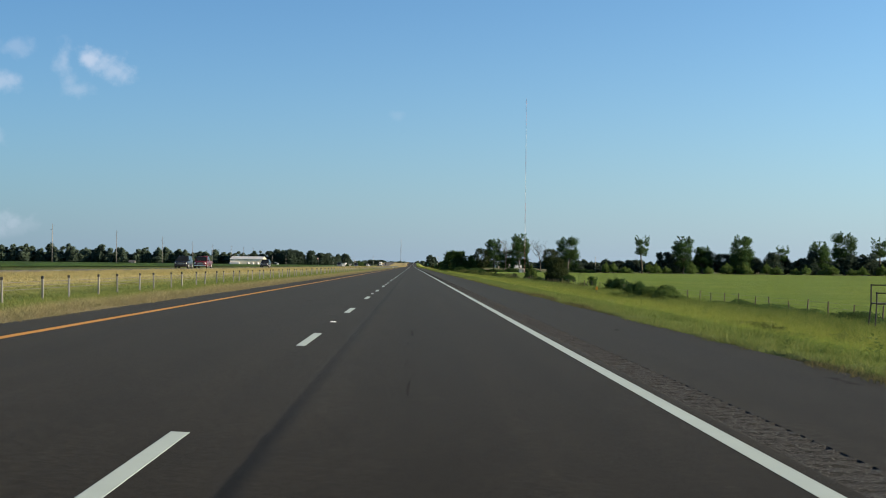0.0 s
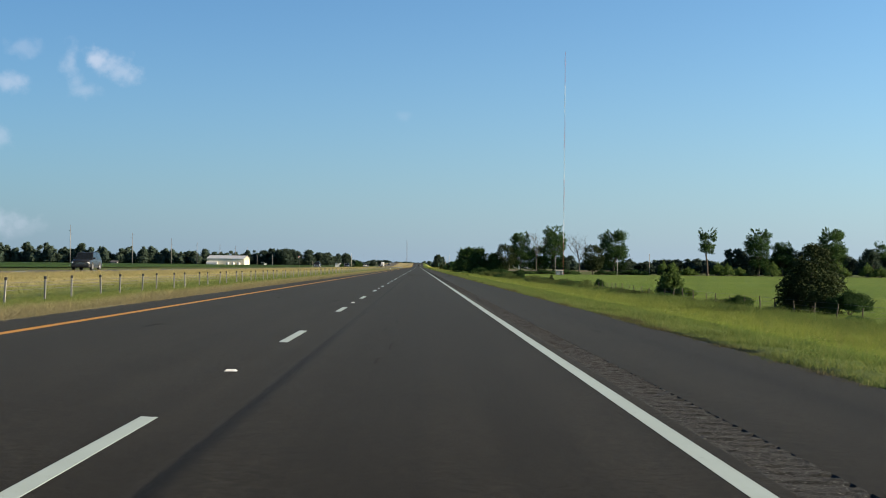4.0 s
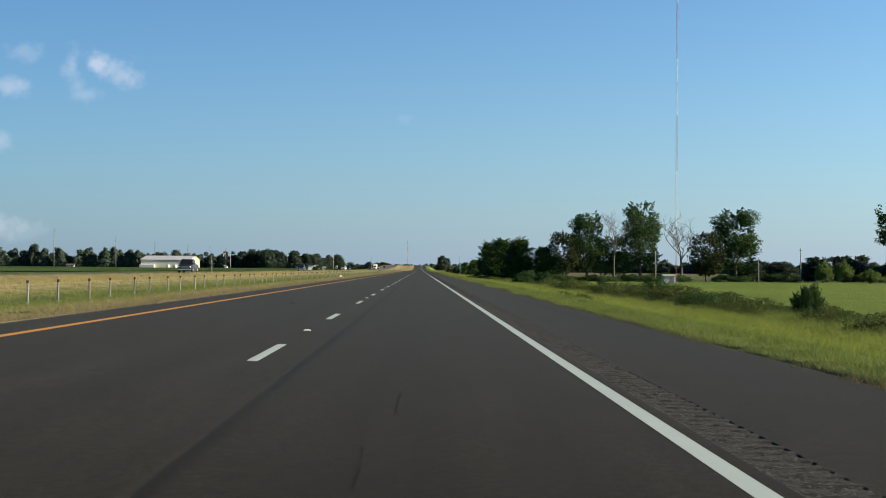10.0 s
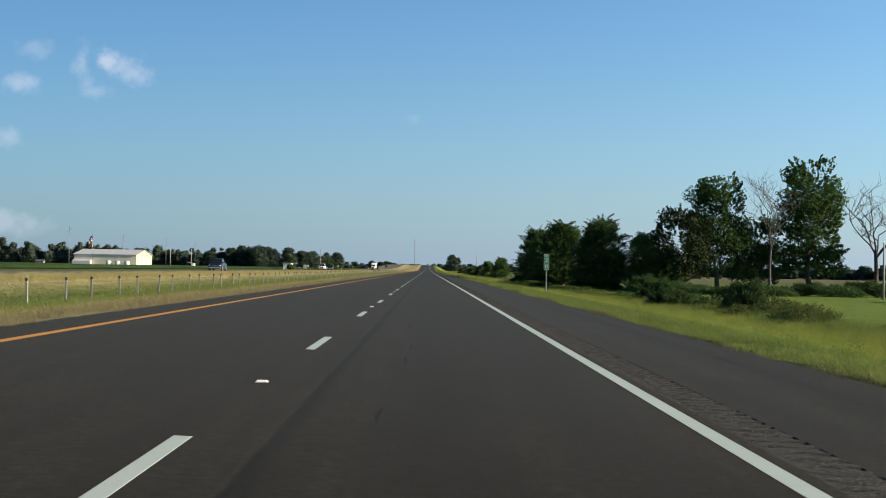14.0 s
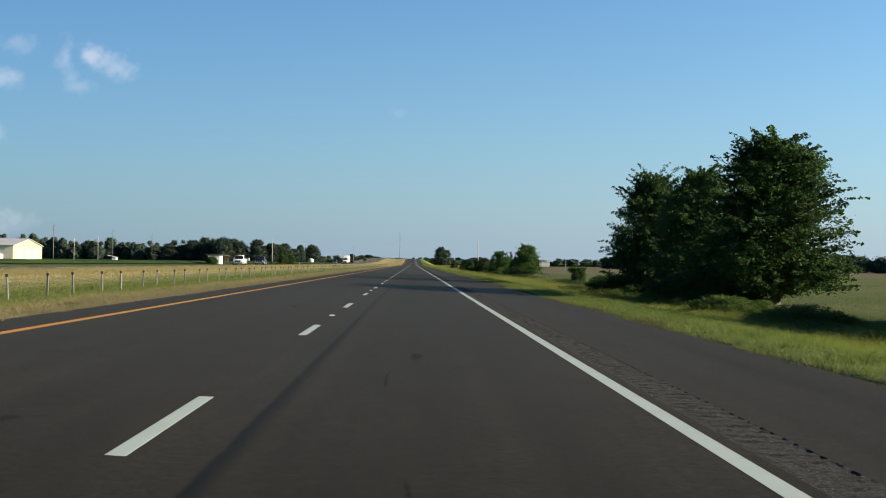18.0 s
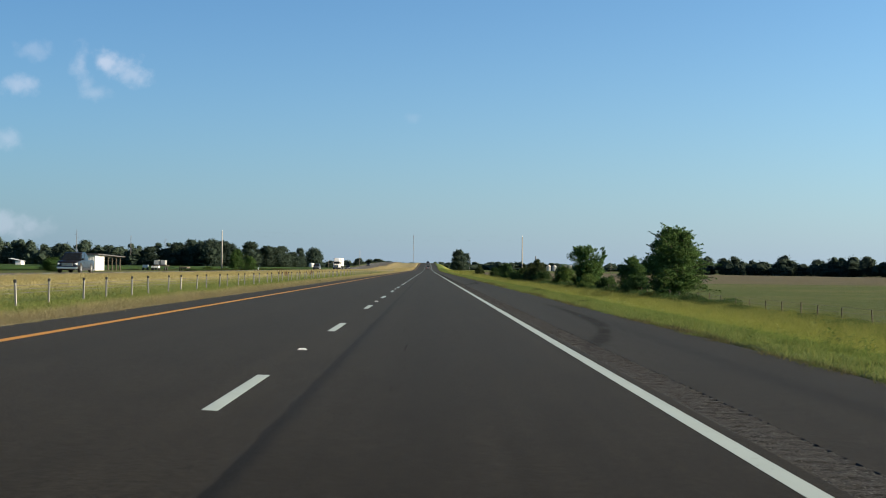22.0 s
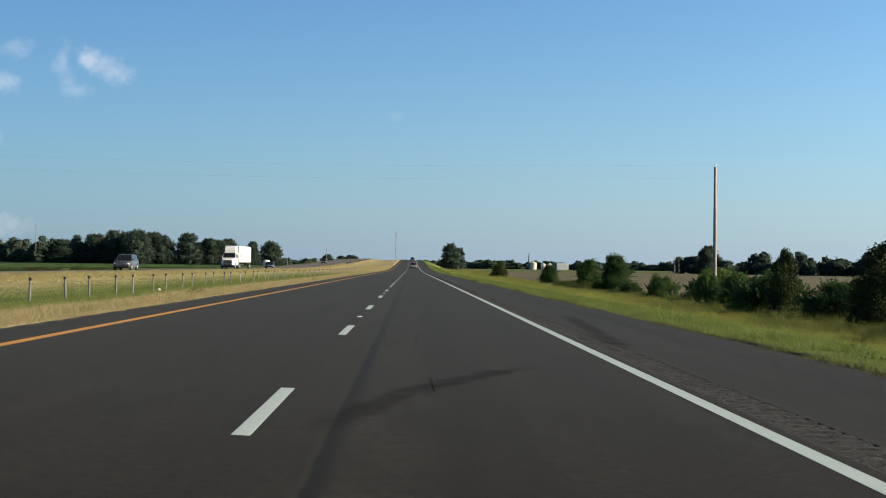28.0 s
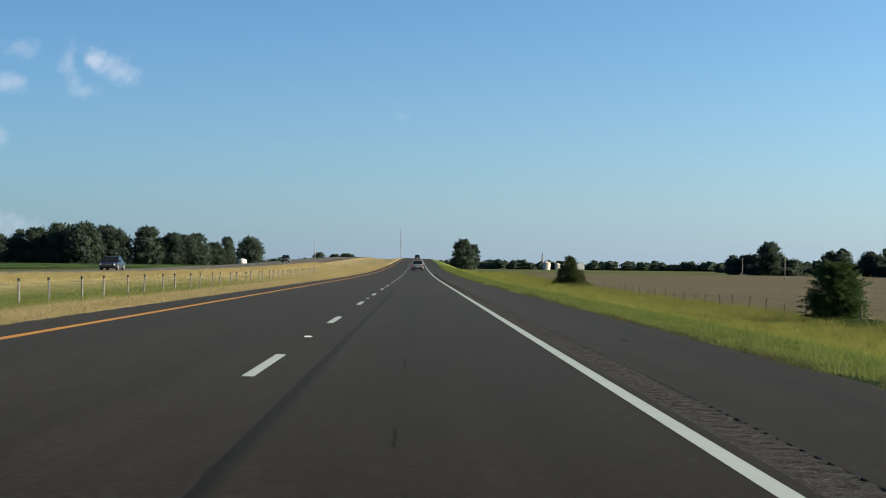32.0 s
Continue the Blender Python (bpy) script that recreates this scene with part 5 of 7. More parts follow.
    plant(dense, used, 25.2, 1312, 3.7, 12.5, 3.6, 9, label="round dark green tree, leafy to the ground, on the fence line")
    plant(cedar, used, 24.8, 1436, 5.0, 5.2, 5.0, 4)
    plant(weed, used, 24.6, 1420, 1.6, 1.6, 4.0, 2.6)
    # clumps of coarse weeds on the mown verge
    for x, y in ((9.4, 158), (10.2, 205), (9.8, 262), (8.6, 330), (10.8, 398), (9.9, 455), (12.5, 470), (12.0, 511), (8.4, 640), (9.2, 845), (8.2, 930), (11, 1032), (9.0, 1180), (10.5, 1255)):
        plant(weed, used, x, y, rnd.uniform(0.22, 0.4), 1.6, rnd.uniform(0.6, 1.1), 2.6, group="coarse weeds on the verge")
    for k in range(64):
        plant(weed if k % 3 else weed_g, used, rnd.uniform(7.9, 11.5), 20 + k * 20.5 + rnd.uniform(-8, 8), rnd.uniform(0.14, 0.3), 1.6, rnd.uniform(0.35, 0.9), 2.6, group="coarse weeds on the verge")
    for x, y in ((13.5, 478), (14.2, 482), (13.2, 486)):
        plant(weed, used, x, y, 0.8, 1.6, 1.6, 2.6, group="coarse weeds on the verge")

    for k in range(40):
        plant(weed_g if k % 3 else weed, used, rnd.uniform(-7.0, -5.4), 60 + k * 33 + rnd.uniform(-14, 14), rnd.uniform(0.12, 0.26), 1.3, rnd.uniform(0.5, 1.1), 2.7, group="dark weed clumps on the median bank")

    # single trees and tree lines far off
    plant(far_a, used, 30, 2036, 19.5, 18, 15, 13, z=-0.8, label="broad dark tree standing alone beside the rising road")
    plant(far_b, used, 36, 2044, 17, 20, 10, 11, z=-0.8)
    for x, y, top, w in ((-184, 1968, 25.5, 18), (-170, 1985, 22, 15), (-153, 1990, 23.5, 16), (-140, 1996, 20, 13), (-127, 2005, 20, 13), (-106, 2081, 20.5, 15), (-115, 2040, 19, 9), (-217, 1990, 22, 17), (-206, 1996, 25, 16), (-195, 1986, 24, 18), (-178, 1992, 24, 16), (-240, 1990, 18, 17), (-229, 1995, 17, 14), (-200, 1975, 20, 14), (-146, 1999, 18, 14), (-133, 2001, 19.5, 14), (-120, 2020, 15, 12),
                         (-67.7, 2167, 11, 9), (-58, 2180, 10, 9), (-50, 2190, 9, 12)):
        plant(far_a if w % 4 < 2 else far_c, used, x, y, top * 0.97, 18 if w % 4 < 2 else 15, w * 1.3, 13 if w % 4 < 2 else 14, group="farm trees beyond the field")
    plant(field, used, -50.5, 1034, 2.1, 8, 3.6, 6.5, label="round green bush beside a farm shed")
    plant(dense2, used, -47, 1184, 5.5, 12.5, 4.4, 8, label="bushy dark green tree near a power pole")
    plant(dense2, used, -44.5, 1190, 3.9, 12.5, 3.8, 8, label="smaller bushy tree near a power pole")
    plant(bush_v, used, -46, 1136, 1.2, 3.6, 2.8, 4.5, label="rounded green bush at the crop's edge")
    for k in range(26):
        plant(weed if k % 3 else weed_g, used, -45.5 + rnd.uniform(-2, 2), 1112 + k * 7 + rnd.uniform(-3, 3), rnd.uniform(0.5, 0.9), 1.5, rnd.uniform(2.4, 4.2), 2.7, group="green brush at the crop's edge")
    def belt(seed, x0, y0, x1, y1, n, ha, hb, label):
        """A far tree line: many overlapping crowns of uneven height, joined."""
        rb = np.random.default_rng(seed)
        lobes = []
        for k in range(n):
            u = (k + rb.uniform(-0.5, 0.5)) / (n - 1)
            x, y = x0 + (x1 - x0) * u + rb.uniform(-6, 6), y0 + (y1 - y0) * u + rb.uniform(-14, 14)
            h = rb.uniform(ha, hb) * (1.2 if rb.uniform() < 0.12 else 1)
            w = rb.uniform(6.5, 11)
            z = -2 if x > 27 else 0
            for q in range(3):
                s = w * rb.uniform(0.6, 0.85)
                lobes.append(((x + rb.uniform(-5, 5), y + rb.uniform(-5, 5), z + h * 0.3), (s, s, h * 0.34)))
            for q in range(8):
                v, a = rb.uniform(0, 1) ** 0.8, rb.uniform(0, 6.28)
                rr = w * 0.7 * math.sqrt(max(0.05, 1 - v ** 2)) * rb.uniform(0.3, 1)
                s = w * rb.uniform(0.42, 0.66)
                lobes.append(((x + math.cos(a) * rr, y + math.sin(a) * rr, z + 1 + v * (h - 1.5 - s * 0.6)), (s, s, s * 0.8)))
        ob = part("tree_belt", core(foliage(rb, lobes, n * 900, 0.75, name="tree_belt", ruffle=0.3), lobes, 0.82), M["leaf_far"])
        tagged(ob, label, "trees", kind="stuff")
    for k, (x0, y0, x1, y1, n, ha, hb, label) in enumerate(((-255, 2000, -345, 2005, 20, 16, 20, "dark tree belt beyond the green crop"), (-345, 2005, -700, 2010, 80, 19, 28, "dark tree belt beyond the green crop"), (-700, 2010, -1250, 1900, 76, 21, 28, "dark tree belt beyond the green crop"),
                                                            (-230, 2060, -640, 2130, 44, 17, 22, "taller trees behind the belt beyond the crop"), (205, 2080, 330, 1760, 46, 10, 16, "low tree belt beyond the ploughed field"),
                                                            (330, 1760, 620, 1500, 54, 10, 16, "low tree belt beyond the ploughed field"), (620, 1500, 900, 1100, 46, 8, 14, "low tree belt beyond the ploughed field"),
                                                            (330, 2620, 520, 2480, 34, 8, 14, "hazy tree belt far behind the field"), (330, 1130, 620, 1000, 30, 9, 14, "low tree belt behind the meadow"))):
        belt(200 + k, x0, y0, x1, y1, n, ha, hb, label)
    plant(far_a, used, 226, 2060, 21.5, 18, 19, 13, label="large round tree standing out of a distant tree line")
    plant(far_a, used, 212, 2010, 19, 18, 13, 13, label="large round tree standing out of a distant tree line")
    for ob, m in pending:
        ob.matrix_basis = m
    # woods on the horizon
    rng = np.random.default_rng(77)
    lobes = []
    for x0, y0, x1, y1, n in ((-1500, 3300, 60, 3900, 220), (60, 3900, 1500, 3000, 210), (1500, 3000, 2300, 900, 70), (-1500, 3300, -2400, 1500, 70)):
        for k in range(n):
            u = (k + rng.uniform()) / n
            x, y, h = x0 + (x1 - x0) * u, y0 + (y1 - y0) * u + rng.uniform(-60, 60), rng.uniform(11, 20)
            lobes.append(((x, y, h * 0.5 - 1), (rng.uniform(9, 20), 9, h * 0.55)))
            lobes.append(((x, y + 10, 1.5), (26, 9, 5.5)))
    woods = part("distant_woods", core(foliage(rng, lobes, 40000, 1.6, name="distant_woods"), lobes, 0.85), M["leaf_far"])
    tagged(woods, "hazy dark woods along the horizon", "woods", kind="stuff")


build_trees()

# ---------------------------------------------------------------- barriers, fences, poles


def build_cable_barrier():
    bar = thing("cable_barrier", label="steel cable barrier with slim posts along the median", category="barrier")
    p = Mesh()
    p.box(-0.04, 0.04, -0.03, 0.03, -0.3, 0.96, 0.012)
    c = Mesh()
    c.box(-0.052, 0.052, -0.042, 0.042, 0.88, 1.0, 0.012)
    pm, cm = p.data("post"), c.data("cap")
    rnd = random.Random(4)
    # posts stand alternately on either side of the cables, 4.65 m apart but for small drifts
    known = ((-22, 16.1), (0, 118.4), (26, 239.75), (51, 355.6), (60, 397.5), (76, 472.5), (93, 551.95), (105, 607.9), (135, 745.4), (152, 825.4), (168, 900.0), (227, 1172.6), (284, 1437.6))
    for k in range(-22, 284):
        y = float(np.interp(k, [a for a, _ in known], [b for _, b in known]))
        x = -13.4 + (-0.08 if k % 2 else 0.08)
        post = part("post", pm, M["galv"], bar)
        post.matrix_basis = Matrix.LocRotScale((x, y, base_z(x, y)), Euler((rnd.gauss(0, 0.02), rnd.gauss(0, 0.025), rnd.uniform(-0.3, 0.3))), None)
        part("cap", cm, M["dark_cap"], post)
    for h in (0.50, 0.64, 0.78):
        m = Mesh()
        m.tube([(-13.4, y, base_z(-13.4, y) + h) for y in steps(18, 1440, 12)], 0.008, 4)
        part("cable", m, M["wire"], bar)


def build_fence(x, y0, y1, seed, label):
    fence = thing("fence", label=label, category="fence")
    rnd = random.Random(seed)
    p = Mesh()
    p.tube([(0, 0, -0.3), (0.01, 0, 0.5), (0, 0.01, 1.12), (0, 0.01, 1.16)], [0.056, 0.053, 0.048, 0.036], 8)
    me = p.data("post", True)
    y = y0
    tops = []
    while y < y1:
        ob = part("post", me, M["post_wood"], fence)
        s = rnd.uniform(0.72, 0.98)
        ob.matrix_basis = Matrix.LocRotScale((x + rnd.gauss(0, 0.06), y, base_z(x, y)), Euler((rnd.gauss(0, 0.04), rnd.gauss(0, 0.05), rnd.random() * 6)), (s, s, s))
        tops.append(y)
        y += 4.6 + rnd.gauss(0, 0.25)
    for h in (0.35, 0.65, 0.95):
        m = Mesh()
        m.tube([(x, y, base_z(x, y) + h - (0.02 if k % 2 else 0)) for k, y in enumerate(tops)], 0.006, 4)
        part("wire", m, M["wire"], fence)


def wood_pole(x, y, z0, top, label, arm=1.0, r=0.15):
    pole = thing("utility_pole", (x, y, z0), label=label, category="utility pole", group="utility poles")
    h = top - z0
    m = Mesh()
    m.tube([(0, 0, -0.4), (0.02, 0, h * 0.5), (0, 0, h)], [r * 1.15, r, r * 0.72], 10)
    part("shaft", m, M["pole_wood"], pole, smooth=True)
    if arm:
        a = Mesh()
        a.box(-0.06, 0.06, -arm, arm, h - 0.75, h - 0.62, 0.01)
        part("crossarm", a, M["pole_wood"], pole)
        for k in (-0.9, 0.9):
            i = Mesh()
            i.tube([(0, k * arm, h - 0.62), (0, k * arm, h - 0.5), (0, k * arm, h - 0.44)], [0.03, 0.05, 0.03], 8)
            part("insulator", i, M["sign_white"], pole)
    i = Mesh()
    i.tube([(0, 0, h), (0, 0, h + 0.14), (0, 0, h + 0.22)], [0.03, 0.06, 0.03], 8)
    part("insulator", i, M["sign_white"], pole)
    return pole


def build_poles():
    first = None
    for x, y, top in ((-229, 672, 25.8), (-235, 851, 25.9), (-235, 1037, 26.7), (-235, 1229, 26), (-236, 1404, 25.4), (-241, 1578, 24.8), (-245, 1768, 25.9), (-255.6, 1981, 27.3), (-264, 2169, 28.6), (-270, 2350, 27)):
        if first is None:
            first = thing("transmission_pole", label="tall grey steel transmission pole standing in the crop", category="transmission pole", group="transmission line")
            m = Mesh()
            m.tube([(0, 0, -0.5), (0, 0, 12), (0, 0, 25)], [0.34, 0.26, 0.15], 10)
            part("shaft", m, M["pole_steel"], first, smooth=True)
            for h, s in ((23.6, 1), (21.4, -1), (19.2, 1)):
                a = Mesh()
                a.tube([(0, 0, h - 0.3), (s * 0.9, 0, h), (s * 1.6, 0, h + 0.1)], [0.08, 0.06, 0.04], 6)
                part("arm", a, M["pole_steel"], first)
            first.matrix_basis = place(x, y, 0)
            base = first.matrix_basis.copy()
        else:
            first.matrix_basis = Matrix.Identity(4)
            copy_thing(first, place(x, y, 0, 0, 1, 1, top / 25))
            first.matrix_basis = base
    wood_pole(26.4, 1193.5, base_z(26.4, 1193), 9.7, "weathered wooden utility pole rising from bushes", 0, 0.16)
    wood_pole(-52, 1191.7, 0.05, 10.2, "pale wooden utility pole near farm sheds", 0, 0.16)
    wood_pole(-127.8, 1195.3, 0.1, 9.0, "wooden utility pole with a crossarm near the barn")
    wood_pole(-112.5, 1169.3, 0.1, 9.1, "plain wooden utility pole near the barn", 0)
    wood_pole(60.7, 708, -1.85, 5.6, "thin wooden utility pole before the trees", 0, 0.12)
    wood_pole(88.9, 717, -1.85, 4.9, "short wooden utility pole beside the meadow", 0, 0.12)
    wood_pole(108, 745, -1.85, 7.8, "wooden utility pole with a transformer arm")
    wood_pole(-59, 2012.6, 0.5, 16.4, "distant tall utility pole by the rising road", 0, 0.2)
    wood_pole(43.5, 2150, -1.8, 18.2, "distant tall utility pole beside a lone tree", 0, 0.2)
    wood_pole(110, 1620, -1.85, 6.6, "distant small utility pole in the stubble", 0, 0.12)
    wood_pole(178, 1940, -1.85, 7.5, "distant small utility pole in the stubble", 0, 0.14)
    wood_pole(-86, 2005, 0.1, 8.5, "distant small utility pole before farm trees", 0, 0.14)
    wood_pole(-37.0, 627.5, base_z(-37.0, 627.5), 2.15, "slim pale marker pole at the edge of the crop", 0, 0.06)
    # a wire strung across the highway between the two single poles
    for dz in (0.2, -0.9):
        m = Mesh()
        pts = []
        for u in steps(0, 1, 0.05):
            pts.append((26.4 + (-52 - 26.4) * u, 1193.5 + (1191.7 - 1193.5) * u, 9.7 + dz + 0.5 * u - 4 * 0.7 * u * (1 - u)))
        m.tube(pts, 0.002, 4)
        tagged(part("overhead_wire", m, M["wire"]), "thin overhead wire crossing above the highway", "wire", "overhead wires")


def build_mast(x, y, z0, height, width, section, label, r, coats=("mast_red", "mast_white")):
    """A slim three-legged lattice mast in red and white sections."""
    mast = thing("radio_mast", (x, y, z0), label=label, category="radio mast")
    legs = [(math.cos(a) * width, math.sin(a) * width) for a in (0.4, 0.4 + 2.094, 0.4 + 4.189)]
    k, z = 0, 0.0
    while z < height - 0.1:
        top = min(z + section, height)
        m = Mesh()
        for a, b in legs:
            m.tube([(a, b, z), (a, b, top)], r, 4, False)
        bay = section / 9
        q, s = z, 0
        while q < top - 0.01:
            for j in range(3):
                p0, p1 = legs[j], legs[(j + 1) % 3]
                m.tube([(*(p0 if s % 2 else p1), q), (*(p1 if s % 2 else p0), min(q + bay, top))], r * 0.6, 3, False)
            q += bay
            s += 1
        part("lattice_section", m, M[coats[k % 2]], mast, ("red section", "white section")[k % 2] if coats[0] != coats[1] else "")
        k, z = k + 1, top
    b = Mesh()
    b.box(-width * 1.6, width * 1.6, -width * 1.6, width * 1.6, -0.3, 0.25, 0.05)
    part("footing", b, M["block"], mast)
    a = Mesh()
    a.tube([(0, 0, height), (0, 0, height + width * 4)], [width * 0.2, width * 0.1], 6)
    part("top_beacon", a, M["mast_red"], mast)


build_cable_barrier()
build_fence(27.2, 62, 335, 6, "old wire fence on leaning wooden posts beside the meadow")
build_fence(25.9, 850, 1480, 7, "wire fence on wooden posts beside the ploughed field")
build_poles()
build_mast(62.1, 689, -1.8, 92.5, 0.22, 13.2, "very tall slim red and white radio mast", 0.018)
build_mast(-33, 4000, 0, 78, 1.1, 15, "distant tall grey lattice mast beyond the overpass", 0.13, ("pole_steel", "pole_steel"))

# ---------------------------------------------------------------- buildings


def build_barn():
    barn = thing("metal_barn", label="long cream steel farm building with a pale metal roof", category="barn")
    x0, x1, y0, y1, z0, eave, ridge = -156, -128.5, 1122, 1155, 0.0, 5.2, 7.5
    ym = (y0 + y1) / 2
    w = Mesh()
    w.box(x0, x1 - 0.12, y0, y0 + 0.12, z0, eave)
    part("wall", w, M["cream"], barn)
    w = Mesh()
    w.box(x0, x1 - 0.12, y1 - 0.12, y1, z0, eave)
    part("wall", w, M["cream"], barn)
    gable = [(y0, z0), (y1, z0), (y1, eave), (ym, ridge), (y0, eave)]
    for a, b in ((x0 - 0.12, x0), (x1 - 0.12, x1)):
        g = Mesh()
        g.prism(gable, a, b)
        part("gable_wall", g, M["cream_end"], barn)
    for s in (0, 1):
        r = Mesh()
        ya, yb = (y0 - 0.5, ym) if s == 0 else (ym, y1 + 0.5)
        za, zb = (eave - 0.05, ridge + 0.05) if s == 0 else (ridge + 0.05, eave - 0.05)
        r.prism([(ya, za), (yb, zb), (yb, zb + 0.14), (ya, za + 0.14)], x0 - 0.5, x1 + 0.5)
        part("roof", r, M["roof_sheet"], barn)
    for k in range(3):
        d = Mesh()
        y = y0 + 5 + k * 9
        d.box(x1, x1 + 0.06, y, y + 4.5, z0, 4.0, 0.02)
        part("door", d, M["white_sheet"], barn, "large sliding door")
    a = Mesh()
    a.prism([(y0 - 4, z0), (y0 - 0.01, z0), (y0 - 0.01, 3.0), (y0 - 4, 2.2)], x0, x0 + 8)
    part("lean_to", a, M["roof_sheet"], barn, "low lean-to")
    first = None
    for x in (-140, -136, -131.8):
        m = place(x, y0 - 3.2, 0.1)
        if first is None:
            first = tank(x, y0 - 3.2, 0.1, 1.15, 2.4, "white round plastic tank beside the barn", "tanks by the barn")
        else:
            copy_thing(first, m)


def tank(x, y, z, r, h, label, group=""):
    t = thing("storage_tank", (x, y, z), label=label, category="tank", group=group)
    m = Mesh()
    m.tube([(0, 0, 0), (0, 0, 0.1), (0, 0, h * 0.85), (0, 0, h * 0.95), (0, 0, h)], [r * 0.97, r, r, r * 0.75, r * 0.25], 20)
    part("shell", m, M["poly_white"], t, smooth=True)
    c = Mesh()
    c.cyl((0, 0, h + 0.05), (0, 0, 1), r * 0.22, 0.14, 12)
    part("lid", c, M["poly_white"], t)
    return t


def build_shed():
    shed = thing("pole_shed", label="open farm shed with white wall panels and a flat dark roof", category="shed")
    x0, x1, y0, y1, z0 = -57.2, -53.8, 1070, 1088, 0.1
    r = Mesh()
    r.prism([(y0 - 0.7, 2.75), (y1 + 0.6, 2.45), (y1 + 0.6, 2.6), (y0 - 0.7, 2.92)], x0 - 0.6, x1 + 0.7)
    part("roof", r, M["roof_dark"], shed)
    for a, b, c, d in ((x0, x1, y0, y0 + 0.12), (x1 - 0.12, x1, y0 + 0.12, y0 + 6.0), (x0, x0 + 0.12, y0 + 0.12, y1)):
        w = Mesh()
        w.box(a, b, c, d, z0, 2.6 if d < y0 + 7 else 2.45)
        part("wall_panel", w, M["white_sheet"], shed)
    for k in range(4):
        p = Mesh()
        y = y0 + 9 + k * 2.9
        p.box(x1 - 0.2, x1, y, y + 0.2, z0, 2.5, 0.02)
        part("post", p, M["post_wood"], shed)
    for x, y, w, l, h, mat, lab in ((-54.9, 1113.7, 0.9, 1.4, 0.6, "poly_white", "small white equipment box on wheels by the sheds"), (-52.0, 1109.5, 1.4, 1.6, 0.4, "white_sheet", "low pale bin on wheels by the sheds"),
                                    (-47.5, 1116, 1.6, 3.6, 0.35, "post_wood", "low brown flatbed cart parked by the field")):
        t = thing("equipment_box", (x, y, base_z(x, y)), label=lab, category="farm equipment", group="farm equipment by the sheds")
        m = Mesh()
        m.box(-w / 2, w / 2, -l / 2, l / 2, 0.5, 0.5 + h, 0.06)
        part("body", m, M[mat], t)
        for sx in (-1, 1):
            for sy in (-0.3, 0.3):
                c = Mesh()
                c.cyl((sx * w / 2, sy * l, 0.27), (1, 0, 0), 0.27, 0.16, 14)
                part("wheel", c, M["tyre"], t)


def build_small_buildings():
    hut = thing("block_hut", label="small grey concrete-block equipment hut at the mast's foot", category="hut")
    x0, x1, y0, y1, z0 = 59.5, 62.2, 690, 693.4, -1.85
    w = Mesh()
    w.box(x0, x1, y0, y1, z0, -0.15)
    part("wall", w, M["hut_wall"], hut)
    r = Mesh()
    r.prism([(y0 - 0.3, -0.15), (y1 + 0.3, -0.15), ((y0 + y1) / 2, 0.3)], x0 - 0.3, x1 + 0.3)
    part("roof", r, M["pole_wood"], hut)
    d = Mesh()
    d.box(x0 + 1.4, x0 + 2.3, y0 - 0.05, y0, z0, z0 + 1.6, 0.01)
    part("door", d, M["galv"], hut)
    for x, y, sx, sy, h, lab in ((222, 2120, 12, 8, 3.2, "small white farmhouse among far trees"), (-353, 2085, 9, 7, 3.0, "small pale farm building far across the crop"), (-420, 1960, 9, 6, 2.2, "low pale farm building far across the crop")):
        hse = thing("farmhouse", (x, y, base_z(x, y)), label=lab, category="house")
        w = Mesh()
        w.box(-sx / 2, sx / 2, -sy / 2, sy / 2, 0, h)
        part("wall", w, M["white_sheet" if x > -400 else "block"], hse)
        r = Mesh()
        r.prism([(-sy / 2 - 0.4, h), (sy / 2 + 0.4, h), (0, h + 2.2)], -sx / 2 - 0.4, sx / 2 + 0.4)
        part("roof", r, M["roof_dark"], hse)
        for k in (-0.3, 0.25):
            g = Mesh()
            g.box(sx * k - 0.5, sx * k + 0.5, -sy / 2 - 0.04, -sy / 2, 0.9, 2.1, 0.01)
            part("window", g, M["glass"], hse)
    tank(-101.5, 2010, 0.1, 2.6, 4.6, "white round storage tank at the field's edge")
    elev = thing("grain_elevator", (0, 0, 0), label="distant white grain elevator with bins and a tall leg", category="grain elevator")
    for x, r, h in ((258, 5, 8), (270, 5, 8), (238, 7, 11)):
        b = Mesh()
        b.tube([(x, 3600, -2), (x, 3600, h), (x, 3600, h + 3)], [r, r, 0.6], 18)
        part("bin", b, M["hut_wall"], elev)
    t = Mesh()
    t.tube([(230, 3600, 0), (230, 3600, 22), (230, 3600, 29)], [1.9, 1.4, 0.9], 8)
    part("elevator_leg", t, M["pole_steel"], elev)
    s = Mesh()
    s.box(284, 306, 3594, 3606, -2, 11, 0.2)
    part("store", s, M["white_sheet"], elev)


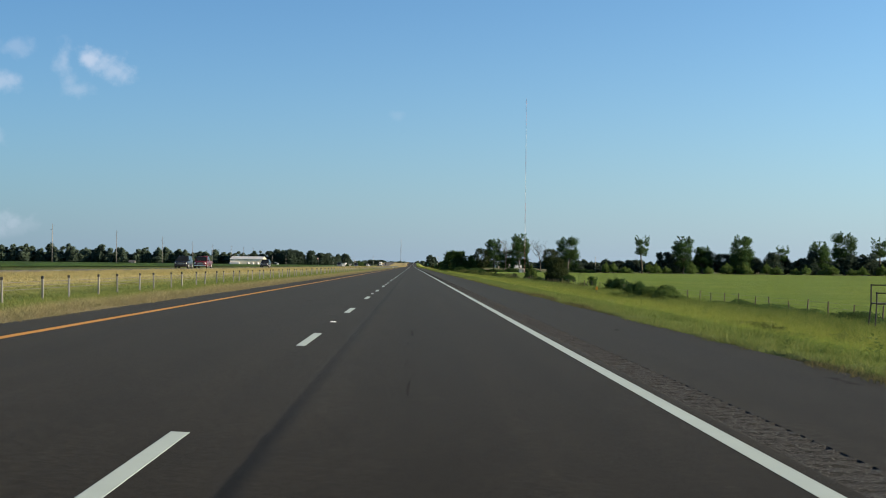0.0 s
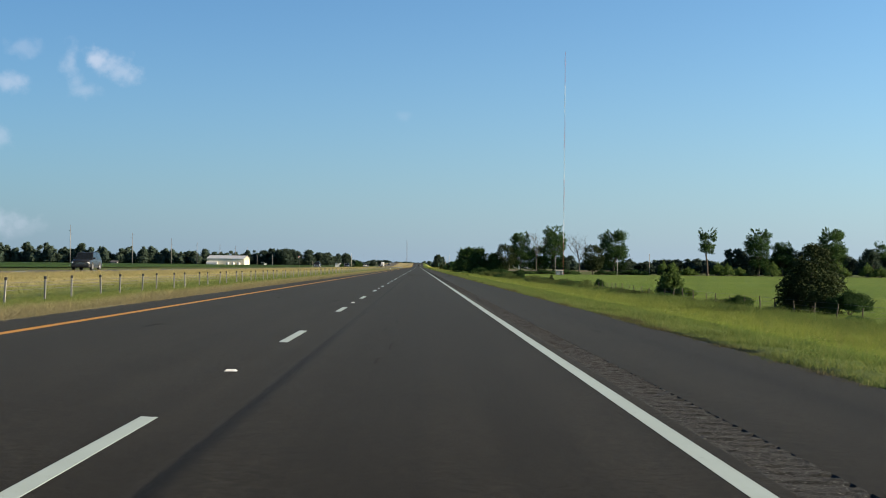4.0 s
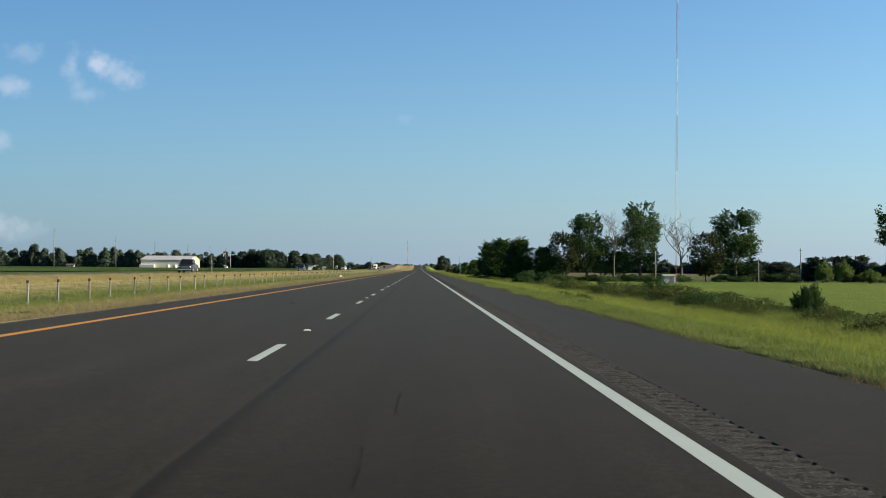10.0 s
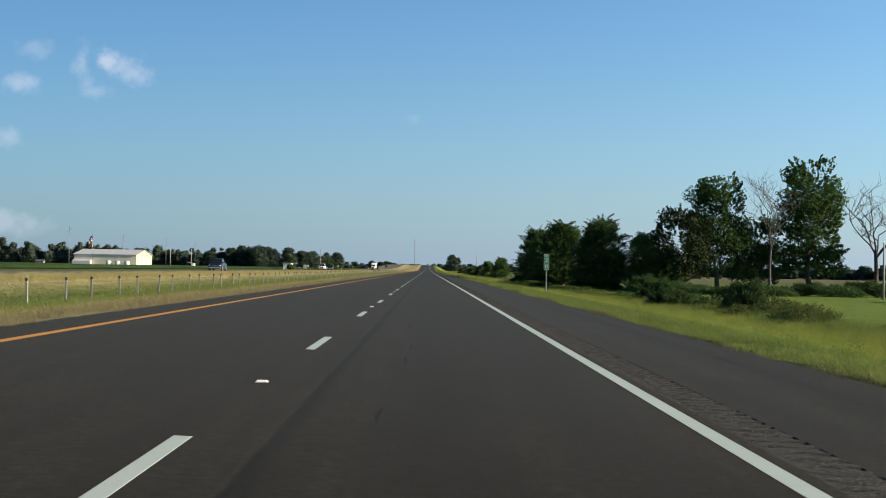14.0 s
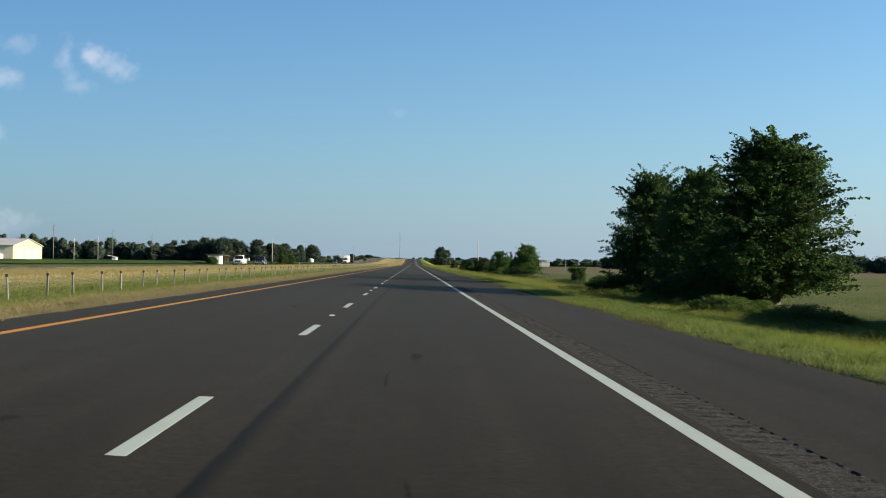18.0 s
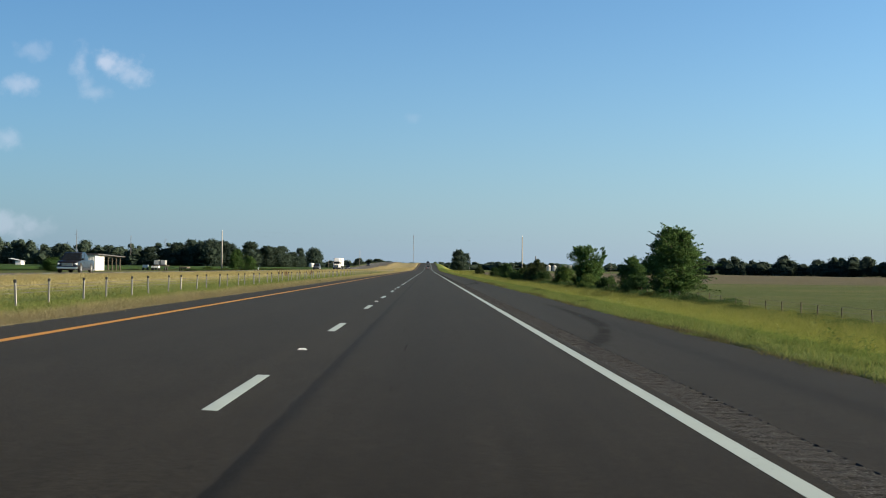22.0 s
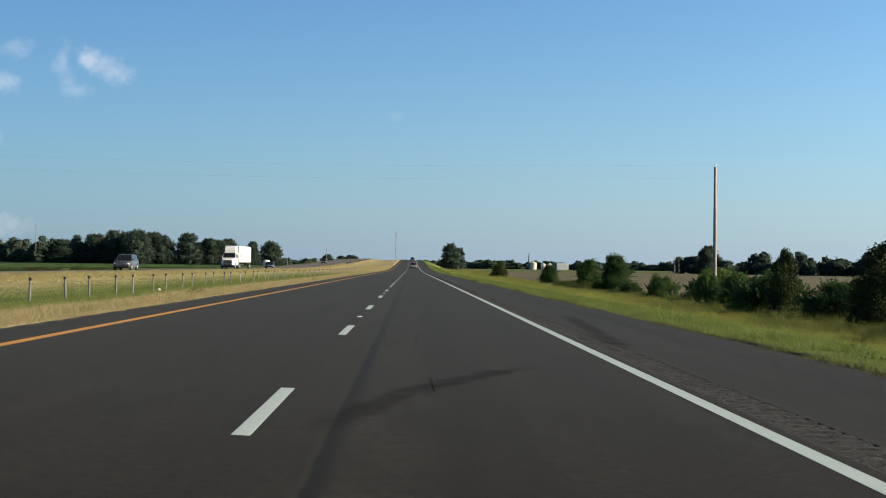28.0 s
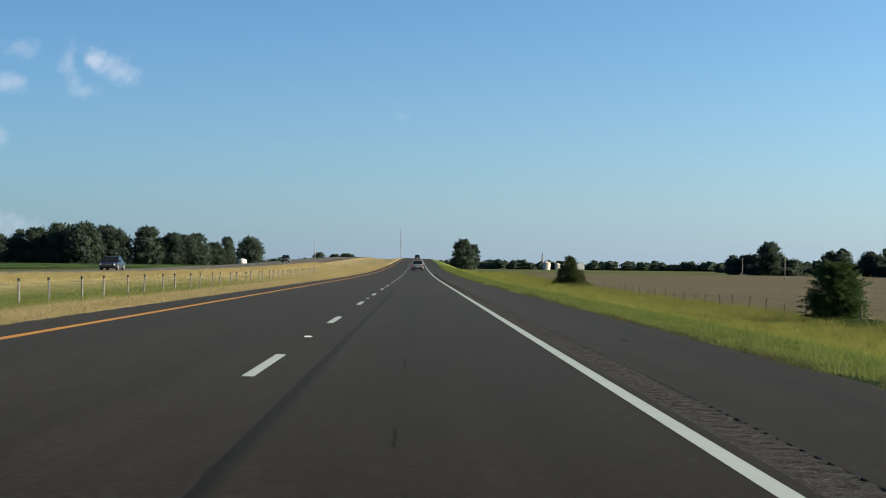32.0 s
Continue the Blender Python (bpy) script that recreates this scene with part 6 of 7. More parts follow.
def build_sign():
    x, y = 9.25, 624.3
    z0 = base_z(x, y)
    sign = thing("mile_sign", (x, y, z0), label="narrow green mile marker sign reading MILE 20 on a steel post", category="road sign")
    p = Mesh()
    p.box(-0.035, 0.035, -0.02, 0.02, -0.4, 2.62, 0.008)
    part("post", p, M["galv"], sign)
    b = Mesh()
    b.box(-0.165, 0.165, -0.03, -0.021, 1.62, 2.64, 0.003)
    board = part("panel", b, M["sign_green"], sign, "green sign panel")
    for a, c, d, e in ((-0.155, 0.155, 2.615, 2.628), (-0.155, 0.155, 1.632, 1.645), (-0.155, -0.142, 1.645, 2.615), (0.142, 0.155, 1.645, 2.615)):
        m = Mesh()
        m.box(a, c, -0.034, -0.0305, d, e)
        part("border", m, M["sign_white"], board)
    for text, size, z in (("MILE", 0.12, 2.47), ("2", 0.36, 2.12), ("0", 0.36, 1.72)):
        cu = bpy.data.curves.new("letters", "FONT")
        cu.body, cu.size, cu.align_x, cu.extrude = text, size, "CENTER", 0.002
        tmp = new("letters", cu)
        dg = bpy.context.evaluated_depsgraph_get()
        me = bpy.data.meshes.new_from_object(tmp.evaluated_get(dg))
        bpy.data.objects.remove(tmp)
        ob = part("letters", me, None, board, "white letters")
        me.materials.clear()
        me.materials.append(M["sign_white"])
        ob.matrix_basis = Matrix.LocRotScale((0, -0.036, z), Euler((radians(90), 0, 0)), None)


def build_stand():
    x, y = 25.4, 57
    st = thing("hunting_stand", (x, y, base_z(x, y)), label="dark metal hunting stand with a seat rail by the fence", category="stand")
    for a, b in ((-0.45, -0.4), (0.45, -0.4), (-0.45, 0.4), (0.45, 0.4)):
        m = Mesh()
        m.tube([(a * 1.3, b * 1.3, -0.2), (a, b, 1.3), (a, b, 2.3 if b > 0 else 1.9)], 0.04, 6)
        part("leg", m, M["black_trim"], st)
    for z, b0, b1 in ((1.3, -0.4, 0.4), (2.25, 0.4, 0.4), (1.85, -0.4, -0.4)):
        m = Mesh()
        m.tube([(-0.47, b0, z), (0.47, b0, z)], 0.035, 6)
        m.tube([(-0.47, b1, z), (0.47, b1, z)], 0.035, 6)
        part("rail", m, M["black_trim"], st)
    s = Mesh()
    s.box(-0.45, 0.45, -0.38, 0.38, 1.3, 1.36, 0.02)
    part("seat", s, M["black_trim"], st)


def build_litter():
    bag = thing("litter_bag", label="crumpled white plastic bag lying in the median grass", category="litter", group="litter in the median")
    rnd = random.Random(8)
    for sx, sy, sz, ox, oz, tilt, nm in ((0.16, 0.13, 0.13, -0.1, 0.1, 0.3, "bag"), (0.2, 0.08, 0.05, 0.18, 0.02, -0.2, "torn_flap")):
        m = Mesh()
        rings = []
        for k in range(7):
            a = math.pi * k / 6
            rings.append([(ox + math.sin(a) * math.cos(b) * sx * rnd.uniform(0.75, 1.15), math.sin(a) * math.sin(b) * sy * rnd.uniform(0.75, 1.15), oz + math.cos(a) * sz + tilt * math.sin(a) * math.cos(b) * sx) for b in (2 * math.pi * j / 9 for j in range(9))])
        m.loft(rings, True)
        part(nm, m, M["poly_white"], bag)
    copy_thing(bag, place(-11.9, 1153.2, base_z(-11.9, 1153.2) + 0.1, 70, 0.5))
    bag.matrix_basis = place(-6.0, 514.4, base_z(-6.0, 514.4) + 0.12, 25)
    scrap = thing("tyre_scrap", (-6.9, 1047.0, base_z(-6.9, 1047) + 0.03), 20, "torn strip of black tyre tread lying on the median bank", "tyre scrap")
    m = Mesh()
    m.loft([[(-0.1 + 0.03 * math.sin(k), k * 0.16, 0.02 + 0.14 * math.sin(k * 0.55)), (0.12, k * 0.16, 0.03 + 0.16 * math.sin(k * 0.55 + 0.3)), (0.12, k * 0.16, 0.07 + 0.16 * math.sin(k * 0.55 + 0.3)), (-0.1 + 0.03 * math.sin(k), k * 0.16, 0.06 + 0.14 * math.sin(k * 0.55))] for k in range(8)], True)
    part("tread", m, M["tyre"], scrap)


def build_docks():
    """Rust-brown seed stalks standing in the straw of the median."""
    rnd = random.Random(31)
    for y in (1034.5, 1035.8, 1037.0, 1038.2, 1039.6, 1041.2, 1063.5, 1066, 1071.5, 1073.2, 1076.8, 1083.5):
        x = -18.6 + rnd.uniform(-0.6, 0.6)
        d = thing("dock_plant", (x, y, base_z(x, y)), rnd.uniform(0, 360), "rust-brown dock stalks gone to seed in the median", "weed", "dock plants in the median")
        m, top = Mesh(), Mesh()
        for k in range(4):
            a, h = rnd.uniform(0, 6.28), rnd.uniform(0.55, 0.95)
            ex, ey = math.cos(a) * 0.16, math.sin(a) * 0.16
            m.tube([(0, 0, -0.05), (ex * 0.5, ey * 0.5, h * 0.5), (ex, ey, h)], [0.012, 0.009, 0.005], 4, False)
            for q in range(7):
                u = 0.5 + 0.5 * q / 6
                r = 0.042 * (1.15 - u * 0.7) * rnd.uniform(0.7, 1.3)
                top.tube([(ex * u, ey * u, h * u - 0.05), (ex * u + rnd.uniform(-0.03, 0.03), ey * u, h * u), (ex * u, ey * u, h * u + 0.05)], [r * 0.3, r, r * 0.2], 5)
        part("stalk", m, M["dock"], d)
        part("seed_head", top, M["dock"], d, "rust-brown seed heads")


def build_totes():
    """Two caged white tanks on a low trailer, with boxes beside it."""
    first = None
    for x in (-52.5, -51.2):
        if first is None:
            first = thing("caged_tank", (x, 1113.2, base_z(x, 1113) + 1.02), label="white plastic tank in a grey wire cage on a trailer", category="tank", group="caged tanks")
            m = Mesh()
            m.box(-0.5, 0.5, -0.58, 0.58, 0.14, 1.05, 0.08)
            part("tank", m, M["poly_white"], first)
            m = Mesh()
            m.box(-0.54, 0.54, -0.62, 0.62, 0.0, 0.13, 0.01)
            part("pallet", m, M["post_wood"], first)
            for k in range(5):
                z = 0.2 + k * 0.2
                m = Mesh()
                m.tube([(-0.55, -0.63, z), (0.55, -0.63, z), (0.55, 0.63, z), (-0.55, 0.63, z), (-0.55, -0.63, z)], 0.018, 4)
                part("cage_bar", m, M["galv"], first)
        else:
            copy_thing(first, place(x, 1113.2, base_z(x, 1113) + 1.02))
    t = thing("flat_trailer", (-51.8, 1113.2, base_z(-51.8, 1113)), label="low flat farm trailer carrying two caged tanks", category="trailer")
    m = Mesh()
    m.box(-1.6, 1.6, -1.0, 1.0, 0.85, 1.0, 0.03)
    part("deck", m, M["post_wood"], t)
    for sx in (-1.1, 1.1):
        for sy in (-0.9, 0.9):
            w = Mesh()
            w.cyl((sx, sy, 0.4), (1, 0, 0), 0.4, 0.2, 14)
            part("wheel", w, M["tyre"], t)
    m = Mesh()
    m.tube([(1.6, 0, 0.8), (2.6, 0, 0.6), (3.4, 0, 0.45)], 0.05, 6)
    part("drawbar", m, M["black_trim"], t)
    p = thing("marker_post", (-40.0, 1172.8, base_z(-40, 1172.8)), label="short white marker post beside the opposite road", category="post")
    m = Mesh()
    m.box(-0.09, 0.09, -0.05, 0.05, -0.2, 0.62, 0.02)
    part("post", m, M["poly_white"], p)
    m = Mesh()
    m.box(-0.16, 0.16, -0.09, 0.09, 0.62, 0.95, 0.04)
    part("cap", m, M["poly_white"], p)


def build_flag():
    """A flag hanging in folds from a slim pole beyond the opposite road."""
    x, y = -53.3, 753.4
    st = thing("flagpole", (x, y, base_z(x, y)), 0, "slim grey flagpole beyond the opposite road", "flagpole")
    m = Mesh()
    m.tube([(0, 0, -0.3), (0, 0, 2.8), (0, 0, 5.75)], [0.04, 0.034, 0.024], 8)
    part("pole", m, M["galv"], st, smooth=True)
    m = Mesh()
    m.tube([(0, 0, 5.73), (0, 0, 5.79), (0, 0, 5.85)], [0.02, 0.05, 0.02], 8)
    part("finial", m, M["galv"], st)
    flag = thing("flag", (x, y, base_z(x, y)), 0, "drooping striped red and white flag with a blue corner", "flag")

    def cloth(u, v):
        # u along the fly, v down the hoist; the fly droops and folds
        return (-0.05 - 0.62 * u + 0.05 * math.sin(u * 9), 0.10 * math.sin(u * 11 + v * 2), 5.6 - 0.9 * v - 0.75 * u ** 1.5)
    for k in range(13):
        v0, v1 = k / 13, (k + 1) / 13
        u0 = 0.42 if k < 7 else 0.0
        m = Mesh()
        for q in range(8):
            a, b = u0 + (1 - u0) * q / 8, u0 + (1 - u0) * (q + 1) / 8
            m.quad(cloth(a, v0), cloth(b, v0), cloth(b, v1), cloth(a, v1))
        part("stripe", m, M["flag_red" if k % 2 == 0 else "sign_white"], flag)
    m = Mesh()
    for q in range(6):
        a, b = 0.42 * q / 6, 0.42 * (q + 1) / 6
        m.quad(cloth(a, 0), cloth(b, 0), cloth(b, 7 / 13), cloth(a, 7 / 13))
    part("canton", m, M["flag_blue"], flag, "dark blue corner")


def build_small_shed():
    """A low white shed with a slanting roof out in the field."""
    x, y = -131.6, 1276.5
    sh = thing("small_shed", (x, y, 0.1), 0, "small white shed with a grey slanting roof in the field", "shed")
    m = Mesh()
    m.prism([(-2, 0), (2, 0), (2, 1.7), (-2, 1.9)], -0.1, 1.6)
    part("wall", m, M["white_sheet"], sh)
    m = Mesh()
    m.loft([[(-2.4, -2.3, 2.7), (-2.4, 2.3, 2.7), (-2.4, 2.3, 2.82), (-2.4, -2.3, 2.82)], [(1.8, -2.3, 1.85), (1.8, 2.3, 1.85), (1.8, 2.3, 1.97), (1.8, -2.3, 1.97)]], True)
    part("roof", m, M["roof_sheet"], sh)
    for px in (-2.2, -0.3):
        for py in (-1.9, 1.9):
            m = Mesh()
            m.box(px - 0.06, px + 0.06, py - 0.06, py + 0.06, 0, 2.62 if px < -1 else 2.28, 0.01)
            part("post", m, M["post_wood"], sh)


def build_stake():
    x, y = 20.6, 125.5
    st = thing("marker_stake", (x, y, base_z(x, y)), 0, "thin marker stake with a yellow plate in the roadside grass", "marker stake")
    m = Mesh()
    m.box(-0.03, 0.03, -0.025, 0.025, -0.2, 1.0, 0.008)
    part("post", m, M["post_wood"], st)
    m = Mesh()
    m.box(-0.11, 0.11, -0.045, -0.028, 0.76, 1.08, 0.004)
    part("plate", m, M["yellow"], st, "yellow plate")


build_docks()
build_totes()
build_stake()
build_flag()
build_small_shed()
build_litter()
build_barn()
build_shed()
build_small_buildings()
build_sign()
build_stand()

# ---------------------------------------------------------------- vehicles


def wheel(parent, x, y, r, w):
    t = Mesh()
    t.tube([(x - w / 2, y, r), (x - w * 0.42, y, r), (x + w * 0.42, y, r), (x + w / 2, y, r)], [r * 0.9, r, r, r * 0.9], 20)
    ob = part("wheel", t, M["tyre"], parent)
    m = Mesh()
    s = 1 if x > 0 else -1
    m.tube([(x + s * w * 0.46, y, r), (x + s * w * 0.53, y, r), (x + s * w * 0.50, y, r)], [r * 0.66, r * 0.6, r * 0.2], 14)
    part("rim", m, M["rim"], ob)


def body_shell(sections, name, mat, parent, label=""):
    """Lofts a body from cross-sections (y, half width low, half width high, z low, z high)."""
    m = Mesh()
    rings = []
    for y, wl, wh, zl, zh in sections:
        zm = zl + (zh - zl) * 0.55
        wm = max(wl, wh)
        rings.append([(-wl * 0.92, y, zl), (wl * 0.92, y, zl), (wl, y, zl + 0.06), (wm, y, zm), (wh, y, zh - 0.05), (wh * 0.9, y, zh), (-wh * 0.9, y, zh), (-wh, y, zh - 0.05), (-wm, y, zm), (-wl, y, zl + 0.06)])
    m.loft(rings, True)
    ob = part(name, m, mat, parent, label, smooth=True)
    ob.data.set_sharp_from_angle(angle=radians(42))
    return ob


def car(kind, x, y, z, paint_mat, label, facing=-1, group="traffic"):
    """A road vehicle built nose towards -Y; facing +1 turns it away from the viewer."""
    v = thing(kind, (x, y, z), 0 if facing < 0 else 180, label, {"suv": "car", "sedan": "car", "pickup_truck": "pickup truck"}[kind], group)
    pm = M[paint_mat]
    dims = {"suv": (4.8, 0.96, 1.78, 0.37), "sedan": (4.7, 0.91, 1.46, 0.33), "pickup_truck": (5.8, 1.0, 1.88, 0.40)}[kind]
    ln, hw, ht, wr = dims
    f, b = -ln / 2, ln / 2
    hood = 0.60 * ht
    body_shell([(f, hw * 0.74, hw * 0.68, 0.38, hood * 0.76), (f + 0.04, hw * 0.84, hw * 0.78, 0.33, hood * 0.83), (f + 0.16, hw * 0.93, hw * 0.87, 0.29, hood * 0.91), (f + 0.45, hw * 0.98, hw * 0.92, 0.27, hood * 0.96), (f + 1.1, hw, hw * 0.94, 0.26, hood), (f + 1.5, hw, hw * 0.95, 0.26, hood + 0.02),
                (b - 0.3, hw, hw * 0.95, 0.28, hood + 0.03), (b - 0.06, hw * 0.97, hw * 0.92, 0.32, hood), (b, hw * 0.9, hw * 0.88, 0.4, hood * 0.95)], "body", pm, v)
    c1 = f + (1.25 if kind != "sedan" else 1.35)
    c2 = {"suv": b - 0.15, "sedan": b - 0.75, "pickup_truck": b - 2.0}[kind]
    r1, r2 = c1 + 0.75, c2 - (0.3 if kind != "sedan" else 0.7)
    roof = Mesh()
    g = hw * 0.93
    t = hw * 0.76
    lo, hi = hood - 0.02, ht - 0.05
    roof.loft([[(-g, c1, lo), (g, c1, lo), (g, c2, lo), (-g, c2, lo)], [(-t, r1, hi), (t, r1, hi), (t, r2, hi), (-t, r2, hi)], [(-t * 0.95, r1 + 0.05, ht - 0.02), (t * 0.95, r1 + 0.05, ht - 0.02), (t * 0.95, r2 - 0.03, ht - 0.02), (-t * 0.95, r2 - 0.03, ht - 0.02)],
               [(-t * 0.78, r1 + 0.22, ht), (t * 0.78, r1 + 0.22, ht), (t * 0.78, r2 - 0.16, ht), (-t * 0.78, r2 - 0.16, ht)]], True)
    cab = part("cabin", roof, pm, v, smooth=True)
    cab.data.set_sharp_from_angle(angle=radians(48))

    def pane(name, corners, push):
        m = Mesh()
        p = [Vector(q) for q in corners]
        n = (p[1] - p[0]).cross(p[3] - p[0]).normalized() * push
        cen = sum(p, Vector()) / 4
        a = [tuple(cen + (q - cen) * 0.88 + n * 0.012) for q in p]
        c = [tuple(cen + (q - cen) * 0.90 - n * 0.02) for q in p]
        m.loft([c, a], True)
        part(name, m, M["glass"], cab, "dark tinted glass")
    pane("windscreen", ((-g, c1, lo), (g, c1, lo), (t, r1, hi), (-t, r1, hi)), 1)
    pane("rear_window", ((g, c2, lo), (-g, c2, lo), (-t, r2, hi), (t, r2, hi)), 1)
    for s in (-1, 1):
        mid = (c1 + c2) / 2
        rm = (r1 + r2) / 2
        for a, q, ra, rq in ((c1, mid, r1, rm), (mid, c2, rm, r2)):
            cs = [(s * g, a, lo), (s * g, q, lo), (s * t, rq, hi), (s * t, ra, hi)]
            pane("side_window", cs if s > 0 else cs[::-1], 1)
        m = Mesh()
        m.box(s * (hw + 0.02) - 0.1, s * (hw + 0.02) + 0.1, c1 + 0.28, c1 + 0.40, hood + 0.04, hood + 0.2, 0.03)
        part("door_mirror", m, pm, v)
        h = Mesh()
        h.box(s * hw * 0.70 - 0.17, s * hw * 0.70 + 0.17, f + 0.0, f + 0.22, hood * 0.64, hood * 0.78, 0.05)
        part("headlight", h, M["lamp"], v, "clear headlamp lens")
        k = Mesh()
        k.box(s * hw * 0.80 - 0.1, s * hw * 0.80 + 0.1, b - 0.1, b + 0.015, hood * 0.62, hood * 0.92, 0.02)
        part("tail_light", k, M["tail"], v, "red tail lamp")
        for wy in (f + 0.95, b - 1.0 if kind != "pickup_truck" else b - 1.25):
            wheel(v, s * (hw - 0.10), wy, wr, 0.24)
            m = Mesh()
            m.cyl((s * (hw - 0.02), wy, wr + 0.03), (1, 0, 0), wr * 1.17, 0.05, 22)
            part("wheel_arch", m, M["black_trim"], v, "dark wheel arch")
        m = Mesh()
        m.box(s * (hw - 0.01) - 0.02, s * (hw - 0.01) + 0.02, f + 1.5, b - 1.6, 0.25, 0.40, 0.01)
        part("sill", m, M["black_trim"], v, "dark sill trim")
        m = Mesh()
        m.box(s * (hw + 0.004) - 0.012, s * (hw + 0.004) + 0.012, mid - 0.45, mid - 0.25, hood * 0.82, hood * 0.86)
        part("door_handle", m, M["chrome"], v)
    m = Mesh()
    m.box(-hw * 0.5, hw * 0.5, f - 0.025, f + 0.06, hood * 0.52, hood * 0.80, 0.02)
    gr = part("grille", m, M["black_trim"], v, "black grille")
    for q in (0.58, 0.66, 0.74):
        m = Mesh()
        m.box(-hw * 0.48, hw * 0.48, f - 0.04, f - 0.026, hood * q - 0.012, hood * q + 0.012)
        part("grille_bar", m, M["chrome"], gr)
    for y0, y1, nm in ((f - 0.06, f + 0.12, "front_bumper"), (b - 0.1, b + 0.07, "rear_bumper")):
        m = Mesh()
        m.box(-hw * 0.92, hw * 0.92, y0, y1, 0.34, 0.56, 0.04)
        part(nm, m, M["chrome"] if kind == "pickup_truck" else M["black_trim"], v)
    m = Mesh()
    m.box(-0.15, 0.15, b + 0.02, b + 0.035, hood * 0.5, hood * 0.5 + 0.15)
    part("number_plate", m, M["sign_white"], v)
    if kind == "pickup_truck":
        m = Mesh()
        m.box(-hw * 0.80, hw * 0.80, c2 + 0.06, b - 0.12, hood + 0.028, hood + 0.034)
        part("bed_liner", m, M["black_trim"], v, "dark open load bed")
    return v


def semi(x, y, z):
    v = thing("semi_truck", (x, y, z), 0, "white tractor unit pulling a long white box trailer", "truck", "traffic")
    f = -11.2
    hood = Mesh()
    hood.loft([[(-0.85, f, 0.7), (0.85, f, 0.7), (0.8, f, 1.55), (-0.8, f, 1.55)], [(-1.1, f + 0.4, 0.6), (1.1, f + 0.4, 0.6), (0.92, f + 0.3, 1.75), (-0.92, f + 0.3, 1.75)],
               [(-1.2, f + 1.6, 0.6), (1.2, f + 1.6, 0.6), (1.1, f + 1.7, 1.95), (-1.1, f + 1.7, 1.95)]], True)
    part("hood", hood, M["car_white"], v)
    cab = Mesh()
    cab.loft([[(-1.2, f + 1.6, 0.7), (1.2, f + 1.6, 0.7), (1.25, f + 4.6, 0.7), (-1.25, f + 4.6, 0.7)], [(-1.2, f + 1.7, 1.95), (1.2, f + 1.7, 1.95), (1.25, f + 4.6, 1.95), (-1.25, f + 4.6, 1.95)],
              [(-1.08, f + 2.15, 2.7), (1.08, f + 2.15, 2.7), (1.25, f + 4.6, 2.75), (-1.25, f + 4.6, 2.75)], [(-0.98, f + 2.4, 2.86), (0.98, f + 2.4, 2.86), (1.2, f + 4.6, 2.95), (-1.2, f + 4.6, 2.95)]], True)
    c = part("cab", cab, M["car_white"], v, "white sleeper cab")
    fair = Mesh()
    fair.loft([[(-0.9, f + 2.75, 2.85), (0.9, f + 2.75, 2.85), (1.12, f + 4.6, 2.9), (-1.12, f + 4.6, 2.9)], [(-0.88, f + 2.85, 3.3), (0.88, f + 2.85, 3.3), (1.12, f + 4.6, 3.4), (-1.12, f + 4.6, 3.4)],
               [(-0.82, f + 3.15, 3.75), (0.82, f + 3.15, 3.75), (1.1, f + 4.6, 3.9), (-1.1, f + 4.6, 3.9)], [(-0.7, f + 3.5, 3.92), (0.7, f + 3.5, 3.92), (1.0, f + 4.6, 4.02), (-1.0, f + 4.6, 4.02)]], True)
    part("roof_fairing", fair, M["car_white"], c, "white roof fairing")
    visor = Mesh()
    visor.loft([[(-1.06, f + 1.98, 2.66), (1.06, f + 1.98, 2.66), (1.06, f + 2.2, 2.78), (-1.06, f + 2.2, 2.78)], [(-1.04, f + 1.96, 2.72), (1.04, f + 1.96, 2.72), (1.04, f + 2.2, 2.84), (-1.04, f + 2.2, 2.84)]], True)
    part("sun_visor", visor, M["black_trim"], c)
    w = Mesh()
    w.loft([[(-1.06, f + 1.70, 1.99), (1.06, f + 1.70, 1.99), (0.98, f + 2.12, 2.68), (-0.98, f + 2.12, 2.68)], [(-1.08, f + 1.78, 1.97), (1.08, f + 1.78, 1.97), (1.0, f + 2.2, 2.7), (-1.0, f + 2.2, 2.7)]], True)
    part("windscreen", w, M["glass"], c, "dark windscreen")
    for s in (-1, 1):
        m = Mesh()
        m.box(s * 1.215 - 0.03, s * 1.215 + 0.03, f + 2.25, f + 3.15, 1.95, 2.6, 0.02)
        part("side_window", m, M["glass"], c)
        m = Mesh()
        m.box(s * 1.5 - 0.06, s * 1.5 + 0.06, f + 1.85, f + 2.0, 1.9, 2.6, 0.03)
        part("mirror", m, M["black_trim"], c)
        m = Mesh()
        m.box(s * 0.95 - 0.16, s * 0.95 + 0.16, f + 0.1, f + 0.36, 1.0, 1.3, 0.04)
        part("headlight", m, M["lamp"], v)
        m = Mesh()
        m.cyl((s * 1.1, f + 3.9, 0.65), (0, 1, 0), 0.33, 1.5, 16)
        part("fuel_tank", m, M["chrome"], v)
        for wy in (f + 1.35, f + 5.6, f + 6.9, 9.0, 10.25):
            wheel(v, s * 1.08, wy, 0.52, 0.3)
    m = Mesh()
    m.box(-0.72, 0.72, f - 0.05, f + 0.05, 0.72, 1.55, 0.03)
    g = part("grille", m, M["black_trim"], v, "dark grille with chrome bars")
    for k in range(4):
        m = Mesh()
        m.box(-0.68, 0.68, f - 0.07, f - 0.051, 0.85 + k * 0.17, 0.9 + k * 0.17)
        part("grille_bar", m, M["chrome"], g)
    m = Mesh()
    m.box(-1.2, 1.2, f - 0.12, f + 0.25, 0.32, 0.68, 0.06)
    part("front_bumper", m, M["car_blue"], v, "dark blue bumper")
    m = Mesh()
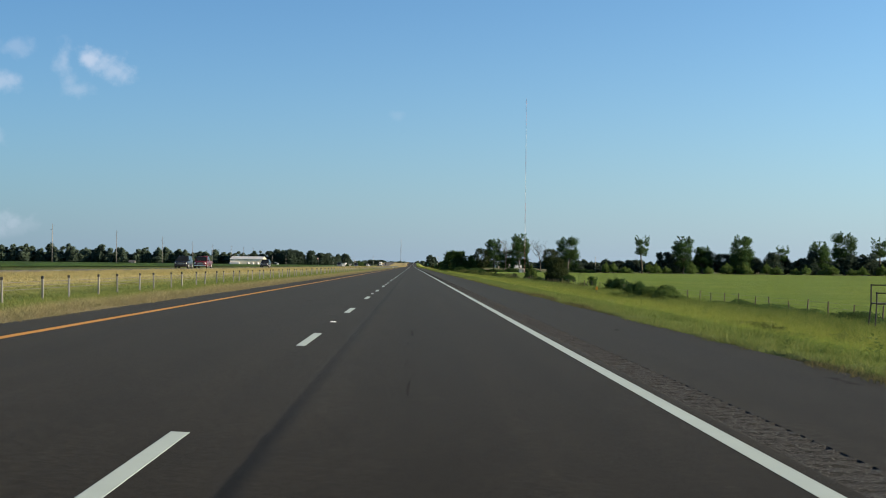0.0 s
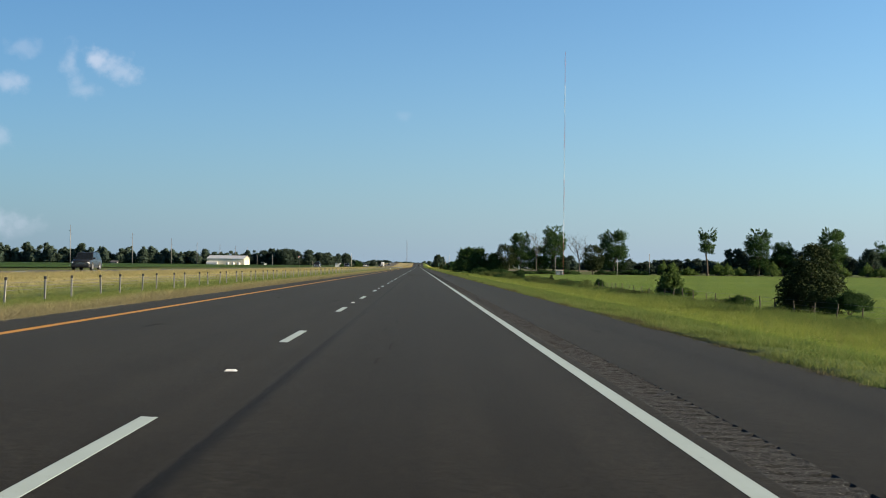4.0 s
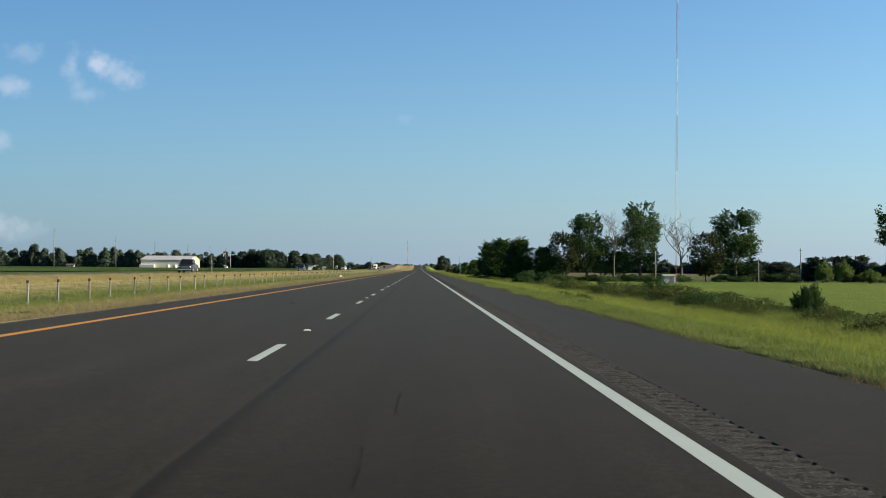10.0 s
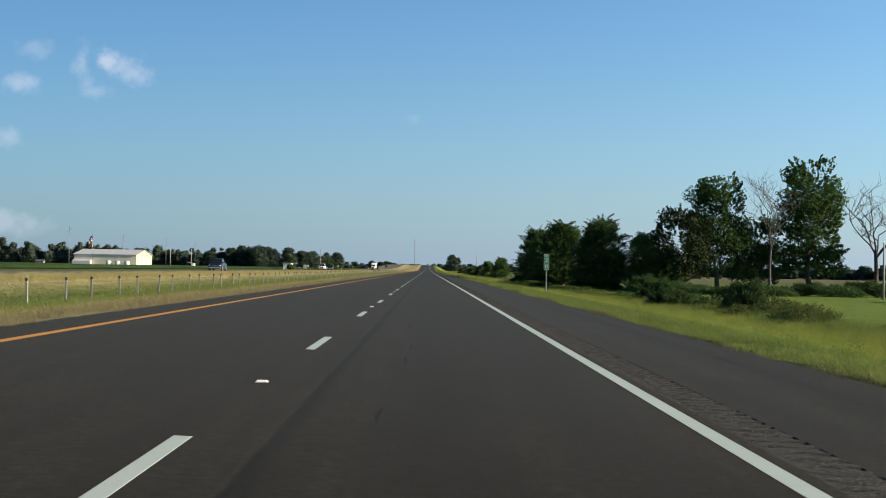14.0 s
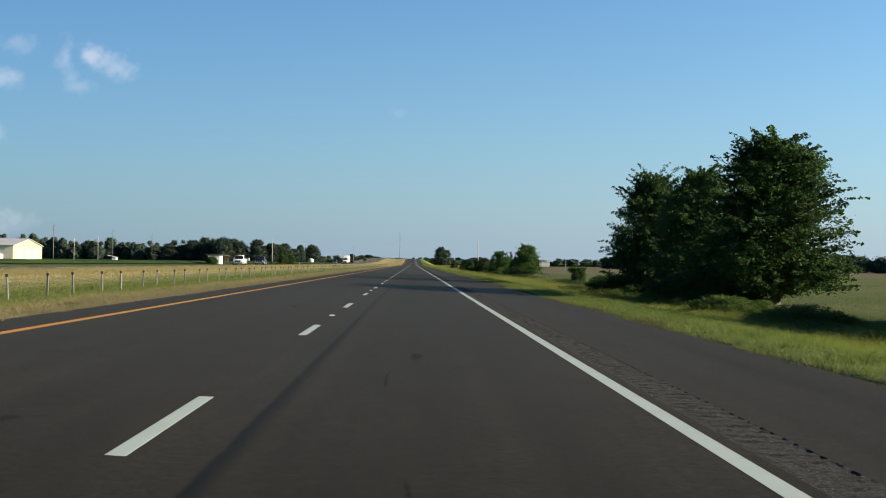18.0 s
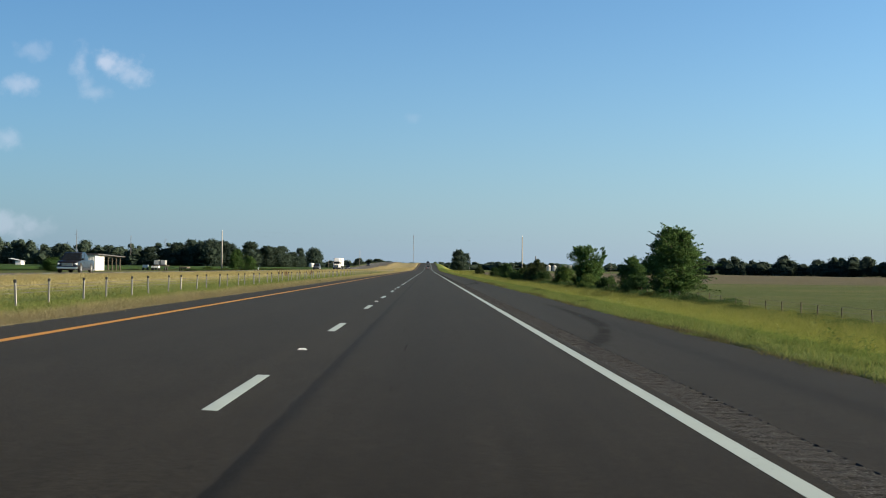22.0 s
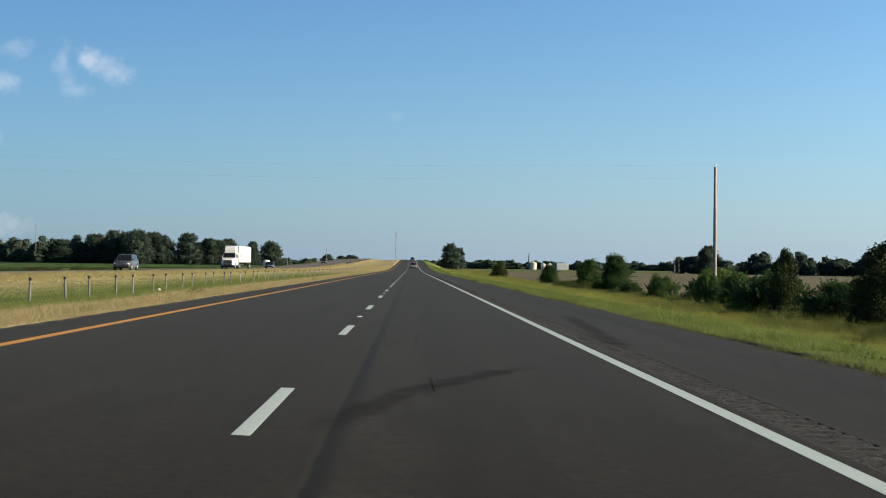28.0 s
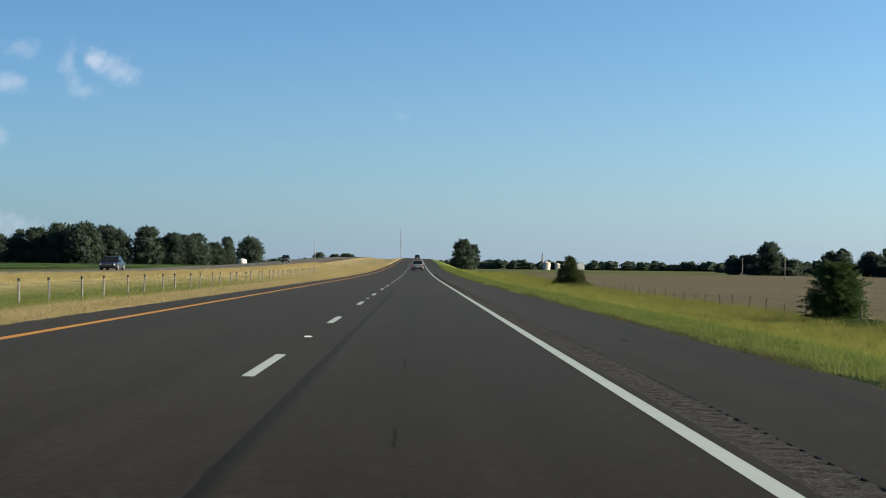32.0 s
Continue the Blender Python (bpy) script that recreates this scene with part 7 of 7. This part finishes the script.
    m.box(-0.45, 0.45, f + 1.5, 7.0, 0.7, 0.98)
    part("chassis", m, M["black_trim"], v)
    for sx in (-0.85, 0.85):
        m = Mesh()
        m.box(sx - 0.06, sx + 0.06, -1.2, -1.05, 0.35, 1.15, 0.01)
        part("landing_leg", m, M["black_trim"], v)
    m = Mesh()
    m.box(-1.1, 1.1, 10.75, 10.85, 0.55, 0.68, 0.01)
    part("rear_guard", m, M["galv"], v)
    m = Mesh()
    m.box(-1.29, 1.29, -5.4, 10.9, 1.15, 4.1, 0.05)
    t = part("trailer_box", m, M["car_white"], v, "long white box trailer")
    for s in (-1, 1):
        for z0, z1, mat in ((1.16, 1.26, "galv"), (2.52, 2.58, "galv")):
            m = Mesh()
            m.box(s * 1.297 - 0.006, s * 1.297 + 0.006, -5.3, 10.8, z0, z1)
            part("side_rail", m, M[mat], t)
        m = Mesh()
        m.tube([(s * 1.292, -3.2, 2.55), (s * 1.302, -3.2, 2.55)], [0.62, 0.6], 20)
        part("emblem", m, M["galv"], t, "plain grey oval emblem")
    return v


def build_traffic():
    def opp(x, y):
        return opp_z(x, y) + 0.01
    lane = -30.6
    on = "on the opposite carriageway"
    for kind, y, mat, lab in (("suv", 175, "car_black", "black SUV driving " + on), ("pickup_truck", 192, "car_maroon", "maroon pickup truck driving " + on), ("suv", 277, "car_grey", "dark grey SUV " + on),
                              ("pickup_truck", 567, "car_grey", "dark grey pickup truck " + on), ("pickup_truck", 740, "car_blue", "dark blue pickup truck " + on), ("pickup_truck", 939, "car_white", "white pickup truck " + on),
                              ("pickup_truck", 972, "car_black", "black pickup truck " + on), ("suv", 1231, "car_navy", "dark blue-grey SUV " + on), ("sedan", 1378, "car_blue", "dark blue car " + on), ("suv", 1560, "car_grey", "dark car far off " + on)):
        car(kind, lane, y, opp(lane, y), mat, lab)
    semi(lane, 1311 + 11.2, opp(lane, 1322))
    car("suv", 1.8, 1458, road_z(1.8, 1458) + 0.01, "car_silver", "silver SUV driving ahead in the same lane", 1)
    car("pickup_truck", 1.8, 1760, road_z(1.8, 1760) + 0.01, "car_grey", "dark pickup far ahead in the same lane", 1)


build_traffic()
